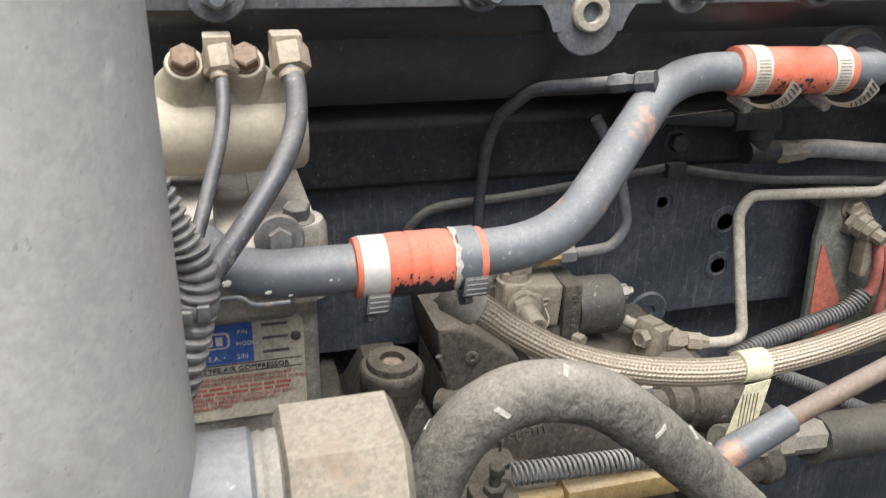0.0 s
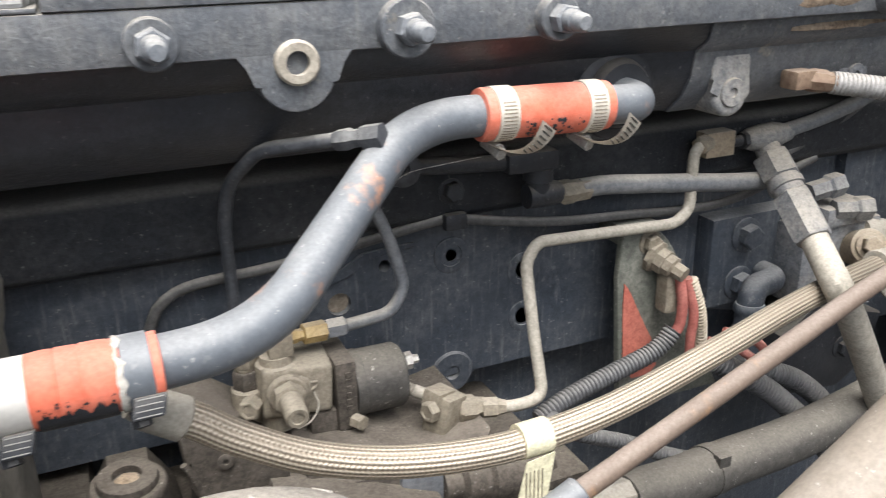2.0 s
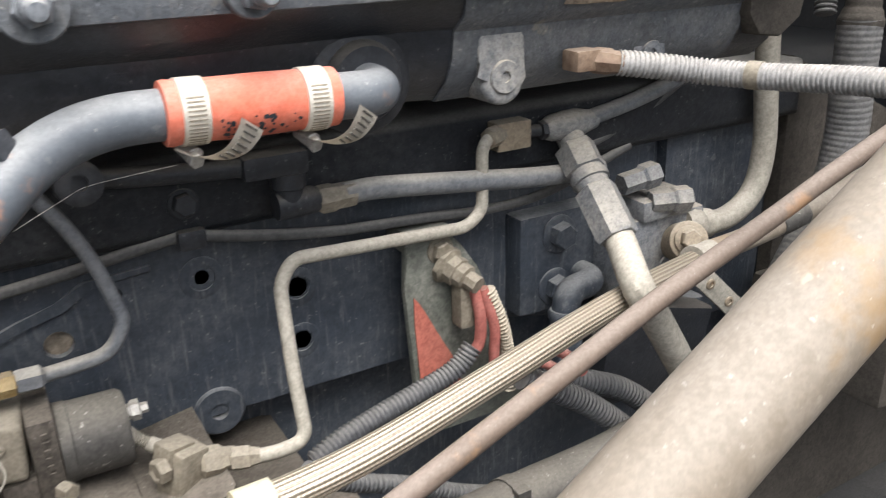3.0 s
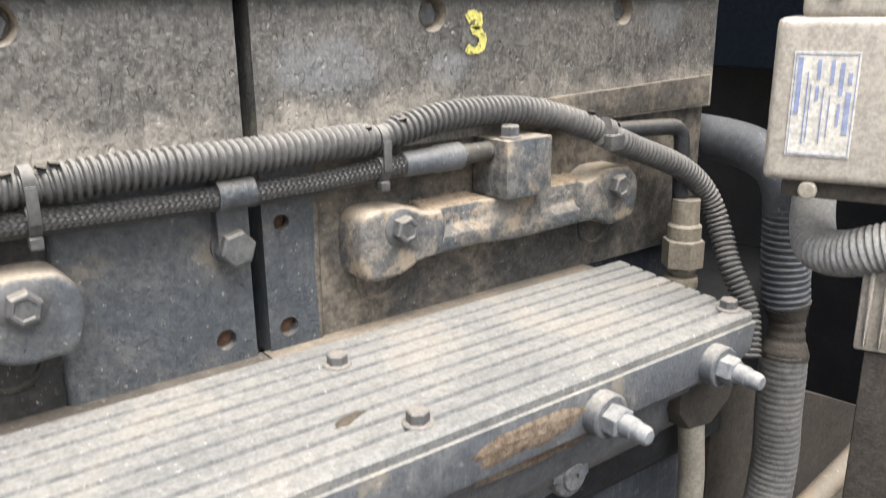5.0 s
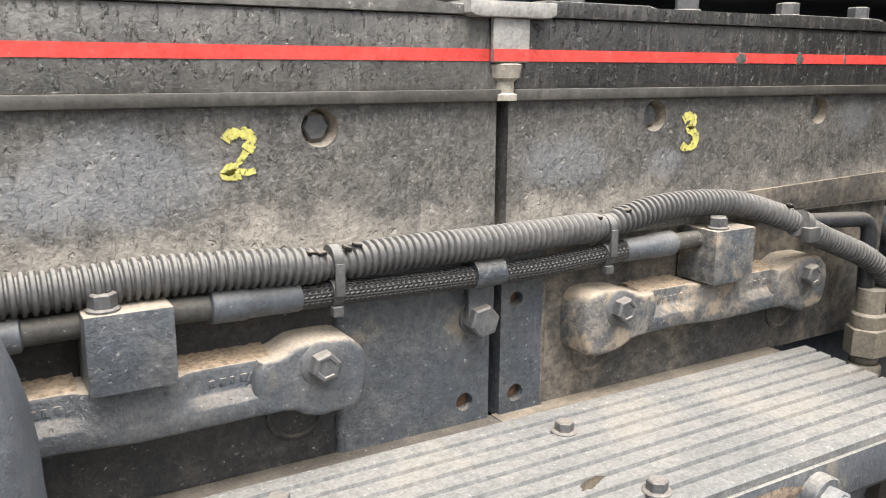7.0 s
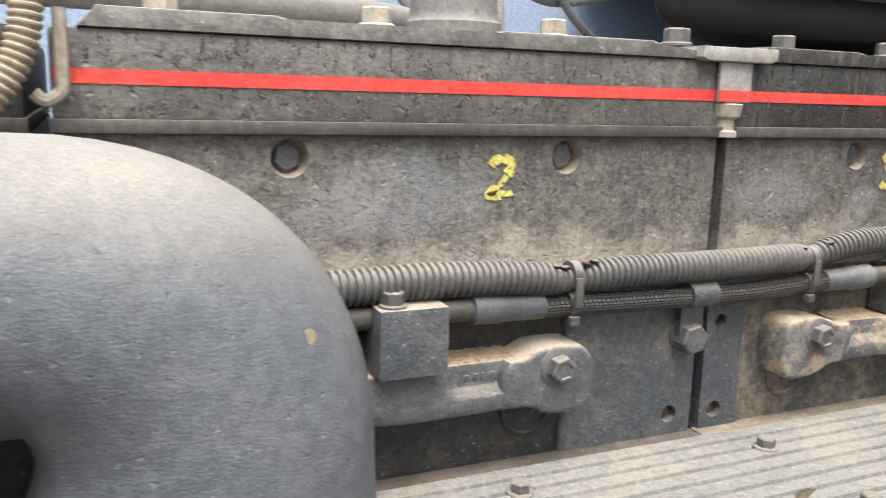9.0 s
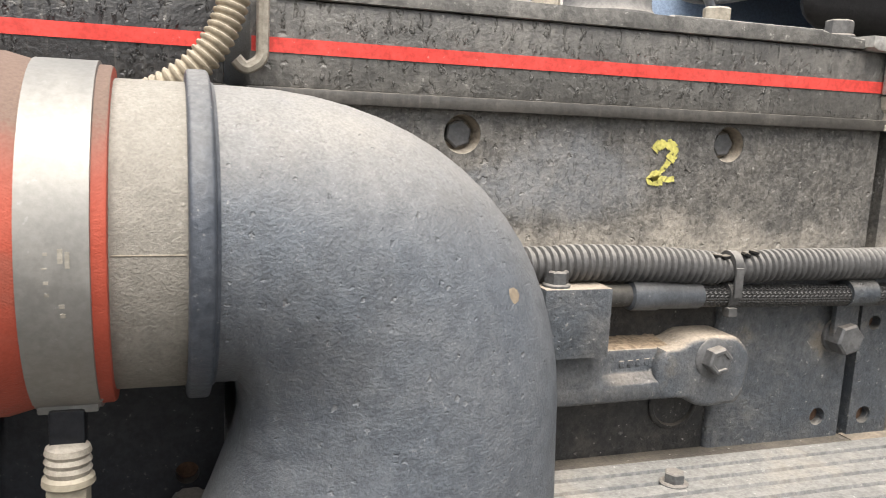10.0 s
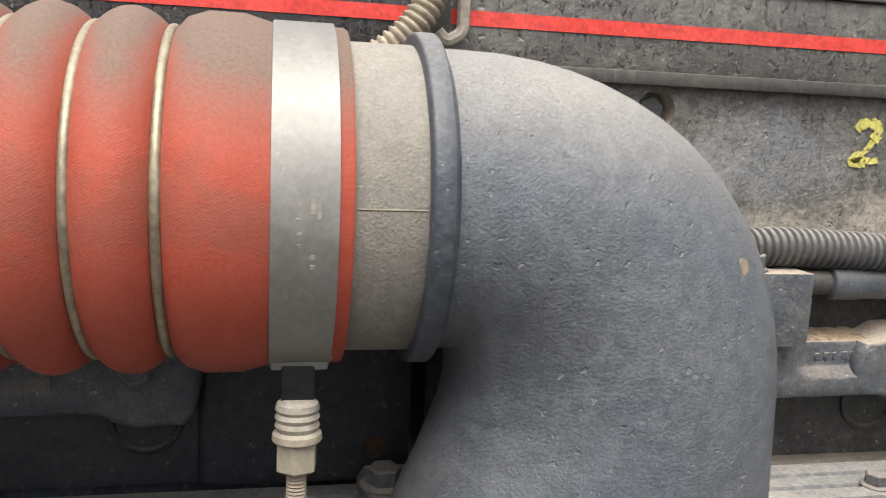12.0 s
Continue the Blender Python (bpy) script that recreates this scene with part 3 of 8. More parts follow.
def tube(bm, pts, radius, step=0.006, seg=14, smooth=True, uv=False, caps=True):
    """Round tube along a path; radius is a number or a function of (metres along, share of the whole)."""
    if smooth:
        line, total = smooth_path(pts, step)
    else:
        line, total = [Vector(p) for p in pts], 0.0
        total = sum((b - a).length for a, b in zip(line, line[1:]))
    lay = bm.loops.layers.uv.new("UVMap") if uv else None
    tang = [(line[min(i + 1, len(line) - 1)] - line[max(i - 1, 0)]).normalized() for i in range(len(line))]
    _, u, _ = frame_of(tang[0])
    rings, along = [], []
    s = 0.0
    for i, p in enumerate(line):
        if i:
            s += (line[i] - line[i - 1]).length
        u = (u - tang[i] * u.dot(tang[i])).normalized()
        w = tang[i].cross(u)
        r = radius(s, s / total) if callable(radius) else radius
        rings.append([bm.verts.new(p + r * (math.cos(math.tau * k / seg) * u + math.sin(math.tau * k / seg) * w)) for k in range(seg)])
        along.append(s)
    for i in range(len(rings) - 1):
        for k in range(seg):
            f = bm.faces.new((rings[i][k], rings[i][(k + 1) % seg], rings[i + 1][(k + 1) % seg], rings[i + 1][k]))
            if uv:
                for loop, (kk, ii) in zip(f.loops, ((k, i), (k + 1, i), (k + 1, i + 1), (k, i + 1))):
                    loop[lay].uv = (kk / seg, along[ii])
    if caps:
        bm.faces.new(rings[0][::-1])
        bm.faces.new(rings[-1])
    return bm


def loom(bm, pts, r, pitch=0.0034, depth=0.0012, seg=14, nicks=()):
    """Corrugated split loom; nicks are the places where a tie pinches it."""
    line, total = smooth_path(pts, 0.002)
    at = [min(range(len(line)), key=lambda i: (line[i] - Vector(n)).length) * total / (len(line) - 1) for n in nicks]

    def radius(s, share):
        k = (s / pitch) % 1.0
        ridge = 0.5 + 0.5 * math.tanh(3 * math.cos(math.tau * k))
        pinch = sum(0.26 * math.exp(-((s - a) / 0.007) ** 2) for a in at)
        return (r - depth * (1 - ridge)) * (1 - pinch) * (1 + 0.03 * noise.noise(Vector((s * 25, r * 900, 0))))
    return tube(bm, pts, radius, pitch / 5, seg)


def prism(bm, outline, y0, y1, bevel=0.002, seg=2):
    """Outline in (x, z), from the front y0 to the back y1, with a rounded front rim."""
    front = [bm.verts.new((x, y0, z)) for x, z in outline]
    back = [bm.verts.new((x, y1, z)) for x, z in outline]
    n = len(outline)
    area = sum(outline[i][0] * outline[(i + 1) % n][1] - outline[(i + 1) % n][0] * outline[i][1] for i in range(n))
    ccw = area > 0
    f = bm.faces.new(front if ccw else front[::-1])
    bm.faces.new(back[::-1] if ccw else back)
    for i in range(n):
        q = (front[i], back[i], back[(i + 1) % n], front[(i + 1) % n])
        bm.faces.new(q if ccw else q[::-1])
    if bevel:
        bmesh.ops.bevel(bm, geom=list(f.edges), offset=bevel, segments=seg, profile=0.55, affect="EDGES")
    return bm


def domed(bm, outline, y0, y1, round_off, times=2):
    """A cast pad standing on y1 with its face at y0: the rim rolls over towards the middle of the outline."""
    outline = soften(outline, times)
    cx, cz = sum(x for x, _ in outline) / len(outline), sum(z for _, z in outline) / len(outline)
    size = min(max(z for _, z in outline) - min(z for _, z in outline), max(x for x, _ in outline) - min(x for x, _ in outline)) / 2
    rings = [[bm.verts.new((x, y1, z)) for x, z in outline]]
    for k in range(6):
        a = math.pi / 2 * k / 5
        y, inset = y0 + round_off * (1 - math.sin(a)), 1 - round_off * (1 - math.cos(a)) / size
        rings.append([bm.verts.new((cx + (x - cx) * inset, y, cz + (z - cz) * inset)) for x, z in outline])
    n = len(outline)
    for a, b in zip(rings, rings[1:]):
        for k in range(n):
            bm.faces.new((a[k], a[(k + 1) % n], b[(k + 1) % n], b[k]))
    bm.faces.new(rings[-1])
    bmesh.ops.recalc_face_normals(bm, faces=bm.faces)
    return bm


def round_outline(cx, cz, w, h, r, n=5):
    out = []
    for sx, sz, a0 in ((1, 1, 0), (-1, 1, 90), (-1, -1, 180), (1, -1, 270)):
        for k in range(n + 1):
            a = radians(a0 + 90 * k / n)
            out.append((cx + sx * (w / 2 - r) + r * math.cos(a), cz + sz * (h / 2 - r) + r * math.sin(a)))
    return out


def soften(outline, times=2):
    """Cuts the corners of a closed outline, so that it turns smoothly."""
    for _ in range(times):
        out = []
        for (ax, az), (bx, bz) in zip(outline, outline[1:] + outline[:1]):
            out += [(ax * 0.75 + bx * 0.25, az * 0.75 + bz * 0.25), (ax * 0.25 + bx * 0.75, az * 0.25 + bz * 0.75)]
        outline = out
    return outline


def crust(c, u, w, a, b, h, seed, rings=5, seg=26):
    """A low uneven cake of dried dirt on a surface at c, spread a along u and b along w."""
    bm = B()
    c, u, w = Vector(c), Vector(u).normalized(), Vector(w).normalized()
    n = u.cross(w).normalized()
    grid = []
    for i in range(1, rings + 1):
        row = []
        for k in range(seg):
            ang = math.tau * k / seg
            d = Vector((math.cos(ang), math.sin(ang), seed))
            e = 1 + 0.35 * noise.noise(d * 2.2) + 0.18 * noise.noise(d * 6.0)
            q = i / rings * e
            lift = h * (1 - (i / rings) ** 2) * (0.7 + 0.6 * noise.noise(Vector((q * math.cos(ang) * 5, q * math.sin(ang) * 5, seed + 9)))) if i < rings else -0.0003
            row.append(bm.verts.new(c + u * a * q * math.cos(ang) + w * b * q * math.sin(ang) + n * lift))
        grid.append(row)
    top = bm.verts.new(c + n * h)
    for k in range(seg):
        bm.faces.new((top, grid[0][k], grid[0][(k + 1) % seg]))
        for i in range(rings - 1):
            bm.faces.new((grid[i][k], grid[i + 1][k], grid[i + 1][(k + 1) % seg], grid[i][(k + 1) % seg]))
    return bm


def holed(bm, x0, x1, z0, z1, y0, y1, holes, seg=24):
    """Upright panel facing -y with round holes (x, z, r) right through; holes in one column share their x."""
    half = {}
    for x, z, r in holes:
        half[x] = max(half.get(x, 0.0), r * 1.25)
    xs = sorted({x0, x1, *(x - h for x, h in half.items()), *(x + h for x, h in half.items())})
    zs = sorted({round(c, 6) for c in (z0, z1, *(z - half[x] for x, z, r in holes), *(z + half[x] for x, z, r in holes))})
    cells = {}
    for x, z, r in holes:
        cells[(x, z)] = (x - half[x], x + half[x], z - half[x], z + half[x], r)

    def quad(*pts):
        bm.faces.new([bm.verts.new(p) for p in pts])

    for xa, xb in zip(xs, xs[1:]):
        for za, zb in zip(zs, zs[1:]):
            cx, cz = (xa + xb) / 2, (za + zb) / 2
            if not any(a < cx < b and c < cz < d for a, b, c, d, _ in cells.values()):
                quad((xa, y0, za), (xb, y0, za), (xb, y0, zb), (xa, y0, zb))
    for (x, z), (a, b, c, d, r) in cells.items():
        h = (b - a) / 2
        outer, inner, deep = [], [], []
        for k in range(seg):
            ang = math.tau * k / seg
            co, si = math.cos(ang), math.sin(ang)
            g = h / max(abs(co), abs(si))
            outer.append(bm.verts.new((x + g * co, y0, z + g * si)))
            inner.append(bm.verts.new((x + r * co, y0, z + r * si)))
            deep.append(bm.verts.new((x + r * co, y1, z + r * si)))
        for k in range(seg):
            j = (k + 1) % seg
            bm.faces.new((outer[k], outer[j], inner[j], inner[k]))
            bm.faces.new((inner[k], inner[j], deep[j], deep[k]))
        bm.faces.new(deep)
    quad((x0, y0, z1), (x1, y0, z1), (x1, y1, z1), (x0, y1, z1))
    quad((x0, y1, z0), (x1, y1, z0), (x1, y0, z0), (x0, y0, z0))
    quad((x0, y1, z0), (x0, y0, z0), (x0, y0, z1), (x0, y1, z1))
    quad((x1, y0, z0), (x1, y1, z0), (x1, y1, z1), (x1, y0, z1))
    bmesh.ops.remove_doubles(bm, verts=bm.verts, dist=2e-5)
    return bm


def finish(name, bm, material, angle=38):
    data = bpy.data.meshes.new(name)
    bm.to_mesh(data)
    bm.free()
    data.materials.append(M[material])
    data.shade_smooth()
    data.set_sharp_from_angle(angle=radians(angle))
    return data


def thing(name, at, label, category, group="", kind=""):
    ob = new(name)
    ob.empty_display_size = 0.02
    ob.location = at
    return tagged(ob, label, category, group, kind)


def origin_of(ob):
    p = Vector(ob.location)
    while ob.parent:
        ob = ob.parent
        p += Vector(ob.location)
    return p


def part(name, bm, material, parent, label=""):
    """Links a bmesh, given in world metres, as one mesh object under a thing or a part."""
    o = origin_of(parent)
    for v in bm.verts:
        v.co -= o
    ob = new(name, finish(name, bm, material))
    ob.parent = parent
    return tagged(ob, label)


def single(name, bm, material, label, category, group="", kind="", at=None):
    """A thing of one mesh."""
    o = Vector(at) if at else sum((v.co for v in bm.verts), Vector()) / len(bm.verts)
    for v in bm.verts:
        v.co -= o
    ob = new(name, finish(name, bm, material))
    ob.location = o
    return tagged(ob, label, category, group, kind)


def B():
    return bmesh.new()


def lettering(name, text, size, x, y, z, material, parent, depth=0.0002, m=None):
    """Words from the built-in font, standing upright and facing -y, with their lower left corner at x, z."""
    cu = bpy.data.curves.new(name, "FONT")
    cu.body, cu.size, cu.extrude, cu.resolution_u = text, size, depth, 2
    tmp = bpy.data.objects.new(name, cu)
    data = bpy.data.meshes.new_from_object(tmp)
    bpy.data.objects.remove(tmp)
    o = origin_of(parent)
    data.transform((m or pose(x, y, z, 90, 0, 0)))
    data.transform(Matrix.Translation(-o))
    data.materials.clear()
    data.materials.append(M[material])
    ob = new(name, data)
    ob.parent = parent
    return ob


# ---- setting ----
bm = B()
box(bm, -40, 40, -40, 40, -0.3, 0.0, 0)
single("ground", bm, "ground", "dusty grey-brown yard ground under the truck", "ground", kind="structure")
bm = B()
box(bm, 1.42, 1.46, -0.3, 2.4, 1.46, 2.1, 0.01)
single("wall_firewall", bm, "firewall", "dark blue painted steel cab firewall behind the engine", "firewall", kind="structure")

# sheet added behind the firewall's lower edge; its near black paints the void
bm = B()
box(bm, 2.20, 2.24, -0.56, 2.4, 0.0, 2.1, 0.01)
single("wall_void", bm, "dark", "near-black sheet standing in for the dark void under the cab", "panel", kind="structure")
# unseen lid, added so no sky reaches the void sheet from above
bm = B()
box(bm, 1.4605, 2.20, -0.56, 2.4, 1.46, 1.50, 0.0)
single("void_lid", bm, "dark", "unseen lid added to keep the void under the cab dark", "cab floor", kind="structure")

# added sheet that cuts light bouncing up from the ground
bm = B()
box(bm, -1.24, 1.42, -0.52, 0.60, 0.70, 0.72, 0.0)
single("undertray", bm, "dark", "unseen dark sheet added below the engine to stop ground bounce", "undertray", kind="structure")

# unseen panel behind the camera, added to hold back low sky light
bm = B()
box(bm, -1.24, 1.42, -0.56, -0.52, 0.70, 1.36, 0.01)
single("wall_front_blocker", bm, "dark", "unseen dark panel added to block low light from the front", "fender panel", kind="structure")
# matching blocker added at the bay's far left end, out of view
bm = B()
box(bm, -1.28, -1.24, -0.56, 1.6, 0.70, 1.75, 0.01)
single("wall_end_blocker", bm, "dark", "unseen dark panel added to close the bay's end against light", "panel", kind="structure")
bm = B()
box(bm, -1.2, 1.41, 1.50, 1.54, 0.70, 2.0, 0.01)
single("wall_cab", bm, "cabblue", "light blue painted cab panel beyond the engine", "cab panel", kind="structure")

# ---- engine block ----
block = thing("engine_block", (0.35, 0.8, 0.62), "dark blue-grey painted cast iron diesel engine block", "engine block")
bm = B()
box(bm, -0.32, 0.93, 0.585, 1.0, 0.62, 1.372, 0.01)
part("crankcase", bm, "block", block)
bm = B()
prism(bm, [(-0.32, 1.212), (0.90, 1.212), (0.90, 1.262), (-0.32, 1.262)], 0.528, 0.60, 0.012, 4)
part("side_rail", bm, "rail", block, "dusty cast rail along the block")
bm = B()
holed(bm, -0.2, 0.585, 1.078, 1.2115, 0.55, 0.584, [(0.278, 1.156, 0.0085), (0.365, 1.178, 0.0048), (0.4265, 1.156, 0.0072), (0.4265, 1.116, 0.0068), (0.313, 1.179, 0.0045)])
part("side_plate", bm, "block", block, "dark painted plate with bolt holes")
for x, z, r in ((0.278, 1.156, 0.0085), (0.365, 1.178, 0.0048), (0.4265, 1.156, 0.0072), (0.4265, 1.116, 0.0068)):
    bm = B()
    lathe(bm, (x, 0.5838, z), (0, -1, 0), [(0, r - 0.0002), (0.0290, r - 0.0002), (0.0294, r * 0.45), (0.0270, 0)], 20)
    part("rusty_bore", bm, "recess", block, "brown dusty bottom of a bolt hole")
for x, z, r in ((0.365, 1.178, 0.0140), (0.4265, 1.156, 0.0140), (0.4265, 1.116, 0.0130)):
    bm = B()
    lathe(bm, (x, 0.5505, z), (0, -1, 0), [(0, r), (0.0012, r), (0.0016, r - 0.0006), (0.0016, r * 0.62), (0.0, r * 0.6)], 28)
    part("boss_ring", bm, "block", block)
bm = B()
lathe(bm, (0.364, 0.575, 1.081), (0, -1, 0), [(0, 0.0175), (0.026, 0.0175), (0.0275, 0.016), (0.0275, 0.006), (0.008, 0.006), (0.008, 0)], 32)
part("plate_ear", bm, "block", block, "round ear with a bolt hole")
bm = B()
prism(bm, [(0.235, 1.138), (0.235, 1.162), (0.262, 1.172), (0.285, 1.176), (0.300, 1.188), (0.335, 1.190), (0.335, 1.194), (0.296, 1.192), (0.280, 1.182), (0.258, 1.176), (0.231, 1.166), (0.231, 1.138)], 0.547, 0.552, 0.001)
part("cast_ridge", bm, "block", block)
bm = B()
prism(bm, [(0.585, 1.085), (0.700, 1.06), (0.80, 1.02), (0.90, 1.02), (0.90, 1.211), (0.585, 1.211)], 0.556, 0.59, 0.004)
part("rear_panel", bm, "block", block)
bm = B()
box(bm, 0.60, 0.72, 0.536, 0.57, 1.09, 1.172, 0.004)
prism(bm, [(0.685, 1.02), (0.76, 1.005), (0.80, 1.02), (0.80, 1.06), (0.70, 1.075)], 0.53, 0.57, 0.004)
part("oil_cooler_pad", bm, "block", block, "dark raised casting with hex bolts")
for x, z in ((0.636, 1.154), (0.633, 1.110)):
    bm = B()
    hexhead(bm, (x, 0.536, z), (0, -1, 0), 0.019, 0.012, 0.0155)
    part("hex_bolt", bm, "block", block, "dark hex bolt")
bm = B()
holed(bm, 0.755, 0.872, 1.085, 1.2115, 0.545, 0.557, [(0.776, 1.157, 0.006), (0.782, 1.119, 0.006)])
part("rear_flange", bm, "block", block, "dusty flange plate with rusty bolt holes")
for z in (1.157, 1.119):
    bm = B()
    lathe(bm, (0.776 if z > 1.15 else 0.782, 0.5568, z), (0, -1, 0), [(0, 0.0058), (0.008, 0.0058), (0.0084, 0.003), (0.007, 0)], 20)
    part("rusty_bore", bm, "rust", block, "rusty bottom of a bolt hole")

# lower housings, thick with dust
gear = thing("fuel_pump_housing", (0.25, 0.5, 0.9), "dust-covered brown cast pump housing below the block", "pump housing")
bm = B()
box(bm, -0.25, 0.20, 0.44, 0.60, 0.80, 1.036, 0.008)
box(bm, 0.19, 0.41, 0.46, 0.60, 0.80, 1.045, 0.01)
box(bm, -0.25, 0.100, 0.452, 0.60, 0.80, 1.066, 0.008)
prism(bm, [(0.098, 1.02), (0.098, 1.074), (0.112, 1.098), (0.136, 1.098), (0.150, 1.074), (0.158, 1.02)], 0.449, 0.52, 0.005, 3)
part("housing", bm, "housing", gear)
bm = B()
box(bm, 0.16, 0.30, 0.435, 0.54, 1.02, 1.092, 0.006)
prism(bm, [(0.18, 1.04), (0.30, 1.03), (0.30, 1.07), (0.26, 1.088), (0.2, 1.10)], 0.40, 0.45, 0.004)
part("cover_casting", bm, "housing", gear)
bm = B()
lathe(bm, (0.1200, 0.4665, 1.013), (0.03, -0.06, 1), [(0, 0.0170), (0.050, 0.0178), (0.074, 0.0192), (0.088, 0.0210), (0.0980, 0.0218), (0.1012, 0.0212), (0.1025, 0.0198), (0.1025, 0.0170), (0.1045, 0.0170), (0.1068, 0.0163), (0.1075, 0.0152), (0.1075, 0.0082), (0.1030, 0.0080), (0.1030, 0)], 40)
prism(bm, [(0.110, 1.090), (0.142, 1.088), (0.150, 1.06), (0.158, 1.02), (0.156, 0.95), (0.112, 0.95)], 0.446, 0.475, 0.004)
part("filler_boss", bm, "housing", gear, "round dusty plug with a hex socket")
bm = B()
lathe(bm, (0.1231, 0.4603, 1.1158), (0.03, -0.06, 1), [(0, 0.0072), (0.0008, 0.0072), (0.0008, 0.0)], 6)
part("socket", bm, "tandust", gear, "hex socket packed with tan dirt")
for x, y, z in ((0.196, 0.432, 1.085), (0.262, 0.434, 1.07), (0.30, 0.455, 1.055)):
    bm = B()
    hexhead(bm, (x, y + 0.006, z), (0, -0.6, 1), 0.009, 0.006, 0.0075)
    part("bolt", bm, "housing", gear)
for x0, x1, z0, z1, y0 in ((0.305, 0.36, 1.02, 1.060, 0.43), (0.37, 0.43, 0.98, 1.035, 0.45)):
    bm = B()
    box(bm, x0, x1, y0, 0.5, z0, z1, 0.006)
    part("pump_body", bm, "housing", gear)
# cast covers between the filler and the valve
bm = B()
prism(bm, [(0.152, 1.140), (0.172, 1.139), (0.212, 1.108), (0.216, 1.070), (0.166, 1.070), (0.159, 1.107), (0.154, 1.119)], 0.455, 0.53, 0.004, 3)
tube(bm, [(0.1535, 0.4555, 1.120), (0.1585, 0.4552, 1.108), (0.1650, 0.4552, 1.078)], 0.0022, 0.004, 10)
part("timing_cover", bm, "housing", gear, "boxy dust-covered casting")
bm = B()
lathe(bm, (0.1765, 0.4555, 1.1160), (0, -1, 0.2), [(0, 0.0048), (0.0018, 0.0048), (0.0024, 0.004), (0.0024, 0.0018), (0.001, 0.0016), (0.001, 0)], 16)
part("cover_screw", bm, "housing", gear)
bm = B()
prism(bm, [(0.215, 1.06), (0.222, 1.104), (0.262, 1.100), (0.30, 1.088), (0.345, 1.096), (0.352, 1.06)], 0.445, 0.54, 0.004, 3)
part("top_casting", bm, "housing", gear, "stepped dusty casting below the valve")
bm = B()
box(bm, 0.276, 0.305, 0.432, 0.455, 1.058, 1.087, 0.003)
part("connector", bm, "line", gear, "blue-grey plastic connector")
bm = B()
lathe(bm, (0.305, 0.440, 1.067), (1, 0.05, -0.14), [(0, 0.011), (0.012, 0.011), (0.014, 0.017), (0.030, 0.017), (0.032, 0.021), (0.060, 0.021), (0.064, 0.017), (0.064, 0)], 24)
part("actuator_drum", bm, "housing", gear, "stepped round drum thick with dust")
bm = B()
tube(bm, [(0.155, 0.455, 1.085), (0.175, 0.435, 1.088), (0.20, 0.425, 1.085), (0.225, 0.43, 1.07)], 0.009, 0.005, 16)
part("short_pipe", bm, "housing", gear)
bm = B()
lathe(bm, (0.175, 0.375, 1.03), (0.05, -0.35, 1), [(0, 0.055), (0.02, 0.055), (0.026, 0.05), (0.03, 0.035), (0.034, 0.0)], 40)
part("arched_cover", bm, "housing", gear, "round cast cover with raised lettering")
lettering("raised_word", "system", 0.0125, 0.153, 0.349, 1.122, "housing", gear, 0.0008, pose(0.153, 0.349, 1.122, 72, -6, 4))

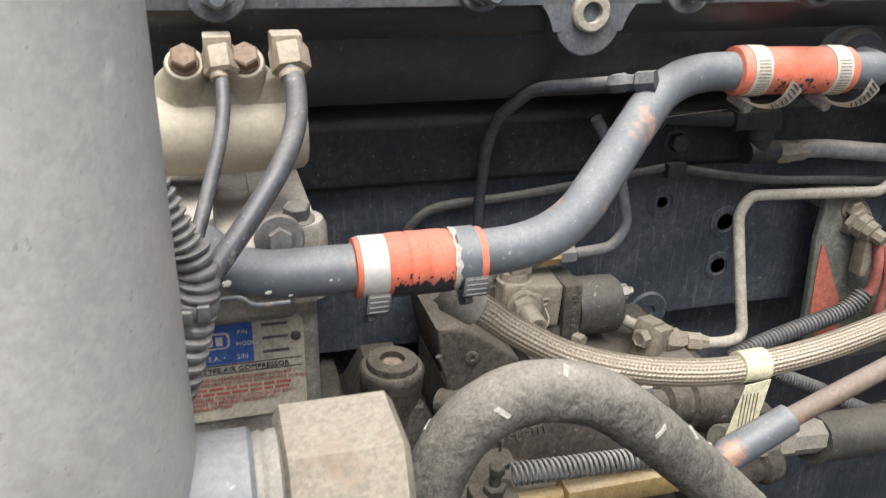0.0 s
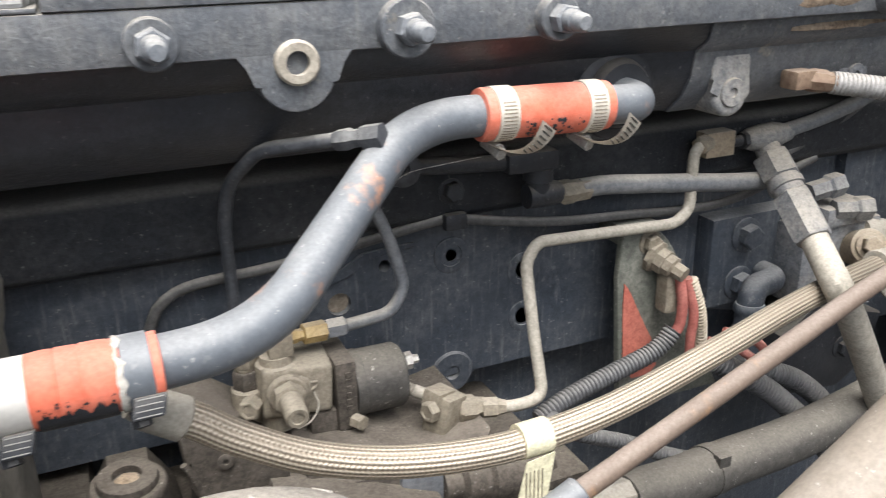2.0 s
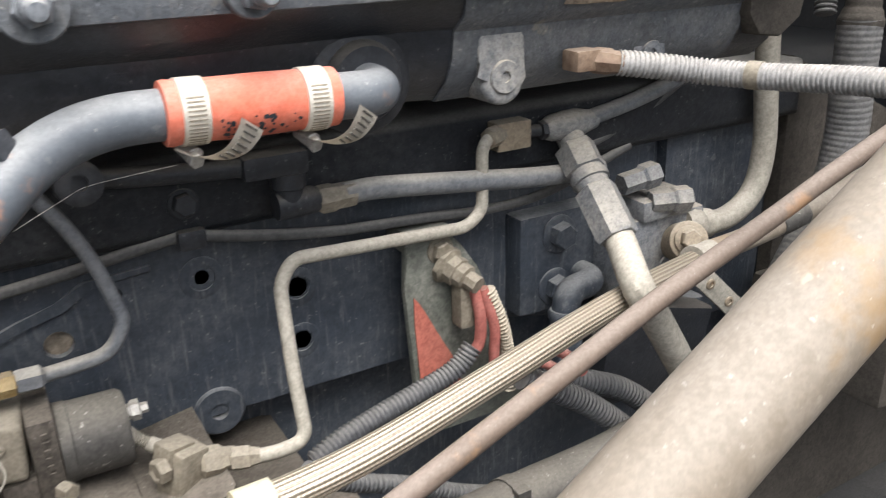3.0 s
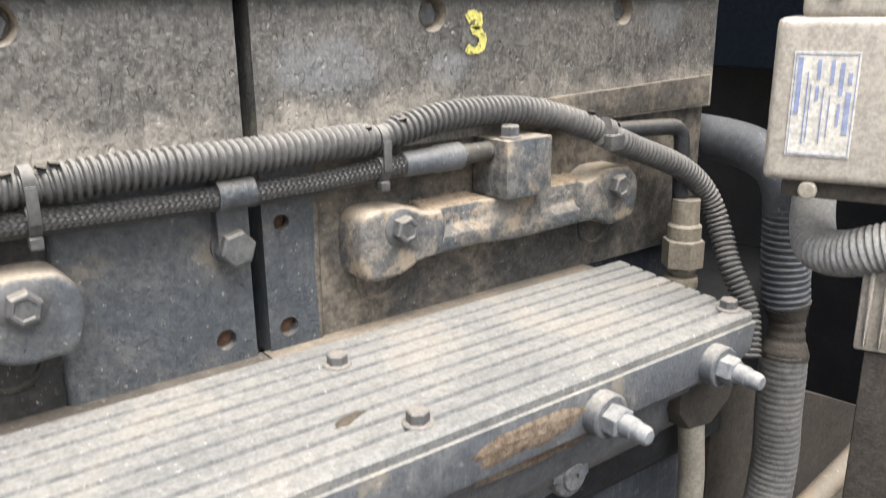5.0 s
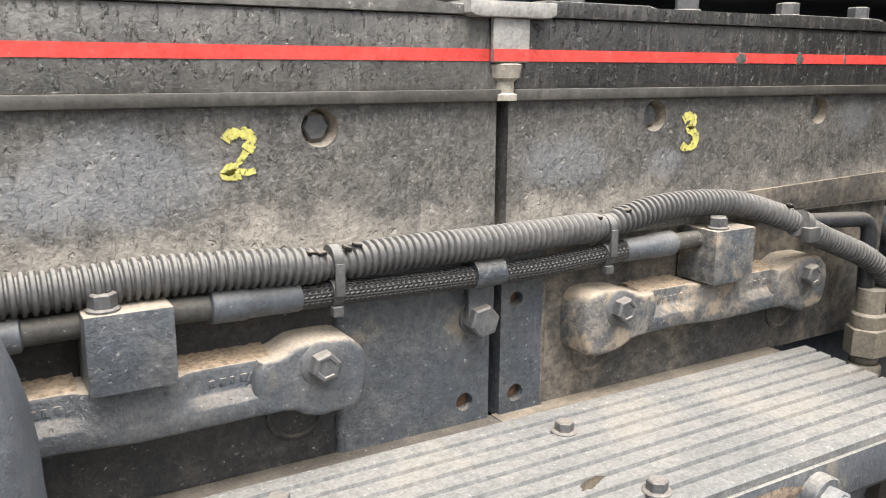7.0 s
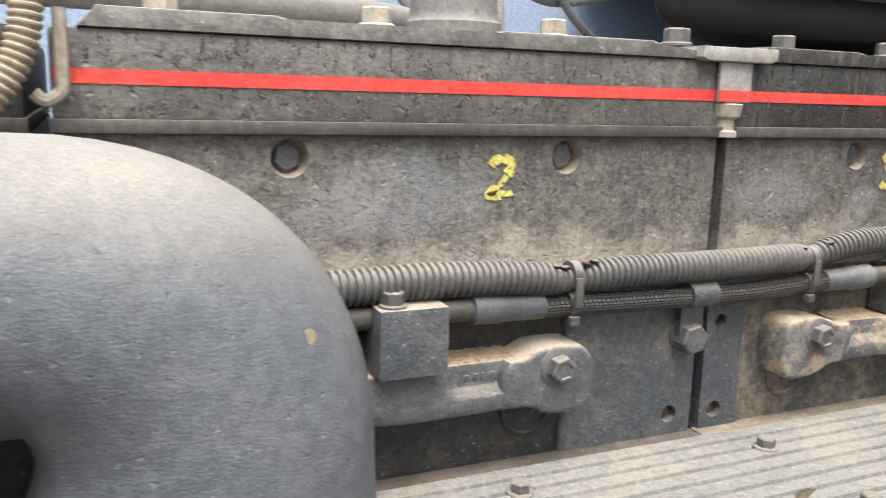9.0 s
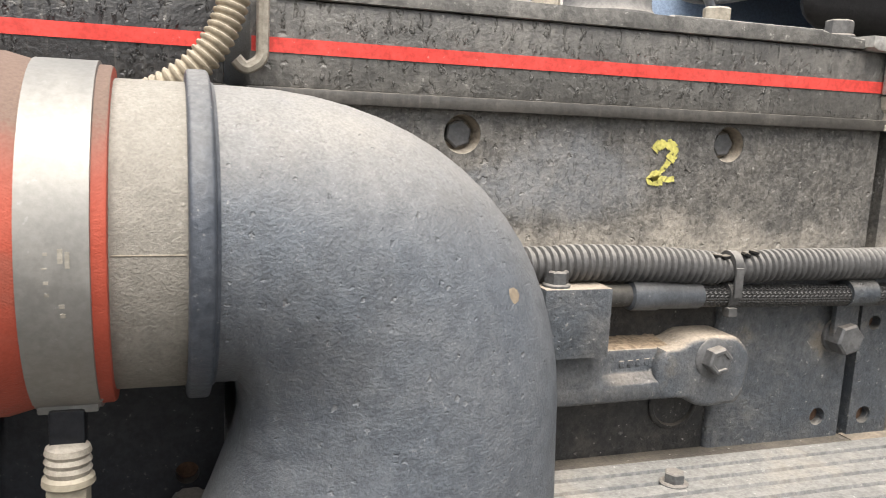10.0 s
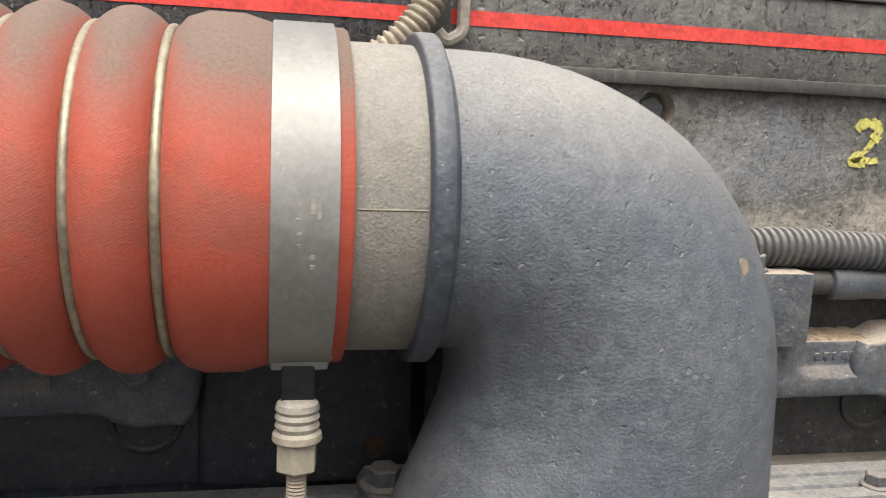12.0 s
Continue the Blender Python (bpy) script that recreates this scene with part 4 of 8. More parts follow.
# ---- cylinder heads and rocker covers ----
SPANS = ((-0.213, 0.149), (0.157, 0.515), (0.523, 0.897))
PLUGS = ((-0.107, 0.046), (0.259, 0.412), (0.633, 0.792))
for (x0, x1), plugs, word in zip(SPANS, PLUGS, ("first", "second", "third")):
    head = thing("cylinder_head", ((x0 + x1) / 2, 0.7, 1.372), "dusty grey-black cast iron cylinder head with pale dust along its foot", "cylinder head", "cylinder heads")
    bm = B()
    box(bm, x0, x1, 0.592, 0.86, 1.374, 1.5605, 0.003)
    part("casting", bm, "lower", head)
    bm = B()
    holed(bm, x0, x1, 1.4785, 1.5605, 0.567, 0.5915, [(p, 1.5505 - 0.0005, 0.0095) for p in plugs])
    part("upper_face", bm, "head", head, "rough dusty upper face with bolt recesses")
    for p in plugs:
        bm = B()
        hexhead(bm, (p, 0.5912, 1.55), (0, -1, 0), 0.0122, 0.0190, 0.0, 0.1 + p * 5)
        part("hex_plug", bm, "bolt", head)
        bm = B()
        lathe(bm, (p, 0.5760, 1.55), (0, -1, 0), [(0, 0.0), (0, 0.0078), (0.0085, 0.00945), (0.0080, 0.0096), (-0.002, 0.0094)], 28)
        part("plug_recess", bm, "recess", head, "dusty sloping rim of a bolt recess")
    lo = {"first": [(x1 - 0.0165, 1.3885, 0.0055)], "second": [(x1 - 0.0165, 1.3885, 0.0055)], "third": [(x0 + 0.0115, 1.387, 0.0055), (x0 + 0.0110, 1.4460, 0.0045)]}[word]
    strip_x = (x0, x0 + 0.030) if word == "third" else (x1 - 0.092, x1)
    # front head goes near black here: the hose's shade is put into its colour
    bm = B()
    holed(bm, *strip_x, 1.373, 1.4780, 0.570, 0.5905, lo)
    part("joint_face", bm, "engine" if word == "first" else "lower", head, "smooth painted face beside the joint")
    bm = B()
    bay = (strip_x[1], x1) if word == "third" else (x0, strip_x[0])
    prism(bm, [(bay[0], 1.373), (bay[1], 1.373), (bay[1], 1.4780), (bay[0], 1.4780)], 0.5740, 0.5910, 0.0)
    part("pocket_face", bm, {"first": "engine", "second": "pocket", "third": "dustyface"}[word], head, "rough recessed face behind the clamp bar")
    bm = B()
    edge_x = strip_x[1] if word == "third" else strip_x[0]
    tube(bm, [(edge_x, 0.5742, 1.374), (edge_x + 0.0004, 0.5738, 1.42), (edge_x + 0.0008, 0.5742, 1.455), (edge_x, 0.5742, 1.4775)], 0.0040, 0.006, 14)
    part("pocket_edge", bm, {"first": "engine", "second": "lower", "third": "dustyface"}[word], head)
    for hx, hz, hr in lo:
        bm = B()
        lathe(bm, (hx, 0.5910, hz), (0, -1, 0), [(0, hr - 0.0002), (0.0150, hr - 0.0002), (0.0155, hr * 0.5), (0.0140, 0)], 20)
        part("rusty_bore", bm, "bore", head, "brown rusty bottom of a bolt hole")
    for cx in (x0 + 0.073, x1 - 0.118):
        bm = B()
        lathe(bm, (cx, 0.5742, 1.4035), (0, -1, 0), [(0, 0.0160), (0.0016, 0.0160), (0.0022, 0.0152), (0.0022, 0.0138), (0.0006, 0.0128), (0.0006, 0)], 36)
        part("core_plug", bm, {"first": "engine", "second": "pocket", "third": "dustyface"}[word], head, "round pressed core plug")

    if word == "third":
        bm = B()
        prism(bm, [(0.72, 1.4800), (0.893, 1.4800), (0.893, 1.5020), (0.66, 1.4950), (0.68, 1.490)], 0.5655, 0.576, 0.0012)
        part("dusty_ledge", bm, "dustyface", head, "tan dust-caked ledge at the end of the head")

    cover = thing("rocker_cover", ((x0 + x1) / 2, 0.7, 1.561), "dusty black cast rocker cover with a red painted stripe", "rocker cover", "rocker covers")
    bm = B()
    box(bm, x0 + 0.001, x1 - 0.001, 0.563, 0.85, 1.567, 1.6055, 0.003)
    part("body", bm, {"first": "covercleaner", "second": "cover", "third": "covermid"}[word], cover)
    bm = B()
    box(bm, x0, x1, 0.5612, 0.86, 1.5612, 1.5675, 0.0012)
    part("bottom_flange", bm, "flange", cover, "smooth shiny lower flange")
    bm = B()
    edge = [(x0 + 0.012, 1.6055), (x1 - 0.014, 1.6055), (x1 - 0.014, 1.6105), (x1 - 0.05, 1.611), (x1 - 0.054, 1.614), (x0 + 0.21, 1.614), (x0 + 0.206, 1.612), (x0 + 0.10, 1.612), (x0 + 0.096, 1.6145), (x0 + 0.02, 1.6145)]
    prism(bm, edge, 0.561, 0.85, 0.0012)
    part("top_flange", bm, {"first": "flangetop", "second": "flangetop", "third": "covermid"}[word], cover, "worn top flange with a pale scuffed edge")
    bm = B()
    box(bm, x0 + 0.002, x1 - 0.002, 0.5624, 0.5634, 1.5822, 1.5885, 0.0)
    part("stripe", bm, "red", cover, "red painted stripe")
    for wx, ww in {"third": ((0.7010, 0.0060), (0.7590, 0.0045), (0.8080, 0.0014))}.get(word, ()):
        part("grime_patch", crust((wx, 0.5624, 1.5852), (1, 0, 0.15), (-0.15, 0, 1), ww, 0.0042, 0.0003, wx * 90), "cover", cover, "grimy gap worn in the stripe")
    for k, px in enumerate({"first": (-0.170, -0.060, 0.040, 0.122), "second": (0.205, 0.310, 0.414, 0.500), "third": (0.585, 0.680, 0.780, 0.862)}[word]):
        bm = B()
        hexhead(bm, (px, 0.592, 1.614), (0, 0, 1), 0.0135, 0.0105, 0.0095, 0.2 * k)
        part("cover_bolt", bm, "tanbolt" if word == "second" and k < 3 else "bolt", cover, "dusty pale bolt head")

# chalked numbers on the heads
def stroke(pts, width, y, material, name, parent):
    line, _ = smooth_path([(x, 0, z) for x, z in pts], 0.0008)
    bm = B()
    prev = None
    for i, p in enumerate(line):
        t = (line[min(i + 1, len(line) - 1)] - line[max(i - 1, 0)]).normalized()
        nrm = Vector((-t.z, 0, t.x))
        w = width * (0.46 + 0.16 * noise.noise(p * 420) + 0.2 * noise.noise(p * 1600))
        a, b = bm.verts.new((p.x + nrm.x * w, y, p.z + nrm.z * w)), bm.verts.new((p.x - nrm.x * w * 0.9, y, p.z - nrm.z * w * 0.9))
        if prev:
            bm.faces.new((prev[0], prev[1], b, a))
        prev = (a, b)
    bmesh.ops.recalc_face_normals(bm, faces=bm.faces)
    return part(name, bm, material, parent)


two = thing("painted_number", (0.372, 0.566, 1.539), "smudged yellow crayon number two on the dusty head", "marking")
stroke([(0.3655, 1.5455), (0.3680, 1.5482), (0.3730, 1.5490), (0.3770, 1.5475), (0.3775, 1.5445), (0.3750, 1.5410)], 0.0058, 0.5662, "yellow", "upper_stroke", two)
stroke([(0.3748, 1.5405), (0.3725, 1.5370), (0.3690, 1.5335)], 0.0034, 0.5662, "yellow", "thin_stroke", two)
stroke([(0.3690, 1.5340), (0.3655, 1.5315), (0.3640, 1.5297), (0.3685, 1.5297), (0.3720, 1.5300)], 0.0058, 0.5662, "yellow", "lower_stroke", two)
stroke([(0.3715, 1.5312), (0.3750, 1.5305), (0.3790, 1.5312)], 0.0034, 0.5662, "yellow", "lower_stroke", two)
three = thing("painted_number", (0.663, 0.566, 1.539), "yellow crayon number three on the dusty head", "marking")
stroke([(0.6570, 1.5468), (0.6610, 1.5492), (0.6655, 1.5480), (0.6660, 1.5445), (0.6615, 1.5415), (0.6660, 1.5395), (0.6690, 1.5350), (0.6660, 1.5300), (0.6600, 1.5295), (0.6570, 1.5315)], 0.0058, 0.5662, "yellow", "stroke", three)

# bridging strap over the gap between two rocker covers
strap = thing("cover_bracket", (0.518, 0.56, 1.576), "thin grey steel strap bridging two rocker covers", "bracket")
bm = B()
prism(bm, [(0.490, 1.6065), (0.494, 1.6045), (0.541, 1.6045), (0.545, 1.6065), (0.545, 1.6125), (0.490, 1.6125)], 0.5545, 0.60, 0.001)
part("top_plate", bm, "zinc", strap)
bm = B()
box(bm, 0.5065, 0.530, 0.5585, 0.5615, 1.5815, 1.6044, 0.0008)
part("drop_strap", bm, "zinc", strap)
bm = B()
box(bm, 0.5066, 0.5299, 0.5578, 0.5584, 1.5822, 1.5885, 0.0)
part("stripe", bm, "red", strap)
bm = B()
lathe(bm, (0.518, 0.566, 1.5615), (0, 0, 1), [(0, 0.008), (0.003, 0.008), (0.004, 0.0062), (0.010, 0.0062), (0.012, 0.009), (0.019, 0.0105), (0.0195, 0.009)], 24)
part("stud", bm, "tanbolt", strap, "pale dusty stud")
clip = B()
tube(clip, fillet([(0.163, 0.556, 1.612), (0.163, 0.556, 1.578), (0.156, 0.556, 1.574), (0.152, 0.556, 1.578)], 0.006), 0.0028, smooth=False, seg=8)
single("wire_clip", clip, "tanbolt", "dusty bent metal clip on the rocker cover", "clip")
bm = B()
loom(bm, [(0.156, 0.548, 1.66), (0.1525, 0.548, 1.625), (0.150, 0.546, 1.60), (0.141, 0.544, 1.580), (0.126, 0.545, 1.566), (0.106, 0.552, 1.556), (0.08, 0.556, 1.545)], 0.0068, 0.0033, 0.0013)
single("tan_conduit", bm, "tanloom", "dust-caked tan split loom between the rocker covers", "conduit")

# things behind the covers
filler = thing("breather_cap", (0.383, 0.66, 1.6145), "dusty round breather boss on the rocker cover", "cap")
bm = B()
lathe(bm, (0.383, 0.66, 1.6145), (0, 0, 1), [(0, 0.030), (0.010, 0.030), (0.012, 0.028), (0.016, 0.027), (0.028, 0.027), (0.031, 0.024)], 40)
part("boss", bm, "duct", filler)
bm = B()
lathe(bm, (0.383, 0.66, 1.6450), (0, 0, 1), [(0, 0.0225), (0.018, 0.0225), (0.020, 0.0205), (0.034, 0.0205), (0.036, 0.018)], 40)
part("neck", bm, "neck", filler, "pale dusty upper neck")
bm = B()
tube(bm, [(-0.3, 0.76, 1.640), (0.1, 0.76, 1.640), (0.32, 0.77, 1.638), (0.45, 0.84, 1.636)], 0.012, 0.02)
single("top_pipe", bm, "duct", "dusty grey pipe lying behind the rocker covers", "pipe")
bm = B()
tube(bm, [(0.435, 0.72, 1.700), (0.455, 0.72, 1.664), (0.480, 0.725, 1.652), (0.510, 0.73, 1.652), (0.56, 0.74, 1.662)], 0.0035, 0.006)
single("black_cable", bm, "rubberdark", "black cable crossing behind the rocker covers", "cable")
bm = B()
tube(bm, [(0.486, 0.72, 1.72), (0.490, 0.72, 1.668), (0.502, 0.72, 1.645), (0.520, 0.722, 1.630), (0.54, 0.73, 1.618)], 0.0032, 0.006)
single("black_cable", bm, "rubberdark", "black cable hanging down behind the rocker covers", "cable")
bm = B()
tube(bm, [(0.424, 0.70, 1.70), (0.428, 0.70, 1.66), (0.432, 0.70, 1.625), (0.436, 0.705, 1.60)], 0.0075, 0.006)
single("grey_hose", bm, "greyloom", "pale dusty hose standing behind the rocker cover", "hose")
bm = B()
tube(bm, [(0.40, 0.90, 1.70), (0.425, 0.86, 1.67), (0.44, 0.82, 1.635), (0.45, 0.8, 1.60)], 0.012, 0.01)
single("grey_hose", bm, "greyloom", "grey hose behind the rocker covers", "hose")
airbox = thing("air_box", (0.8, 0.9, 1.62), "black plastic duct above the rear rocker cover", "duct")
bm = B()
plan = [(0.560, 0.70), (1.25, 0.70), (1.25, 1.05), (0.97, 1.05)]
low, high = [[bm.verts.new((x, y, z)) for x, y in plan] for z in (1.636, 1.82)]
bm.faces.new(low[::-1])
bm.faces.new(high)
for k in range(4):
    bm.faces.new((low[k], low[(k + 1) % 4], high[(k + 1) % 4], high[k]))
bmesh.ops.bevel(bm, geom=list(bm.edges), offset=0.016, segments=4, profile=0.5, affect="EDGES")
part("body", bm, "airbox", airbox)
bm = B()
prism(bm, round_outline(0.86, 1.705, 0.44, 0.075, 0.01), 0.695, 0.702, 0.003)
part("side_panel", bm, "airbox", airbox, "raised black side panel")

# ---- injector fuel bars on the heads ----
def fuel_bar(x0, label, paint="bar"):
    """Cast clamp bar bolted to the head: two bolt lugs, a recessed web over a thick lower rail; x0 is its left bolt."""
    bar = thing("fuel_manifold_bar", (x0 + 0.09, 0.555, 1.415), label, "clamp bar", "fuel manifold bars")
    x1 = x0 + 0.176
    bm = B()
    left = [(-0.0265, 1.4125), (-0.020, 1.4075), (-0.004, 1.4078), (0.006, 1.4105), (0.013, 1.4148), (0.030, 1.4155), (0.034, 1.4415), (0.017, 1.4418), (0.010, 1.4460), (-0.010, 1.4480), (-0.020, 1.4475), (-0.0265, 1.4410)]
    right = [(-0.034, 1.4145), (-0.015, 1.4145), (-0.009, 1.4100), (0.000, 1.4078), (0.008, 1.4088), (0.0215, 1.4088), (0.0255, 1.4270), (0.0255, 1.4370), (0.0175, 1.4460), (0.012, 1.4480), (-0.009, 1.4480), (-0.014, 1.4465), (-0.021, 1.4425), (-0.034, 1.4416)]
    domed(bm, [(x0 + x, z) for x, z in left], 0.5500, 0.5762, 0.0034, 1)
    domed(bm, [(x1 + x, z) for x, z in right], 0.5500, 0.5762, 0.0034, 1)
    # lower rail that rolls into the recessed web, swelling to a pad under the block
    rings = []
    for x, zb, web in ((0.000, 1.4145, 0.5560), (0.030, 1.4150, 0.5560), (0.058, 1.4155, 0.5558), (0.064, 1.4150, 0.5548), (0.069, 1.4146, 0.5510), (0.088, 1.4132, 0.5506), (0.107, 1.4134, 0.5510), (0.112, 1.4135, 0.5548), (0.120, 1.4135, 0.5560), (0.150, 1.4140, 0.5560), (0.176, 1.4145, 0.5560)):
        sec = [(zb, 0.5762), (zb, 0.5550), (zb + 0.0006, 0.5526), (zb + 0.0022, 0.5513), (zb + 0.0092, 0.5508), (zb + 0.0108, 0.5511), (zb + 0.0150, web - 0.0006), (zb + 0.0168, web), (1.4398, web), (1.4412, web + 0.0006), (1.4418, web + 0.0020), (1.4420, 0.5762)]
        rings.append([bm.verts.new((x0 + x, min(y, 0.5762), z)) for z, y in sec])
    for ra, rb in zip(rings, rings[1:]):
        for k in range(len(ra) - 1):
            bm.faces.new((ra[k], ra[k + 1], rb[k + 1], rb[k]))
    bmesh.ops.recalc_face_normals(bm, faces=bm.faces)
    part("casting", bm, paint, bar)
    for c0, c1 in ((0.022, 0.066), (0.108, 0.153)):
        rows = []
        bm = B()
        for i in range(25):
            x = c0 + (c1 - c0) * i / 24
            f = Vector((x0 * 40 + x * 240, 1.0, 0))
            back = 0.0012 + 0.0010 * noise.noise(f * 1.7)
            rows.append([bm.verts.new((x0 + x, y, z)) for y, z in ((0.5572 + 0.0008 * noise.noise(f), 1.4416), (0.5580, 1.4424), (0.5660, 1.4428 + 0.0003 * noise.noise(f * 2)), (0.5738, 1.4430 + back), (0.5738, 1.4410))])
        for ra, rb in zip(rows, rows[1:]):
            for k in range(4):
                bm.faces.new((ra[k], ra[k + 1], rb[k + 1], rb[k]))
        bmesh.ops.recalc_face_normals(bm, faces=bm.faces)
        part("dust_bed", bm, "tandust", bar, "tan dust lying on the ledge")
    bm = B()
    for k in range(7):
        w = 0.0036 + 0.001 * math.sin(k * 2.3)
        for c in (0.026, 0.122):
            box(bm, x0 + c + 0.0050 * k, x0 + c + w * 0.8 + 0.0050 * k, 0.5555, 0.5564, 1.4318 + 0.0002 * k, 1.4356 + 0.0002 * k, 0.0003, 1)
    tagged(part("cast_lettering", bm, paint, bar), kind="stuff")
    for bx in (x0, x1):
        bm = B()
        hexhead(bm, (bx, 0.5508, 1.4362), (0, -1, 0), 0.0135, 0.0086, 0.0112, 0.25, True)
        part("flange_bolt", bm, "bolt", bar, "dusty flanged bolt")
    blk = B()
    box(blk, x0 + 0.0690, x0 + 0.1055, 0.5400, 0.572, 1.4432, 1.4785, 0.0012)
    b = part("fitting_block", blk, paint, bar, "squared grey fuel block")
    bm = B()
    hexhead(bm, (x0 + 0.078, 0.5480, 1.4785), (0, 0, 1), 0.0105, 0.0080, 0.0070, 0.1, True)
    part("block_bolt", bm, "bolt", b)
    return bar


fuel_bar(0.227, "dusty grey cast bar bolted to the middle head")
fuel_bar(0.597, "dust-caked grey cast bar bolted to the rear head", "bardusty")
fuel_bar(-0.145, "grey cast bar bolted to the front head")

# rubber fuel hose that runs under the loom, between the fuel blocks
for x0, x1 in ((0.333, 0.670), (-0.04, 0.300)):
    fh = thing("fuel_hose", ((x0 + x1) / 2, 0.556, 1.465), "black braided rubber fuel hose with crimped ends", "hose", "fuel hoses")
    bm = B()
    tube(bm, [(x0 + 0.055, 0.557, 1.4695), (x0 + 0.12, 0.557, 1.4680), (x0 + 0.20, 0.557, 1.4670), (x1 - 0.10, 0.557, 1.4685), (x1 - 0.06, 0.557, 1.4702)], 0.0062, 0.004, 16, uv=True)
    part("hose", bm, "braidrubber", fh)
    bm = B()
    lathe(bm, (x0 + 0.018, 0.557, 1.4708), (1, 0, -0.025), [(0, 0.0062), (0.001, 0.0080), (0.0170, 0.0080), (0.0180, 0.0073), (0.0430, 0.0071), (0.0440, 0.0064)], 24)
    part("ferrule", bm, "ferrule", fh, "dark grey crimped ferrule")
    bm = B()
    lathe(bm, (x1 - 0.026, 0.557, 1.4708), (-1, 0, -0.015), [(0, 0.0062), (0.001, 0.0080), (0.0170, 0.0080), (0.0180, 0.0073), (0.0400, 0.0071), (0.0410, 0.0064)], 24)
    part("ferrule", bm, "ferrule", fh, "dark grey crimped ferrule")
    bm = B()
    rod(bm, (x0 - 0.004, 0.557, 1.4712), (x0 + 0.020, 0.557, 1.4708), 0.0060)
    part("end_tube", bm, "solenoid", fh)
    bm = B()
    rod(bm, (x1 - 0.028, 0.557, 1.4708), (x1 + 0.004, 0.557, 1.471), 0.0058)
    part("end_tube", bm, "solenoid", fh)
pclip = thing("hose_clip", (0.505, 0.56, 1.44), "grey steel P-clip and hex bolt holding the fuel hose", "clip")
bm = B()
lathe(bm, (0.494, 0.557, 1.4685), (1, 0, 0), [(0, 0.0078), (0.019, 0.0078)], 24)
box(bm, 0.496, 0.513, 0.5625, 0.5665, 1.436, 1.466, 0.001)
part("strap", bm, "lower", pclip)
bm = B()
hexhead(bm, (0.5045, 0.568, 1.4395), (0, -1, 0), 0.0168, 0.011, 0.0, 0.2)
lathe(bm, (0.5045, 0.5745, 1.4395), (0, -1, 0), [(0, 0.0105), (0.0065, 0.0105)], 24)
part("bolt", bm, "bolt", pclip)

# long split loom over the heads
ties = ((0.413, 0.556, 1.4858), (0.588, 0.556, 1.4870), (0.755, 0.5475, 1.4745))
split = thing("split_loom", (0.40, 0.556, 1.48), "dusty black corrugated wiring loom along the heads", "conduit")
bm = B()
loom(bm, [(-0.08, 0.556, 1.486), (0.10, 0.556, 1.488), (0.279, 0.556, 1.4875), (0.323, 0.556, 1.4885), (0.372, 0.556, 1.4868), (0.411, 0.556, 1.4838)], 0.0095, 0.0040, 0.0019, 20, ties[:1])
part("front_length", bm, "rubber", split)
bm = B()
loom(bm, [(0.412, 0.556, 1.4838), (0.445, 0.556, 1.4858), (0.507, 0.556, 1.4858), (0.560, 0.556, 1.4870), (0.587, 0.556, 1.4868)], 0.0092, 0.0040, 0.0019, 20, ties[:2])
part("middle_length", bm, "rubber", split)
bm = B()
loom(bm, [(0.588, 0.556, 1.4870), (0.633, 0.556, 1.4945), (0.690, 0.556, 1.4930), (0.735, 0.552, 1.4820), (0.768, 0.547, 1.4680),
          (0.790, 0.550, 1.4600), (0.838, 0.547, 1.4410), (0.864, 0.543, 1.4210), (0.872, 0.535, 1.3990), (0.868, 0.518, 1.3670), (0.868, 0.500, 1.3370), (0.86, 0.49, 1.305)], 0.0087, 0.0040, 0.0019, 20, ties[1:])
part("rear_length", bm, "rubber", split)
bm = B()
tube(bm, [(0.560, 0.5555, 1.4880), (0.588, 0.5560, 1.4868), (0.612, 0.556, 1.4905)], 0.0060, 0.004, 14)
part("wires", bm, "loomblack", split, "taped wires seen between the lengths")
for x, z, zz in ((0.413, 1.4925, 1.458), (0.588, 1.491, 1.462)):
    bm = B()
    for zc, r in ((1.4858, 0.0082), (1.4695, 0.0072)):
        lathe(bm, (x - 0.0025, 0.5565, zc), (1, 0, 0), [(0, r), (0.005, r)], 20)
    box(bm, x - 0.0025, x + 0.0025, 0.5475, 0.5490, 1.4695, 1.4858, 0.0004)
    box(bm, x - 0.0030, x + 0.0025, 0.5500, 0.5560, 1.4585, 1.4635, 0.0006)
    single("cable_tie", bm, "rubber", "black plastic cable tie round loom and hose", "cable tie", "cable ties")
bm = B()
lathe(bm, (0.752, 0.546, 1.4755), (0.9, -0.12, -0.38), [(0, 0.0097), (0.006, 0.0097)], 20)
box(bm, 0.748, 0.760, 0.533, 0.540, 1.464, 1.474, 0.001)
single("cable_tie", bm, "rubber", "black plastic cable tie round the loom", "cable tie", "cable ties")

for x, y, z, tilt in ((0.4000, 0.5530, 1.4920, 6), (0.4050, 0.5520, 1.4915, -8), (0.4185, 0.5525, 1.4925, 25), (0.4240, 0.5530, 1.4935, 12), (0.5780, 0.5530, 1.4935, 5), (0.6000, 0.5525, 1.4960, -15), (0.7430, 0.5475, 1.4880, 25), (0.7615, 0.5440, 1.4800, 35)):
    bm = B()
    box(bm, -0.0021, 0.0021, -0.0030, 0.0014, -0.0010, 0.0010, 0.0004, 1, m=pose(x, y, z, 0, tilt, 0))
    part("torn_slit", bm, "slit", split, "dark tear at the end of a loom length")

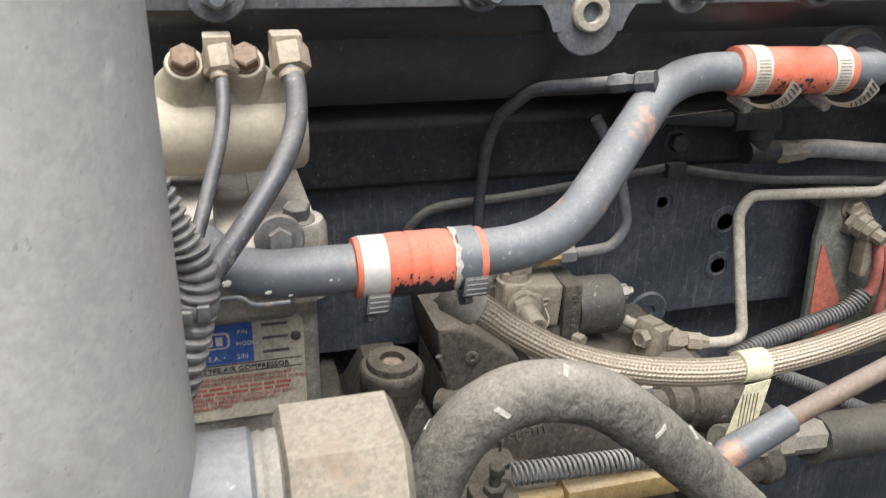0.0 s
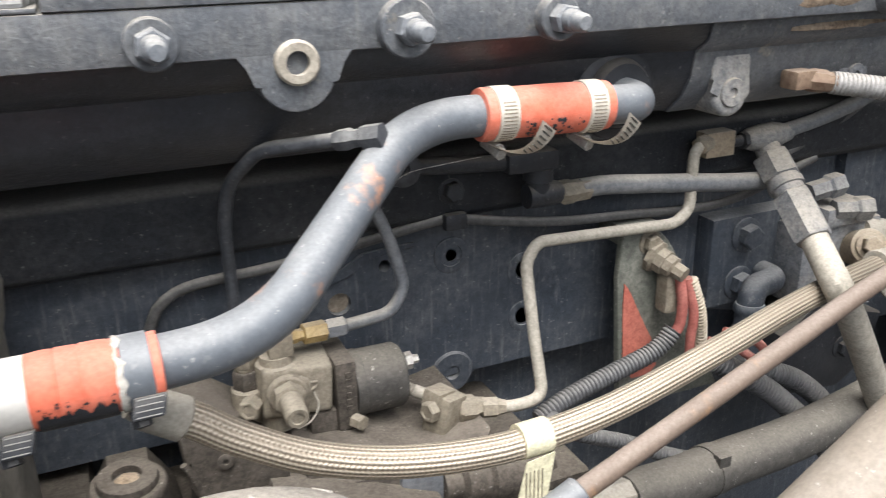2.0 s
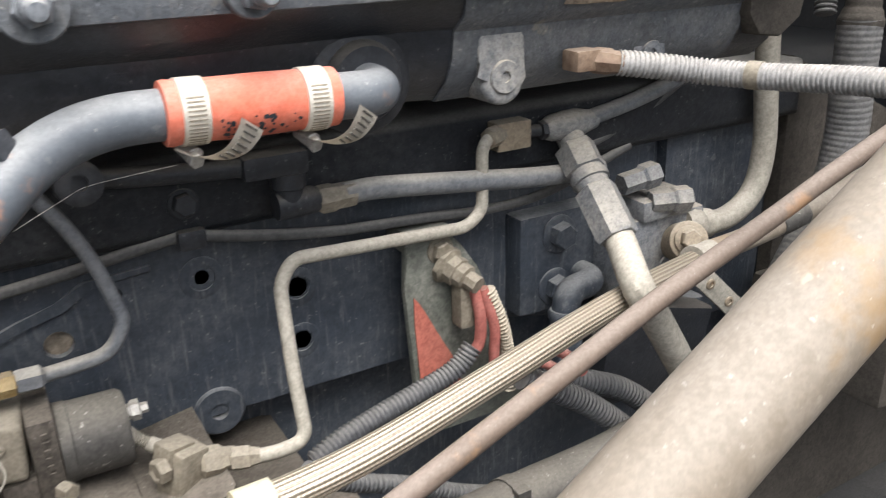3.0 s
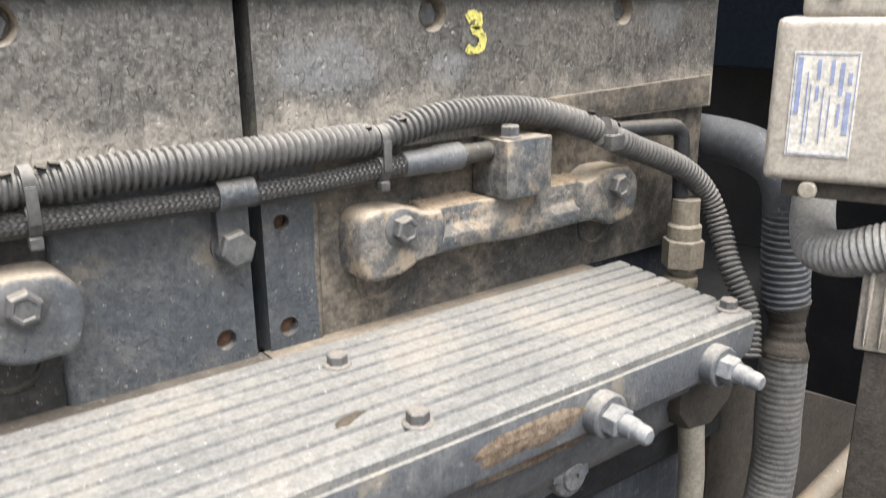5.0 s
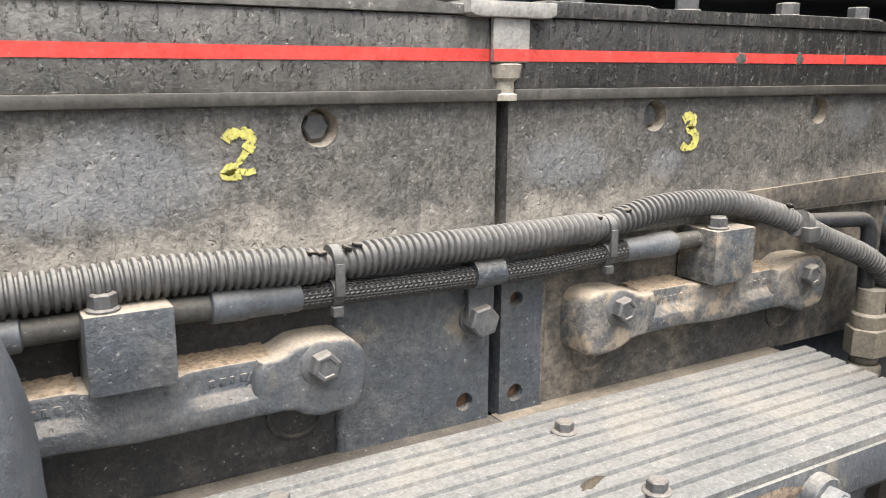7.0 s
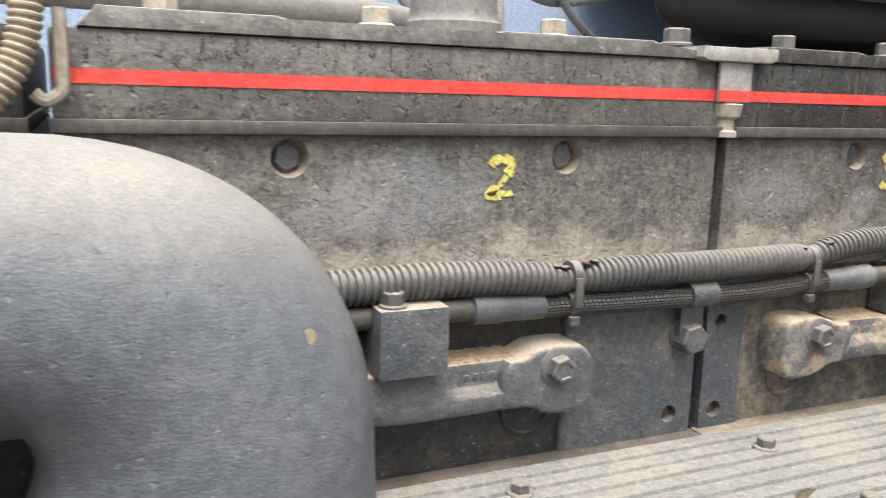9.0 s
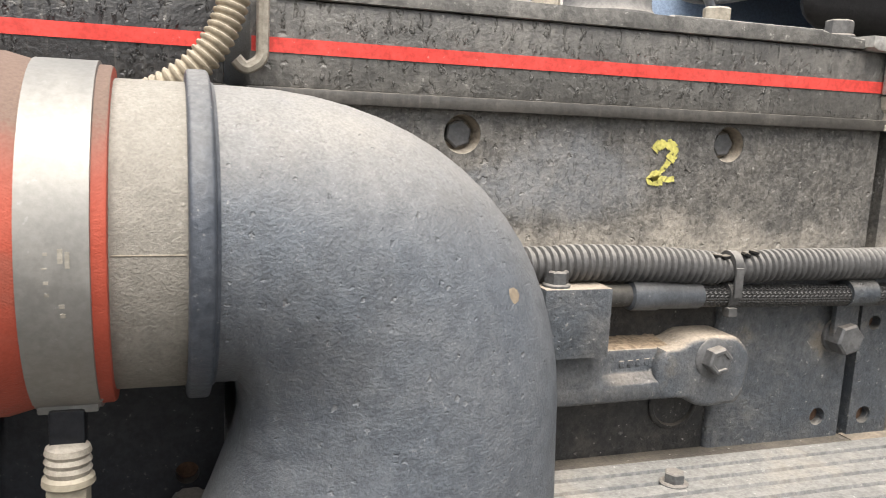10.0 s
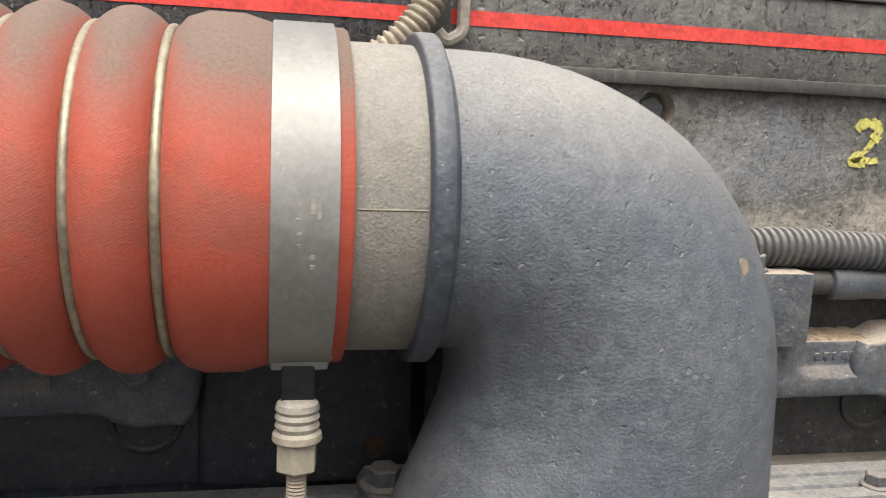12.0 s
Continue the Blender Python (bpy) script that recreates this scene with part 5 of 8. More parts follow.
# ---- intake manifold with ribbed covers ----
man = thing("intake_manifold", (0.27, 0.5, 1.28), "dusty blue-grey cast intake manifold along the engine", "intake manifold")
bm = B()
prism(bm, [(-0.26, 1.3455), (0.757, 1.3455), (0.774, 1.353), (0.777, 1.3707), (-0.26, 1.3707)], 0.4375, 0.57, 0.002)
part("flange", bm, "manifold", man, "dusty blue-grey flange with studs")
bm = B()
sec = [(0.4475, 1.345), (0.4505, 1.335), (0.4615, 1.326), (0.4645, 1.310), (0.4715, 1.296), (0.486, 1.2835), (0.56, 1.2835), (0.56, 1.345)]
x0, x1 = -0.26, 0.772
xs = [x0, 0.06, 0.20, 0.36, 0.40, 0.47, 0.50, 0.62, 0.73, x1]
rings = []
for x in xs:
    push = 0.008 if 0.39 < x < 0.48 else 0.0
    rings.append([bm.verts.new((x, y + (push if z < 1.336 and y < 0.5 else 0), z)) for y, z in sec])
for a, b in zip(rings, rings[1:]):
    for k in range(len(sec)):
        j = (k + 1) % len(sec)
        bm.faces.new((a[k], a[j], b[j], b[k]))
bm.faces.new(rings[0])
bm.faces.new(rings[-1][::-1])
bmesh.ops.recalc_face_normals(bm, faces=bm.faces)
part("runner_body", bm, "runner", man, "manifold underside, its shade put into the colour")
bm = B()
rings = [[bm.verts.new((x, y - 0.0012, z - (0.0012 if z < 1.34 else 0))) for y, z in sec] for x in (0.500, 0.56, 0.62, 0.68, 0.731)]
for a, b in zip(rings, rings[1:]):
    for k in range(len(sec)):
        j = (k + 1) % len(sec)
        bm.faces.new((a[k], a[j], b[j], b[k]))
bm.faces.new(rings[0])
bm.faces.new(rings[-1][::-1])
bmesh.ops.recalc_face_normals(bm, faces=bm.faces)
part("rear_runner", bm, "manifold", man, "dusty grey rear length of the manifold's underside")
bm = B()
lug = [(0.196, 1.348), (0.200, 1.340), (0.211, 1.332), (0.215, 1.322)] + [(0.234 + 0.0205 * math.cos(radians(a)), 1.328 + 0.0205 * math.sin(radians(a))) for a in range(200, 341, 14)] + [(0.253, 1.322), (0.257, 1.332), (0.268, 1.340), (0.272, 1.348)]
prism(bm, [(x - 0.001, z + 0.0095) for x, z in lug], 0.4379, 0.465, 0.002)
part("lug", bm, "manifold", man, "hanging lug with a threaded plug")
bm = B()
lathe(bm, (0.233, 0.4395, 1.3420), (0, -1, 0), [(0, 0.0112), (0.005, 0.0112), (0.0062, 0.0100), (0.0062, 0.0060), (0.001, 0.0060), (0.001, 0)], 32)
part("plug", bm, "tanbolt", man, "pale plug with a hex socket")
for x, z, y, s in ((0.534, 1.2965, 0.4610, 0.95), (0.653, 1.2985, 0.4660, 0.78)):
    bm = B()
    prism(bm, [(x - 0.021 * s, z + 0.030 * s), (x - 0.0175 * s, z + 0.010 * s)] + [(x + 0.0160 * s * math.cos(radians(a)), z - 0.002 * s + 0.0160 * s * math.sin(radians(a))) for a in range(165, 361, 15)] + [(x + 0.0165 * s, z + 0.030 * s)], y, 0.50, 0.004, 3)
    lathe(bm, (x, y + 0.001, z), (0, -1, 0), [(0, 0.0105 * s), (0.002, 0.0105 * s), (0.0028, 0.0098 * s), (0.0028, 0.0036 * s), (-0.006, 0.0036 * s), (-0.006, 0)], 28)
    part("bolt_boss", bm, "dustfit", man, "cast boss with a small bolt hole")
bm = B()
prism(bm, [(0.728, 1.3460), (0.728, 1.318), (0.74, 1.303), (0.762, 1.300), (0.781, 1.312), (0.785, 1.330), (0.785, 1.346)], 0.452, 0.56, 0.004)
part("end_drop", bm, "frame", man, "dust-caked end of the casting")
for x in (0.030, 0.166, 0.290, 0.379, 0.6395, 0.734):
    wr = 0.0150 if x in (0.030, 0.290) else 0.0122
    bm = B()
    lathe(bm, (x, 0.4320, 1.3555), (0, -1, 0), [(-0.007, wr), (0.0022, wr), (0.003, wr - 0.0008)], 32)
    part("washer", bm, "manifold", man)
    bm = B()
    hexhead(bm, (x, 0.4291, 1.3555), (0, -1, 0), 0.0145, 0.0085, 0.0, 0.3 + x * 7)
    lathe(bm, (x, 0.4220, 1.3555), (0, -1, -0.04), [(0, 0.0058), (0.0080, 0.0057), (0.0088, 0.0050), (0.0150, 0.0049), (0.0168, 0.0036), (0.0170, 0.0)], 18)
    part("stud_nut", bm, "stud", man, "dusty blue-grey stud with a hex nut")

tagged(part("mud_crust", crust((0.592, 0.4373, 1.3590), (1, 0, 0), (0, 0, 1), 0.036, 0.008, 0.0014, 1.0), "mud", man, "brown dried mud on the flange"), kind="stuff")
tagged(part("mud_crust", crust((0.612, 0.4490, 1.3405), (1, 0, 0), (0, 0.5, 1), 0.05, 0.006, 0.0012, 4.0), "mud", man, "brown dried mud on the flange"), kind="stuff")


def ribbed_cover(x0, x1, bolts, label, base=1.3710):
    cov = thing("ribbed_cover", ((x0 + x1) / 2, 0.49, 1.3655), label, "cover plate", "ribbed manifold covers")
    bm = B()
    n, y0, y1, zt, zg = 9, 0.4395, 0.5590, 1.3765, 1.3740
    pitch = (y1 - y0) / n
    prof = [(y0, base), (y0, 1.3752), (y0 + 0.0013, zt)]
    for k in range(1, n):
        c = y0 + pitch * k
        prof += [(c - 0.0019, zt), (c - 0.0010, zg), (c + 0.0010, zg), (c + 0.0019, zt)]
    prof += [(y1 - 0.001, zt), (y1, zt - 0.001), (y1, base)]
    rings = []
    for x, inset in ((x0, 0.0), (x1 - 0.03, 0.0), (x1, 0.0)):
        rings.append([bm.verts.new((x + (0.018 * (y - y0) / (y1 - y0) if x == x1 else 0.0), y, z)) for y, z in prof])
    for a, b in zip(rings, rings[1:]):
        for k in range(len(prof) - 1):
            bm.faces.new((a[k], a[k + 1], b[k + 1], b[k]))
        bm.faces.new((a[-1], a[0], b[0], b[-1]))
    bm.faces.new(rings[0])
    bm.faces.new(rings[-1][::-1])
    bmesh.ops.recalc_face_normals(bm, faces=bm.faces)
    part("plate", bm, "ribbed", cov, "lengthwise grooved plate")
    for x, y in bolts:
        bm = B()
        hexhead(bm, (x, y, 1.3762), (0, 0, 1), 0.0095, 0.0068, 0.0075, x * 9)
        part("bolt", bm, "bolt", cov)
    return cov


ribbed_cover(0.282, 0.774, ((0.541, 0.530), (0.538, 0.454), (0.768, 0.452), (0.372, 0.531), (0.335, 0.454)), "dusty grey grooved cover plate on the manifold")
ribbed_cover(-0.26, 0.117, ((0.045, 0.448), (-0.06, 0.53), (-0.12, 0.448)), "dusty grey grooved cover plate before the elbow", 1.3735)
bm = B()
prism(bm, [(-0.26, 1.3709), (0.122, 1.3709), (0.122, 1.3733), (-0.26, 1.3733)], 0.4378, 0.556, 0.0012)
part("raised_flange", bm, "manifold", man, "thicker flange under the front cover")

# front length takes the pocket colour, with the recess shade in it
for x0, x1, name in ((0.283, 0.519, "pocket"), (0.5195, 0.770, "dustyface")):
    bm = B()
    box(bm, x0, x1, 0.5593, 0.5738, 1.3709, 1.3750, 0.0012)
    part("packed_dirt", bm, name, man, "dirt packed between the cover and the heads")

bm = crust((0.515, 0.476, 1.3766), (1, 0.3, 0), (-0.3, 1, 0), 0.010, 0.0035, 0.0012, 7.0)
single("dry_leaf", bm, "leaf", "scrap of dry brown leaf on the ribbed cover", "leaf")

# ---- charge-air elbow, hose and clamp ----
elbow = thing("intake_elbow", (0.2, 0.487, 1.366), "grey sand-cast intake elbow dusted pale on top", "intake elbow")
bm = B()
YA, ZA, R = 0.4885, 1.5138, 0.0517
rings, seg = [], 48
stations = []
for k in range(17):
    a = radians(90 * k / 16)
    f = k / 16
    # outer and inner edges of the bend, in (x, z)
    ox, oz = 0.146 + 0.1275 * math.sin(a) ** 0.94, 1.436 + (ZA + R - 1.436) * math.cos(a) ** 0.86 if k < 16 else 1.436
    g = min(1.0, f * 1.25)
    ix, iz = 0.146 + 0.002 * math.sin(math.pi * min(1, g)) , (ZA - R) - 0.022 * g
    stations.append(((ox, oz), (ix, iz), R * (1.0 + 0.05 * f)))
for f in (0.35, 0.7, 1.0):
    stations.append(((0.2735 + 0.003 * f, 1.436 - 0.050 * f), (0.146 - 0.022 * f, 1.4377 - 0.0517 * f), R * (1.05 + 0.04 * f)))
stations = [((0.138, ZA + R), (0.138, ZA - R), R)] + stations
for (ox, oz), (ix, iz), hy in stations:
    cx, cz, ux, uz = (ox + ix) / 2, (oz + iz) / 2, (ox - ix) / 2, (oz - iz) / 2
    rings.append([bm.verts.new((cx + ux * math.cos(math.tau * k / seg), YA + hy * math.sin(math.tau * k / seg), cz + uz * math.cos(math.tau * k / seg))) for k in range(seg)])
for a, b in zip(rings, rings[1:]):
    for k in range(seg):
        bm.faces.new((a[k], a[(k + 1) % seg], b[(k + 1) % seg], b[k]))
bm.faces.new(rings[0])
bm.faces.new(rings[-1][::-1])
bmesh.ops.recalc_face_normals(bm, faces=bm.faces)
part("casting", bm, "elbow", elbow)
bm = B()
lathe(bm, (0.100, YA, ZA), (1, 0, 0), [(0, R - 0.001), (0.001, R), (0.0296, R), (0.0298, R + 0.0036), (0.0302, R + 0.0044), (0.0310, R + 0.0048), (0.0362, R + 0.0048), (0.0370, R + 0.0042), (0.0374, R + 0.0030), (0.0378, R + 0.0012), (0.0388, R + 0.0004)], 72)
part("bead", bm, "beadpaint", elbow, "raised rim round the neck")
bm = B()
lathe(bm, (0.098, YA, ZA), (1, 0, 0), [(0, R - 0.001), (0.001, R + 0.0004), (0.0318, R + 0.0004), (0.0325, R)], 64)
part("neck", bm, "neck", elbow, "bare sandy cast neck")
bm = B()
d = Vector((0, -math.cos(0.035), math.sin(0.035)))
rod(bm, (0.1085, YA + d.y * (R + 0.0003), ZA + d.z * R), (0.1290, YA + d.y * (R + 0.0003), ZA + d.z * R), 0.0003, seg=8)
part("parting_line", bm, "pump", elbow, "dark mould line across the neck")
bm = B()
prism(bm, [(0.1235, 1.3709), (0.2795, 1.3709), (0.2795, 1.3810), (0.275, 1.386), (0.127, 1.386), (0.1235, 1.381)], 0.4365, 0.556, 0.002)
part("base_flange", bm, "manifold", elbow, "thick bolted base flange")
bm = B()
lathe(bm, (0.238, 0.4488, 1.498), (0.35, -0.9, 0.25), [(-0.002, 0.0), (-0.0012, 0.0028), (0.0002, 0.0030), (0.0006, 0.0)], 9)
part("tan_chip", bm, "brass", elbow, "small tan chip")
for x, y in ((0.133, 0.535), (0.268, 0.535), (0.134, 0.450), (0.267, 0.450)):
    bm = B()
    hexhead(bm, (x, y, 1.3858), (0, 0, 1), 0.013, 0.009, 0.0105, 0.3)
    part("flange_bolt", bm, "bolt", elbow)

boot = thing("charge_air_hose", (0.03, 0.4885, 1.45), "ribbed red silicone charge-air hose, faded and dusty", "hose")
bm = B()
pro = [(0.108, 0.0518), (0.1078, 0.0556), (0.107, 0.0562), (0.0855, 0.0562), (0.082, 0.0572), (0.076, 0.0588), (0.065, 0.0589), (0.059, 0.0568), (0.0560, 0.0535)]
at = 0.0538
while at > -0.16:
    pro += [(at - 0.0230 * k / 12, 0.0503 + 0.0087 * math.sin(math.pi * k / 12) ** 0.62) for k in range(12)]
    at -= 0.0230
pro += [(at, 0.0518), (at - 0.05, 0.0518), (at - 0.05, 0.050)]
lathe(bm, (0.0, YA, ZA), (-1, 0, 0), [(-d, r) for d, r in pro], 72)
part("hose", bm, "silicone", boot)
at = 0.0538
while at > -0.16:
    bm = B()
    ringpts = [(at + 0.0005, YA + 0.0526 * math.cos(math.tau * k / 64), ZA + 0.0526 * math.sin(math.tau * k / 64)) for k in range(65)]
    tube(bm, ringpts, 0.0017, smooth=False, seg=10, caps=False)
    part("wire_ring", bm, "brassring", boot, "dull brassy ring in the groove")
    at -= 0.0230
clamp = thing("t_bolt_clamp", (0.094, 0.4885, 1.45), "wide stainless T-bolt band clamp on the red hose", "hose clamp")
bm = B()
lathe(bm, (0.0845, YA, ZA), (1, 0, 0), [(0, 0.0562), (0.0002, 0.0574), (0.0190, 0.0574), (0.0192, 0.0562)], 96)
part("band", bm, "steel", clamp)
for x, ang, w, h in ((0.0925, 0.06, 0.0012, 0.0009), (0.0922, -0.01, 0.0014, 0.0005), (0.0925, -0.08, 0.0012, 0.0009), (0.0926, -0.14, 0.0012, 0.0010), (0.0962, 0.05, 0.0013, 0.0040), (0.0980, 0.03, 0.0012, 0.0046), (0.0962, -0.20, 0.0014, 0.0012), (0.0964, -0.25, 0.0014, 0.0013)):
    d = Vector((0, -math.cos(ang), math.sin(ang)))
    bm = B()
    box(bm, -w / 2, w / 2, -h / 2, h / 2, -0.0002, 0.00012, 0, m=Matrix.Translation(Vector((x, YA, ZA)) + d * 0.0574) @ Matrix((Vector((1, 0, 0)), d.cross(Vector((1, 0, 0))), d)).transposed().to_4x4())
    part("stamped_bar", bm, "linetan", clamp)
bm = B()
zb = ZA - 0.0475
box(bm, 0.0838, 0.1045, 0.4590, 0.4720, zb - 0.0015, zb + 0.004, 0.0008)
box(bm, 0.0852, 0.1030, 0.4600, 0.4715, zb - 0.0050, zb - 0.001, 0.0008)
part("bridge", bm, "steel", clamp, "folded steel bridge of the band")
bm = B()
box(bm, 0.0885, 0.0990, 0.4585, 0.4680, zb - 0.0215, zb - 0.0035, 0.0010)
part("trunnion", bm, "dark", clamp, "dark T-bolt block")
bm = B()
lathe(bm, (0.0938, 0.4600, 1.4520), (0.0, -0.04, -1), [(0, 0.0048), (0.0012, 0.0066), (0.0030, 0.0071), (0.0042, 0.0064), (0.0056, 0.0072), (0.0070, 0.0065), (0.0084, 0.0072), (0.0100, 0.0066)], 28)
part("spring_collar", bm, "tanbolt", clamp, "ringed spring collar")
bm = B()
lathe(bm, (0.0938, 0.4596, 1.4420), (0.0, -0.04, -1), [(0, 0.0066), (0.0010, 0.0078), (0.0030, 0.0080), (0.0038, 0.0072)], 28)
hexhead(bm, (0.0938, 0.4594, 1.4385), (0.0, -0.04, -1), 0.0118, 0.0100, 0.0, 0.4)
part("lock_nut", bm, "khaki", clamp, "pale flanged lock nut")
bm = B()
tube(bm, [(0.0938, 0.4592, 1.4300), (0.0938, 0.4587, 1.4165), (0.0938, 0.4582, 1.4030)], lambda s, f: 0.0031 + 0.0003 * math.sin(s * math.tau / 0.0012), 0.0003, 12)
part("bolt_shank", bm, "brass", clamp)

# ---- front: air compressor and its lines ----
comp = thing("air_compressor", (0.0, 0.45, 0.95), "dusty grey cast air compressor with a printed data plate", "air compressor")
bm = B()
box(bm, -0.14, 0.070, 0.4065, 0.549, 0.95, 1.200, 0.006, 3)
part("crankcase", bm, "compcast", comp)
bm = B()
box(bm, -0.12, 0.056, 0.385, 0.53, 1.196, 1.238, 0.005, 3)
box(bm, -0.12, 0.020, 0.395, 0.53, 1.236, 1.252, 0.004)
lathe(bm, (0.061, 0.412, 1.200), (0, 0, 1), [(0, 0.017), (0.038, 0.016), (0.042, 0.014), (0.043, 0.0)], 28)
prism(bm, [(0.04, 1.20), (0.074, 1.20), (0.077, 1.222), (0.073, 1.235), (0.04, 1.24)], 0.43, 0.53, 0.004)
part("cylinder_casting", bm, "compcast", comp, "dust-covered upper casting")
bm = B()
hexhead(bm, (0.061, 0.408, 1.2425), (0, -0.15, 1), 0.0125, 0.009, 0.0095, 0.4)
part("top_bolt", bm, "bolt", comp)
bm = B()
lathe(bm, (0.050, 0.392, 1.2395), (0, -1, 0.25), [(0, 0.0125), (0.006, 0.0125), (0.007, 0.0115)], 28)
hexhead(bm, (0.050, 0.3855, 1.241), (0, -1, 0.25), 0.0115, 0.007, 0.0, 0.5)
part("side_plug", bm, "bolt", comp)
plate = B()
prism(plate, round_outline(0.0085, 1.1590, 0.105, 0.061, 0.006), 0.4035, 0.4065, 0.0003, 1)
plate = part("data_plate", plate, "plate", comp, "aluminium plate, printed blue, black and red")
bm = B()
box(bm, -0.042, 0.0335, 0.4031, 0.4034, 1.1640, 1.1885, 0)
part("blue_panel", bm, "blue", plate)
bm = B()
prism(bm, round_outline(0.0035, 1.1785, 0.036, 0.0098, 0.003), 0.4027, 0.4030, 0, 1)
part("badge", bm, "white", plate)
bm = B()
prism(bm, round_outline(0.0035, 1.1785, 0.0335, 0.0076, 0.0022), 0.4024, 0.4026, 0, 1)
part("badge_field", bm, "blue", plate)
bm = B()
for k in range(6):
    box(bm, -0.0115 + 0.0051 * k, -0.0078 + 0.0051 * k, 0.4020, 0.4023, 1.1760, 1.1812, 0)
part("badge_bars", bm, "white", plate)
lettering("word", "P/N", 0.0036, 0.0255, 0.4028, 1.1815, "white", plate)
lettering("word", "MODEL", 0.0036, 0.0245, 0.4028, 1.1745, "white", plate)
lettering("word", "S/N", 0.0040, 0.0245, 0.4028, 1.1665, "white", plate)
lettering("word", "MADE IN U.S.A. \u2022", 0.0042, -0.0125, 0.4028, 1.1665, "white", plate)
lettering("word", "AN E-TYPE AIR COMPRESSOR", 0.0044, -0.0055, 0.4030, 1.1590, "ink", plate)
for z in (1.1630, 1.1578):
    bm = B()
    box(bm, -0.042, 0.059, 0.4031, 0.4034, z, z + 0.0004, 0)
    part("rule", bm, "ink", plate)
for k, words in enumerate(("CAUTION: VEHICLES EQUIPPED WITH AIR", "DRYERS VENTED TO THE ATMOSPHERE DURING", "", "", "REQUIRE THE INSTALLATION OF AN ECON", "VALVE TO PREVENT EXCESSIVE OIL", "CONSUMPTION")):
    z = 1.1538 - 0.0030 * k
    if words:
        lettering("word", words, 0.0029, -0.0015, 0.4031, z, "redink", plate)
        continue
    x = -0.0015
    while x < 0.052:
        w = 0.0030 + 0.0065 * random.random()
        bm = B()
        box(bm, x, min(0.054, x + w), 0.4031, 0.4034, z, z + 0.0017, 0)
        part("text_bar", bm, "redink", plate)
        x += w + 0.0012
bm = B()
for p, q in (((-0.0180, 1.1395), (-0.0040, 1.1395)), ((-0.0040, 1.1395), (-0.0110, 1.1530)), ((-0.0110, 1.1530), (-0.0180, 1.1395))):
    rod(bm, (p[0], 0.4032, p[1]), (q[0], 0.4032, q[1]), 0.0004, seg=6)
part("warning_triangle", bm, "redink", plate)
for z in (1.1845, 1.1765, 1.1680):
    bm = B()
    box(bm, 0.0385, 0.0525, 0.4031, 0.4034, z, z + 0.0016, 0)
    part("stamped_bar", bm, "bolt", plate)
bm = B()
lathe(bm, (0.0565, 0.4036, 1.1768), (0, -1, 0), [(0, 0.0028), (0.0012, 0.0028), (0.002, 0.0016), (0.0022, 0.0)], 16)
part("rivet", bm, "solenoid", plate)

gov = thing("air_governor", (0.0, 0.425, 1.262), "khaki painted air cylinder with brown fittings on the compressor", "air cylinder")
bm = B()
lathe(bm, (-0.10, 0.427, 1.2865), (1, 0, 0), [(0, 0.0205), (0.163, 0.0212), (0.167, 0.0206), (0.1695, 0.018), (0.1695, 0)], 48)
lathe(bm, (-0.016, 0.431, 1.303), (1, 0, 0), [(0, 0.008), (0.002, 0.010), (0.03, 0.010)], 24)
part("cylinder", bm, "khaki", gov)
bm = B()
for x in (0.0125, 0.0405):
    lathe(bm, (x, 0.4255, 1.3108), (0, -0.75, 0.65), [(-0.004, 0.0175), (0.004, 0.0135), (0.009, 0.0108), (0.014, 0.0098), (0.0215, 0.0094), (0.0225, 0.0086), (0.0225, 0)], 28)
box(bm, 0.004, 0.064, 0.414, 0.434, 1.300, 1.3175, 0.004, 3)
part("bolt_saddle", bm, "khaki", gov)
bm = B()
lathe(bm, (-0.0105, 0.4070, 1.2930), (0, -1, 0.32), [(0, 0.0054), (0.0003, 0.0054), (0.00035, 0.0048), (0.0001, 0.0046), (0.0001, 0.0)], 24)
for k in range(3):
    box(bm, -0.0130, -0.0080, 0.4066, 0.4070, 1.2902 + 0.0024 * k, 1.2909 + 0.0024 * k, 0)
part("date_mark", bm, "khaki", gov, "cast round date mark")
for x in (0.0125, 0.0405):
    bm = B()
    hexhead(bm, (x, 0.4085, 1.3255), (0, -0.75, 0.65), 0.0115, 0.0075, 0.0072, 0.5)
    part("hex_bolt", bm, "rustbolt", gov, "rusty brown bolt head")
for x, s in ((0.0282, 1.1), (0.0605, 1.25)):
    bm = B()
    box(bm, x - 0.006 * s, x + 0.006 * s, 0.404, 0.422, 1.3245, 1.3368 + 0.001 * s, 0.0012)
    lathe(bm, (x + 0.0005, 0.411, 1.3320), (0.06, -0.62, -0.78), [(0, 0.0066 * s), (0.003, 0.0078 * s), (0.0135, 0.0078 * s), (0.0150, 0.0060 * s)], 6, 0.2)
    part("elbow_fitting", bm, "brass", gov, "brown brass elbow fitting")
bm = B()
tube(bm, [(0.0275, 0.402, 1.3230), (0.0290, 0.396, 1.3150), (0.0262, 0.382, 1.2980), (0.0180, 0.365, 1.2750), (0.0105, 0.346, 1.2585), (0.002, 0.330, 1.240)], 0.0034, 0.004, 14)
al = thing("air_line", (0.0278, 0.401, 1.3215), "thin black nylon air line from a brass fitting", "air line", "air lines")
part("tube", bm, "airhose", al)
bm = B()
lathe(bm, (0.0278, 0.401, 1.3215), (0.05, -0.62, -0.78), [(0, 0.0042), (0.0030, 0.0042), (0.0036, 0.0036)], 20)
part("collar", bm, "brass", al, "brown brass collar")
bm = B()
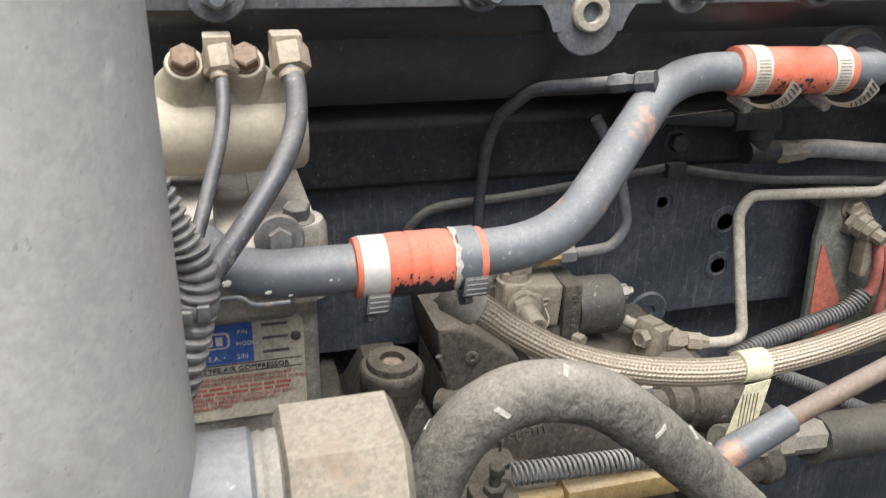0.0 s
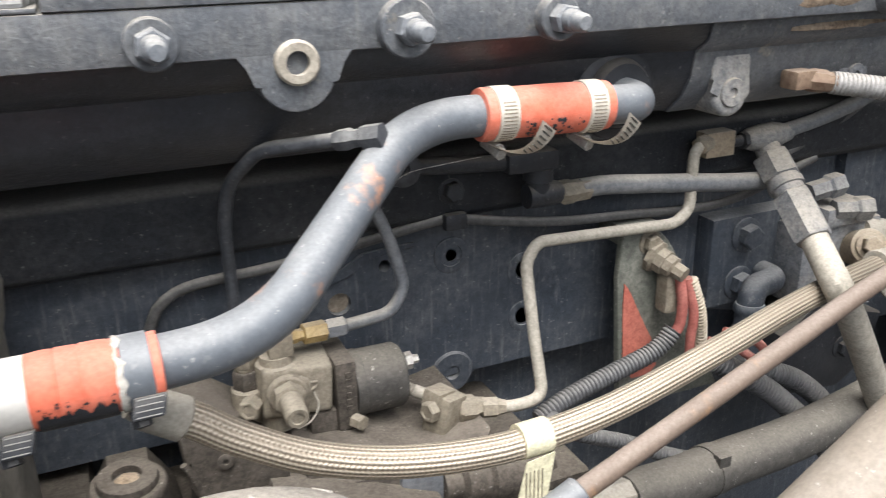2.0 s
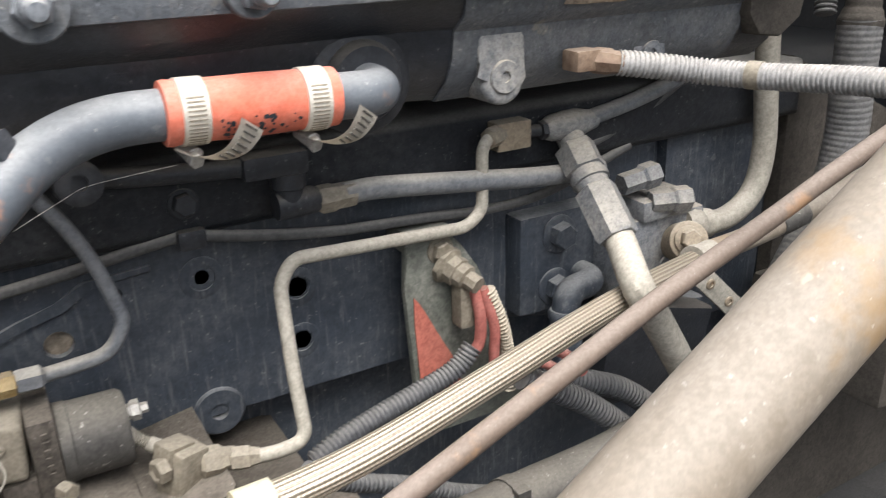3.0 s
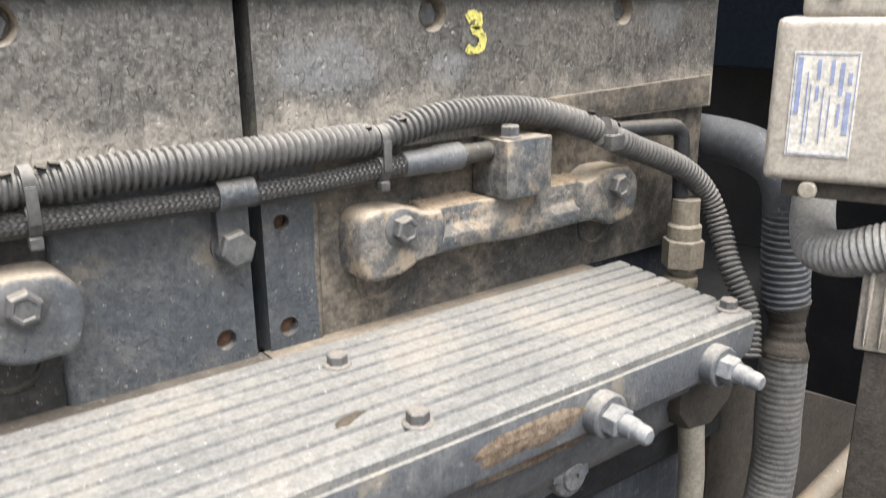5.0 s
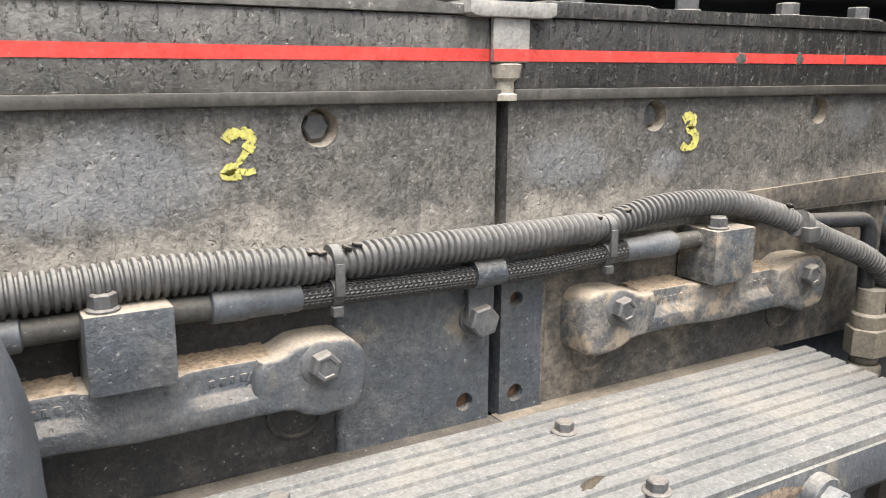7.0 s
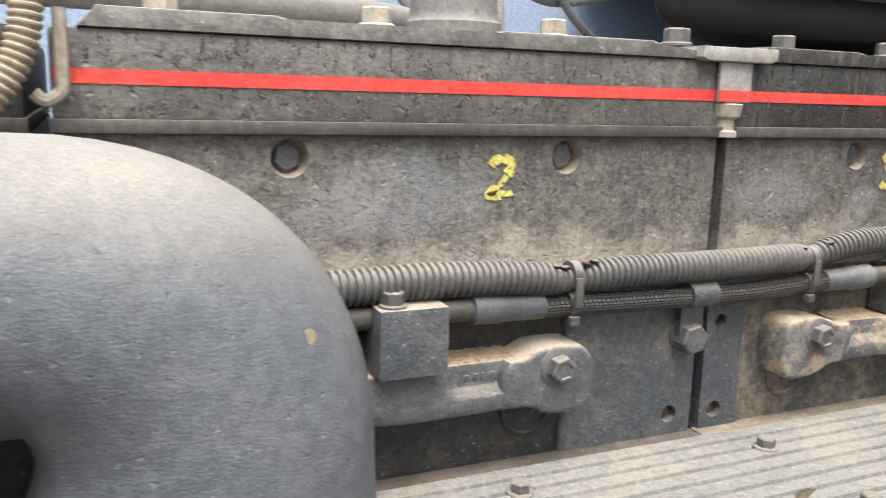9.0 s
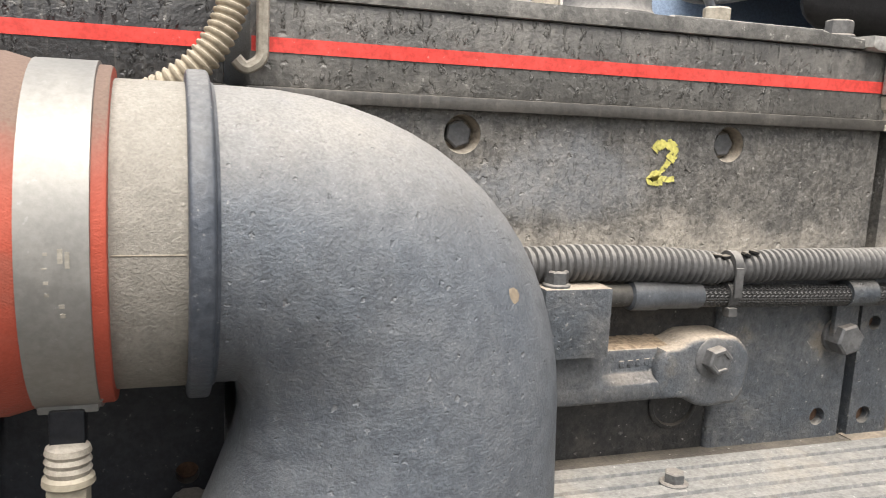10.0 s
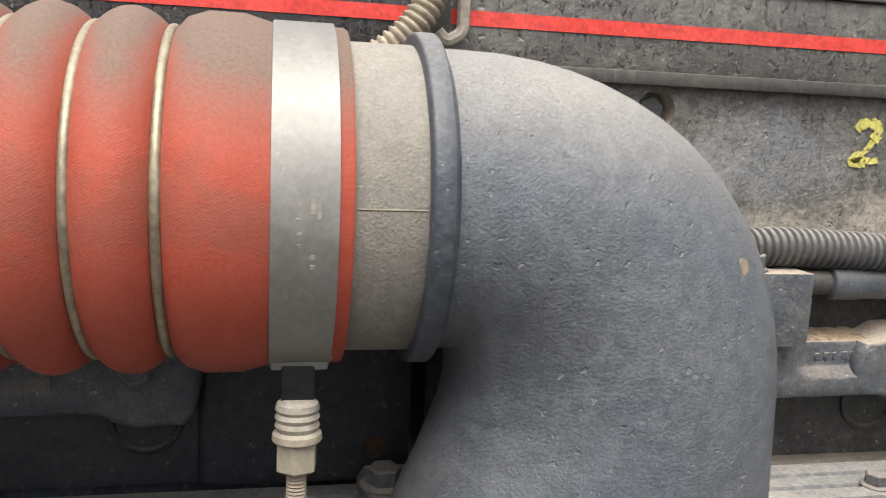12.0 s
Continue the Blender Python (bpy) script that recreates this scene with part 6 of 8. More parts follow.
tube(bm, [(0.0610, 0.400, 1.3220), (0.0622, 0.389, 1.3150), (0.0590, 0.370, 1.3030), (0.0505, 0.354, 1.2895), (0.0352, 0.338, 1.2725), (0.0180, 0.324, 1.2550), (0.007, 0.316, 1.243)], 0.0050, 0.004, 16)
al = thing("air_line", (0.0612, 0.3985, 1.321), "thick scuffed black nylon air line from a brass fitting", "air line", "air lines")
part("tube", bm, "airhose", al)
bm = B()
lathe(bm, (0.0612, 0.3985, 1.321), (0.05, -0.62, -0.78), [(0, 0.0060), (0.0030, 0.0060), (0.0036, 0.0051)], 20)
part("collar", bm, "brass", al, "brown brass collar")
floom = thing("front_loom", (0.0, 0.30, 1.18), "dusty grey corrugated looms clamped to a ribbed boot", "conduit")
bm = B()
loom(bm, [(-0.022, 0.300, 1.352), (-0.013, 0.300, 1.333), (-0.007, 0.300, 1.318), (-0.001, 0.300, 1.303), (0.005, 0.300, 1.287), (0.0105, 0.300, 1.2725)], 0.0068, 0.0040, 0.0019, 22)
part("upper_length", bm, "loomdust", floom)
bm = B()
loom(bm, [(-0.018, 0.309, 1.322), (-0.010, 0.309, 1.298), (-0.003, 0.307, 1.277), (0.0025, 0.305, 1.262), (0.0045, 0.303, 1.252)], 0.0048, 0.0036, 0.0014, 16)
part("thin_length", bm, "loomdust", floom, "thinner corrugated length beside it")
bm = B()
loom(bm, [(0.0098, 0.299, 1.2760), (0.0122, 0.299, 1.2660), (0.0112, 0.299, 1.2550), (0.0100, 0.299, 1.2500)], 0.0082, 0.0048, 0.0018, 22)
part("collar", bm, "rubbergrey", floom, "dark ribbed rubber collar")
bm = B()
loom(bm, [(0.0098, 0.300, 1.2490), (0.0080, 0.300, 1.2430), (0.0050, 0.300, 1.2320), (0.0010, 0.300, 1.2200), (-0.005, 0.301, 1.205)], 0.0086, 0.0058, 0.0020, 22)
part("boot", bm, "loomdust", floom, "wide pale ribbed boot")
bm = B()
lathe(bm, (0.0098, 0.300, 1.2490), (0.1, -0.05, 1), [(0, 0.0086), (0.001, 0.0092), (0.0052, 0.0092), (0.0062, 0.0086)], 24)
box(bm, 0.0105, 0.0155, 0.2895, 0.2945, 1.2485, 1.2555, 0.0010)
box(bm, 0.0040, 0.0090, 0.2890, 0.2925, 1.2475, 1.2540, 0.0010)
single("loom_clamp", bm, "rubbergrey", "grey plastic clamp on the loom joint", "clamp")

# near canister and its port
can = thing("grey_canister", (-0.042, 0.205, 0.72), "large worn grey metal canister close to the engine", "canister")
bm = B()
lathe(bm, (-0.0415, 0.206, 0.718), (0, 0, 1), [(0, 0.0515), (0.792, 0.0515), (0.832, 0.046), (0.852, 0.0)], 64)
part("shell", bm, "canister", can)
bm = B()
box(bm, -0.060, 0.0062, 0.246, 0.280, 0.80, 1.2905, 0.0075, 4)
part("support_post", bm, "postcream", can, "dusty rounded support behind the shell")
bm = B()
lathe(bm, (-0.005, 0.205, 1.2330), (1, 0, -0.02), [(0, 0.026), (0.010, 0.0225), (0.016, 0.021), (0.0285, 0.021), (0.030, 0.0195)], 40)
part("port", bm, "pipe", can, "blue-grey port")
bm = B()
lathe(bm, (0.0245, 0.205, 1.2327), (1, 0, -0.02), [(0, 0.0185), (0.0025, 0.0195), (0.004, 0.0185), (0.0055, 0.0195), (0.0075, 0.0195), (0.0085, 0.018)], 40)
part("seal_ring", bm, "neck", can)
bm = B()
lathe(bm, (0.0325, 0.2170, 1.2200), (1, 0, 0), [(0, 0.0265), (0.0025, 0.0300), (0.0375, 0.0300), (0.040, 0.0265), (0.040, 0)], 6, 0.0)
part("elbow_block", bm, "fittingtan", can, "hexagonal tan fitting with rounded corners")
bm = B()
for k in range(8):
    box(bm, 0.052 + 0.0023 * k, 0.0528 + 0.0023 * k, 0.1885, 0.2000, 1.224, 1.2285, 0)
part("stamped_marks", bm, "brass", can)

# arched cloth-braided hose
loop = thing("cloth_hose", (0.17, 0.297, 1.05), "grey cloth-covered hose with white flecks, arched and dusty", "hose")
loop_pts = [(0.094, 0.300, 1.08), (0.100, 0.300, 1.118), (0.1075, 0.299, 1.150), (0.1190, 0.298, 1.1735), (0.1370, 0.297, 1.1885), (0.1600, 0.2965, 1.1915), (0.1880, 0.2970, 1.1825), (0.2160, 0.299, 1.1600), (0.2450, 0.302, 1.1320), (0.2760, 0.305, 1.1010), (0.31, 0.308, 1.065)]
bm = B()
tube(bm, loop_pts, lambda s, f: 0.0146 + 0.0004 * noise.noise(Vector((s * 160, 0, 0))), 0.004, 28)
part("hose", bm, "clothhose", loop)
line, _ = smooth_path(loop_pts, 0.002)
for k in range(9):
    i = 18 + k * 14
    if i + 3 >= len(line):
        break
    t = (line[i + 1] - line[i]).normalized()
    side = Vector((0, -1, 0))
    side = (side - t * side.dot(t)).normalized()
    upv = side.cross(t).normalized()
    if upv.z < 0:
        upv = -upv
    ang = radians(20 + 50 * (k % 3))
    n1 = (side * math.cos(ang) + upv * math.sin(ang)).normalized()
    w = t.cross(n1).normalized()
    c = line[i] + n1 * 0.0150
    bm = B()
    d = (t * 0.5 + w * 0.8).normalized() if k % 2 else (w * 0.9 - t * 0.3).normalized()
    e = d.cross(n1).normalized()
    q = [c + d * 0.0036 + e * 0.0009, c + d * 0.0042 - e * 0.0012, c - d * 0.0030 - e * 0.0016, c - d * 0.0040 + e * 0.0010]
    top = [bm.verts.new(p) for p in q]
    low = [bm.verts.new(p - n1 * 0.0012) for p in q]
    bm.faces.new(top)
    bm.faces.new(low[::-1])
    for a in range(4):
        bm.faces.new((top[a], low[a], low[(a + 1) % 4], top[(a + 1) % 4]))
    bmesh.ops.recalc_face_normals(bm, faces=bm.faces)
    part("white_fleck", bm, "fleckwhite", loop, "dull white woven fleck")
# throttle return spring and gold link
bm = B()
coil = [(0.172 + 0.118 * k / 560, 0.362 + 0.0062 * math.cos(math.tau * k / 16), 1.0915 - 0.006 * k / 560 + 0.0062 * math.sin(math.tau * k / 16)) for k in range(561)]
tube(bm, [(0.160, 0.362, 1.098), (0.166, 0.360, 1.1005)] + coil, 0.0010, smooth=False, seg=6)
single("return_spring", bm, "line", "dusty coil return spring over the pump", "spring")
bm = B()
box(bm, 0.205, 0.300, 0.352, 0.372, 1.064, 1.079, 0.003)
rod(bm, (0.205, 0.362, 1.071), (0.17, 0.362, 1.072), 0.005)
single("gold_lever", bm, "gold", "gold anodised lever below the spring", "lever")
bm = B()
hexhead(bm, (0.162, 0.362, 1.080), (0, -0.1, 1), 0.012, 0.007, 0.009, 0.2)
rod(bm, (0.162, 0.362, 1.086), (0.1625, 0.361, 1.0995), 0.0036)
hexhead(bm, (0.1625, 0.361, 1.0955), (0, -0.1, 1), 0.0085, 0.0055, 0.0, 0.6)
box(bm, 0.148, 0.176, 0.352, 0.374, 1.070, 1.081, 0.004)
single("spring_anchor", bm, "housing", "dusty nut and stud that hold the spring", "nut")

# ---- crossover pipe with red sleeves ----
cross = thing("crossover_pipe", (0.23, 0.4, 1.22), "blue-grey painted bent steel coolant pipe with rust spots", "pipe")
bm = B()
mid0, mid1, mid2 = (0.11, 0.3556, 1.2354), (0.2415, 0.4015, 1.2710), (0.37, 0.4425, 1.3037)
run = fillet([(0.010, 0.394, 1.2395), (0.0300, 0.3556, 1.2360), mid0], 0.020, 8) + fillet([mid0, (0.1900, 0.3605, 1.2370), mid1], 0.040, 14)[1:]
run += fillet([mid1, (0.2930, 0.4425, 1.3050), mid2], 0.034, 14)[1:] + fillet([mid2, (0.4475, 0.4425, 1.3010), (0.4475, 0.474, 1.3020)], 0.016, 8)[1:]
tube(bm, run, 0.0118, smooth=False, seg=28)
part("pipe", bm, "pipe", cross)
bm = B()
lathe(bm, (0.4475, 0.478, 1.3025), (0, -1, 0), [(-0.01, 0.030), (0.006, 0.030), (0.008, 0.028), (0.009, 0.0225), (0.013, 0.0215), (0.016, 0.0195), (0.016, 0.0125)], 36)
part("inlet_boss", bm, "engine", cross, "dark round boss where the pipe enters")
bm = B()
tube(bm, [(0.018, 0.3470, 1.2300), (0.028, 0.3448, 1.2312), (0.034, 0.3443, 1.2270), (0.05, 0.3440, 1.2268)], 0.0011, 0.003, 8)
part("weld_bead", bm, "pipe", cross)
for x, a, r in ((0.0225, 0.30, 0.0022), (0.0405, -0.25, 0.0016), (0.0560, 0.42, 0.0009), (0.0690, 0.05, 0.0008), (0.0505, -0.55, 0.0012)):
    n1 = Vector((0, -math.cos(a), math.sin(a)))
    part("paint_chip", crust((x, 0.3556 - 0.0117 * math.cos(a), 1.2353 + 0.0117 * math.sin(a)), (1, 0, 0.1), n1.cross(Vector((1, 0, 0.1))), r, r * 0.7, 0.0003, int(x * 9000)), "white", cross, "bare pale chip in the paint")


def worm_clamp(x, y, z, r, axis, width, tail, material="steel", slots=0):
    c = thing("worm_clamp", (x, y, z - r), "perforated stainless worm-drive clamp on the red sleeve" if slots else "stainless worm-drive clamp on the red sleeve", "hose clamp", "worm clamps")
    a, u, w = frame_of(axis)
    p = Vector((x, y, z))
    bm = B()
    lathe(bm, p - a * width / 2, a, [(0, r), (0.0003, r + 0.0009), (width - 0.0003, r + 0.0009), (width, r)], 64)
    part("band", bm, material, c)
    if slots:
        for k in range(slots):
            bm = B()
            ang = -2.2 + 2.9 * k / slots
            d = Vector((0, -1, 0)) * math.cos(ang) + Vector((0, 0, 1)) * math.sin(ang)
            d = (d - a * d.dot(a)).normalized()
            m = Matrix.Translation(p + d * (r + 0.00085)) @ Matrix((a, d.cross(a), d)).transposed().to_4x4()
            box(bm, -width * 0.33, width * 0.33, -0.0004, 0.0004, -0.0002, 0.0003, 0, m=m)
            part("slot", bm, "pump", c)
    bm = B()
    lathe(bm, p + Vector((0.002, 0.004, -r - 0.0045)) - a * 0.004, Vector((0.2, -1, -0.3)), [(-0.006, 0.0042), (0.006, 0.0042), (0.0065, 0.0036)], 20)
    hexhead(bm, p + Vector((0.0022, -0.002, -r - 0.0064)) - a * 0.004, Vector((0.2, -1, -0.3)), 0.0068, 0.0048, 0.0, 0.2)
    part("screw", bm, "zinc", c)
    if tail:
        bm = B()
        prev = None

        def across(f):
            return Vector((-0.25, -0.95, 0.15)).lerp(Vector((-0.78, -0.1, 0.62)), f).normalized()
        strip = [(-0.010, -0.006, -r + 0.000), (-0.002, -0.011, -r - 0.0040), (0.007, -0.0150, -r - 0.0048), (0.0150, -0.0165, -r - 0.0020), (0.0210, -0.0165, -r + 0.0040), (0.0235, -0.0165, -r + 0.0085)]
        ln, _ = smooth_path([p + Vector(s) for s in strip], 0.0016)
        for i, q in enumerate(ln):
            wv = across(i / (len(ln) - 1)) * width * 0.5
            va, vb = bm.verts.new(q + wv), bm.verts.new(q - wv)
            if prev:
                bm.faces.new((prev[0], prev[1], vb, va))
            prev = (va, vb)
        bmesh.ops.solidify(bm, geom=list(bm.faces), thickness=0.0007)
        tl = part("band_tail", bm, "bandtan", c, "loose curled end of the band")
        bm = B()
        for i in range(len(ln) // 2, len(ln) - 1, 2):
            q, t = ln[i], (ln[i + 1] - ln[i - 1]).normalized()
            b2 = across(i / (len(ln) - 1))
            n2 = t.cross(b2).normalized()
            m = Matrix.Translation(q) @ Matrix((b2, t, n2)).transposed().to_4x4()
            box(bm, -width * 0.26, width * 0.26, -0.0004, 0.0004, -0.0008, 0.0008, 0, m=m)
        tagged(part("tail_slots", bm, "solenoid", tl), kind="stuff")
    return c


sl = thing("rubber_sleeve", (0.11, 0.3555, 1.22), "orange-red silicone sleeve with flaking dark paint below", "hose sleeve", "red sleeves")
bm = B()
lathe(bm, (0.0775, 0.3555, 1.2355), (1, 0.012, 0.0), [(0.0036, 0.0118), (0.0040, 0.0145), (0.0052, 0.0149), (0.006, 0.0146), (0.018, 0.0143), (0.0195, 0.0153), (0.025, 0.0157), (0.0285, 0.0156), (0.0292, 0.0151), (0.0300, 0.0157), (0.0375, 0.0155), (0.0382, 0.0150), (0.0390, 0.0156), (0.0465, 0.0155), (0.052, 0.0147), (0.064, 0.0146), (0.0665, 0.0149), (0.068, 0.0146), (0.0685, 0.0118)], 56)
part("sleeve", bm, "sleeve", sl)
bm = B()
rows = []
for i in range(61):
    xx = 0.0985 + 0.0290 * i / 60
    p = Vector((xx * 260, 0, 0))
    edge = radians(-15 + 14 * noise.noise(p) + 10 * noise.noise(p * 3.1) + 6 * noise.noise(p * 7.7))
    rows.append([bm.verts.new((xx, 0.3557 - 0.0160 * math.cos(g), 1.2355 + 0.0160 * math.sin(g))) for g in [edge + (-1.9 - edge) * k / 8 for k in range(9)]])
for ra, rb in zip(rows, rows[1:]):
    for k in range(8):
        bm.faces.new((ra[k], ra[k + 1], rb[k + 1], rb[k]))
bmesh.ops.recalc_face_normals(bm, faces=bm.faces)
part("paint_edge", bm, "engine", sl, "ragged dark paint left under the sleeve")
bm = B()
for k in range(14):
    ang = radians(random.uniform(-14, 6))
    xx = random.uniform(0.099, 0.127)
    ln = random.uniform(0.0003, 0.0008)
    d = Vector((0, -math.cos(ang), math.sin(ang)))
    m = Matrix.Translation(Vector((xx, 0.3557, 1.2355)) + d * 0.0160) @ Matrix((Vector((1, 0, 0)), d.cross(Vector((1, 0, 0))), d)).transposed().to_4x4()
    bm.faces.new([bm.verts.new(m @ Vector((ln * (0.7 + 0.5 * random.random()) * math.cos(math.tau * j / 7), ln * (0.7 + 0.5 * random.random()) * math.sin(math.tau * j / 7), 0.0001))) for j in range(7)])
tagged(part("paint_residue", bm, "engine", sl, "dark paint flecks on the sleeve"), kind="stuff")
bm = B()
lathe(bm, (0.0835, 0.3556, 1.2355), (1, 0.012, 0.0), [(0, 0.0143), (0.0004, 0.0153), (0.0128, 0.0153), (0.0132, 0.0143)], 64)
part("steel_band", bm, "silverband", sl, "bare bright band of the clamp")
bm = B()
lathe(bm, (0.1305, 0.3562, 1.2355), (1, 0.012, 0.0), [(0, 0.0146), (0.0004, 0.0156), (0.0112, 0.0156), (0.0116, 0.0146)], 64)
part("painted_band", bm, "pipe", sl, "band painted grey with the engine")
bm = B()
prev = None
for k in range(73):
    ang = math.tau * k / 72
    e0, e1 = 0.1285 + 0.0010 * noise.noise(Vector((math.cos(ang) * 6, math.sin(ang) * 6, 2))), 0.1310 + 0.0022 * noise.noise(Vector((math.cos(ang) * 3, math.sin(ang) * 3, 5))) + 0.0012 * noise.noise(Vector((math.cos(ang) * 14, math.sin(ang) * 14, 1)))
    pair = [bm.verts.new((e, 0.3562 - (0.0159 if e < 0.1305 else 0.0160) * math.cos(ang), 1.2355 + (0.0159 if e < 0.1305 else 0.0160) * math.sin(ang))) for e in (e0, 0.1300, e1)]
    if prev:
        bm.faces.new((prev[0], prev[1], pair[1], pair[0]))
        bm.faces.new((prev[1], prev[2], pair[2], pair[1]))
    prev = pair
part("torn_edge", bm, "fleckwhite", sl, "torn white edge of the sleeve")
for x, z, w in ((0.0905, 1.2225, 0.0065), (0.1385, 1.2265, 0.0072)):
    m = pose(x, 0.3405, z, -22, 0, 0) @ Matrix(((1, 0, 0.22, 0), (0, 1, 0, 0), (0, 0, 1, 0), (0, 0, 0, 1)))
    bm = B()
    box(bm, -w * 0.9, w * 0.9, -0.002, 0.005, -0.0046, 0.0046, 0.0012, m=m)
    screw = part("clamp_screw", bm, "engine", sl, "black worm screw housing")
    bm = B()
    for k in range(4):
        box(bm, -w * 0.70, w * 0.70, -0.0024, -0.0019, -0.0036 + 0.0023 * k, -0.0032 + 0.0023 * k, 0, m=m)
    part("worm_threads", bm, "steel", screw, "bright worm threads")
    bm = B()
    lathe(bm, (x - 0.004, 0.347, z - 0.004), (0.1, -0.6, -1), [(0, 0.0040), (0.007, 0.0040), (0.0075, 0.003), (0.0075, 0)], 6)
    part("hex_screw", bm, "engine", screw)
sr = thing("rubber_sleeve", (0.378, 0.4425, 1.288), "orange-red silicone sleeve between two bright clamps", "hose sleeve", "red sleeves")
bm = B()
lathe(bm, (0.3345, 0.4425, 1.3046), (1, -0.003, -0.025), [(0, 0.0118), (0.0005, 0.0148), (0.003, 0.0153), (0.006, 0.0148), (0.020, 0.0146), (0.045, 0.0149), (0.066, 0.0146), (0.082, 0.0147), (0.0835, 0.0145), (0.084, 0.0118)], 56)
part("sleeve", bm, "sleeve", sr)
bm = B()
for k in range(70):
    ang = radians(random.uniform(-70, 0) - 8)
    cx = min(0.397, max(0.357, random.gauss(0.374, 0.009)))
    ln = random.uniform(0.0004, 0.0015)
    m = Matrix.Translation((cx, 0.4425 - 0.0152 * math.cos(ang), 1.3044 - (cx - 0.3345) * 0.025 + 0.0152 * math.sin(ang))) @ Matrix((Vector((1, 0, 0)), Vector((0, math.sin(ang), math.cos(ang))), Vector((0, -math.cos(ang), math.sin(ang))))).transposed().to_4x4()
    bm.faces.new([bm.verts.new(m @ Vector((ln * (0.7 + 0.5 * random.random()) * math.cos(math.tau * j / 7), ln * (0.7 + 0.5 * random.random()) * math.sin(math.tau * j / 7), 0.0003))) for j in range(7)])
tagged(part("paint_residue", bm, "engine", sr, "dark paint left on the sleeve"), kind="stuff")
worm_clamp(0.3475, 0.4425, 1.3043, 0.0147, (1, -0.003, -0.025), 0.0125, True, "bandtan", 22)
worm_clamp(0.4060, 0.4423, 1.3028, 0.0147, (1, -0.003, -0.025), 0.0125, True, "bandtan", 22)

# spider thread from the clamp to the plug
bm = B()
tube(bm, [(0.340, 0.448, 1.2790), (0.320, 0.452, 1.2765), (0.300, 0.456, 1.2735), (0.290, 0.458, 1.2690), (0.267, 0.462, 1.2570)], lambda s, f: 0.00012 + 0.00016 * abs(noise.noise(Vector((s * 300, 0, 3)))), 0.002, 5)
single("spider_thread", bm, "white", "thin dusty spider thread under the pipe", "cobweb")
# ---- lines on the block ----
bm = B()
tube(bm, fillet([(0.262, 0.4290, 1.3035), (0.2170, 0.4720, 1.2925), (0.2030, 0.5000, 1.2680), (0.2000, 0.512, 1.2420), (0.202, 0.527, 1.203), (0.203, 0.530, 1.15)], 0.012), 0.0040, smooth=False, seg=14)
single("steel_line", bm, "linedark", "dark bent steel line rising behind the pipe", "line", "steel lines")
bm = B()
lathe(bm, (0.2500, 0.4390, 1.3005), (0.7, -0.68, 0.17), [(0, 0.0045), (0.002, 0.0058), (0.009, 0.0062), (0.011, 0.0050), (0.016, 0.0050), (0.017, 0.0066), (0.028, 0.0066)], 6)
single("line_fitting", bm, "linedark", "dark union nut on the steel line", "fitting")
bm = B()
tube(bm, fillet([(0.278, 0.507, 1.262), (0.2925, 0.507, 1.238), (0.3020, 0.507, 1.216), (0.3115, 0.507, 1.180), (0.3000, 0.505, 1.1640), (0.255, 0.498, 1.1640)], 0.013), 0.0042, smooth=False, seg=14)
single("steel_line", bm, "line", "grey bent steel line from the fuel shut-off", "line", "steel lines")
bm = B()
tube(bm, [(0.150, 0.545, 1.165), (0.158, 0.543, 1.182), (0.178, 0.542, 1.1925), (0.228, 0.540, 1.1965), (0.290, 0.538, 1.2035), (0.344, 0.531, 1.2135), (0.360, 0.529, 1.2135), (0.400, 0.527, 1.2060), (0.450, 0.527, 1.1985), (0.510, 0.527, 1.1945), (0.562, 0.527, 1.1905), (0.62, 0.53, 1.1925), (0.70, 0.532, 1.215)], 0.0037, 0.008, 12)
single("black_cable", bm, "rubber", "dusty black cable along the block", "cable")
pc = thing("cable_clip", (0.357, 0.528, 1.205), "dark P-clip and bolt holding the cable", "clip")
bm = B()
box(bm, 0.349, 0.366, 0.5215, 0.5300, 1.207, 1.2195, 0.003)
part("strap", bm, "engine", pc)
bm = B()
hexhead(bm, (0.356, 0.5285, 1.2345), (0, -1, 0.1), 0.0125, 0.0085, 0.0095, 0.2)
part("bolt", bm, "engine", pc)
bm = B()
tube(bm, fillet([(0.574, 0.520, 1.2460), (0.5500, 0.511, 1.2450), (0.5480, 0.508, 1.1985), (0.5340, 0.506, 1.1895), (0.4080, 0.499, 1.1980), (0.3980, 0.497, 1.1850), (0.3935, 0.476, 1.1400), (0.3930, 0.461, 1.0990), (0.372, 0.460, 1.0975), (0.350, 0.467, 1.0985)], 0.0115), 0.0043, smooth=False, seg=14)
tl = thing("steel_line", (0.47, 0.5, 1.195), "dusty tan bent steel line across the block", "line", "steel lines")
part("tube", bm, "linetan", tl)
for p, d in (((0.352, 0.4662, 1.0984), (1, -0.3, -0.04)), ((0.560, 0.5145, 1.2456), (1, 0.4, 0.04))):
    bm = B()
    lathe(bm, p, d, [(-0.004, 0.0055), (-0.003, 0.0072), (0.007, 0.0072), (0.008, 0.0060), (0.013, 0.0050)], 6, 0.3)
    part("flare_nut", bm, "fittingtan", tl, "tan flare nut")
cube = thing("line_block", (0.584, 0.525, 1.228), "brown square fitting where the lines meet", "fitting")
bm = B()
box(bm, 0.566, 0.594, 0.515, 0.545, 1.2335, 1.2535, 0.002, m=None)
part("block", bm, "brass", cube)
bm = B()
rod(bm, (0.594, 0.522, 1.243), (0.612, 0.520, 1.2430), 0.0045)
hexhead(bm, (0.604, 0.520, 1.243), (1, 0, 0), 0.012, 0.008, 0.0, 0.2)
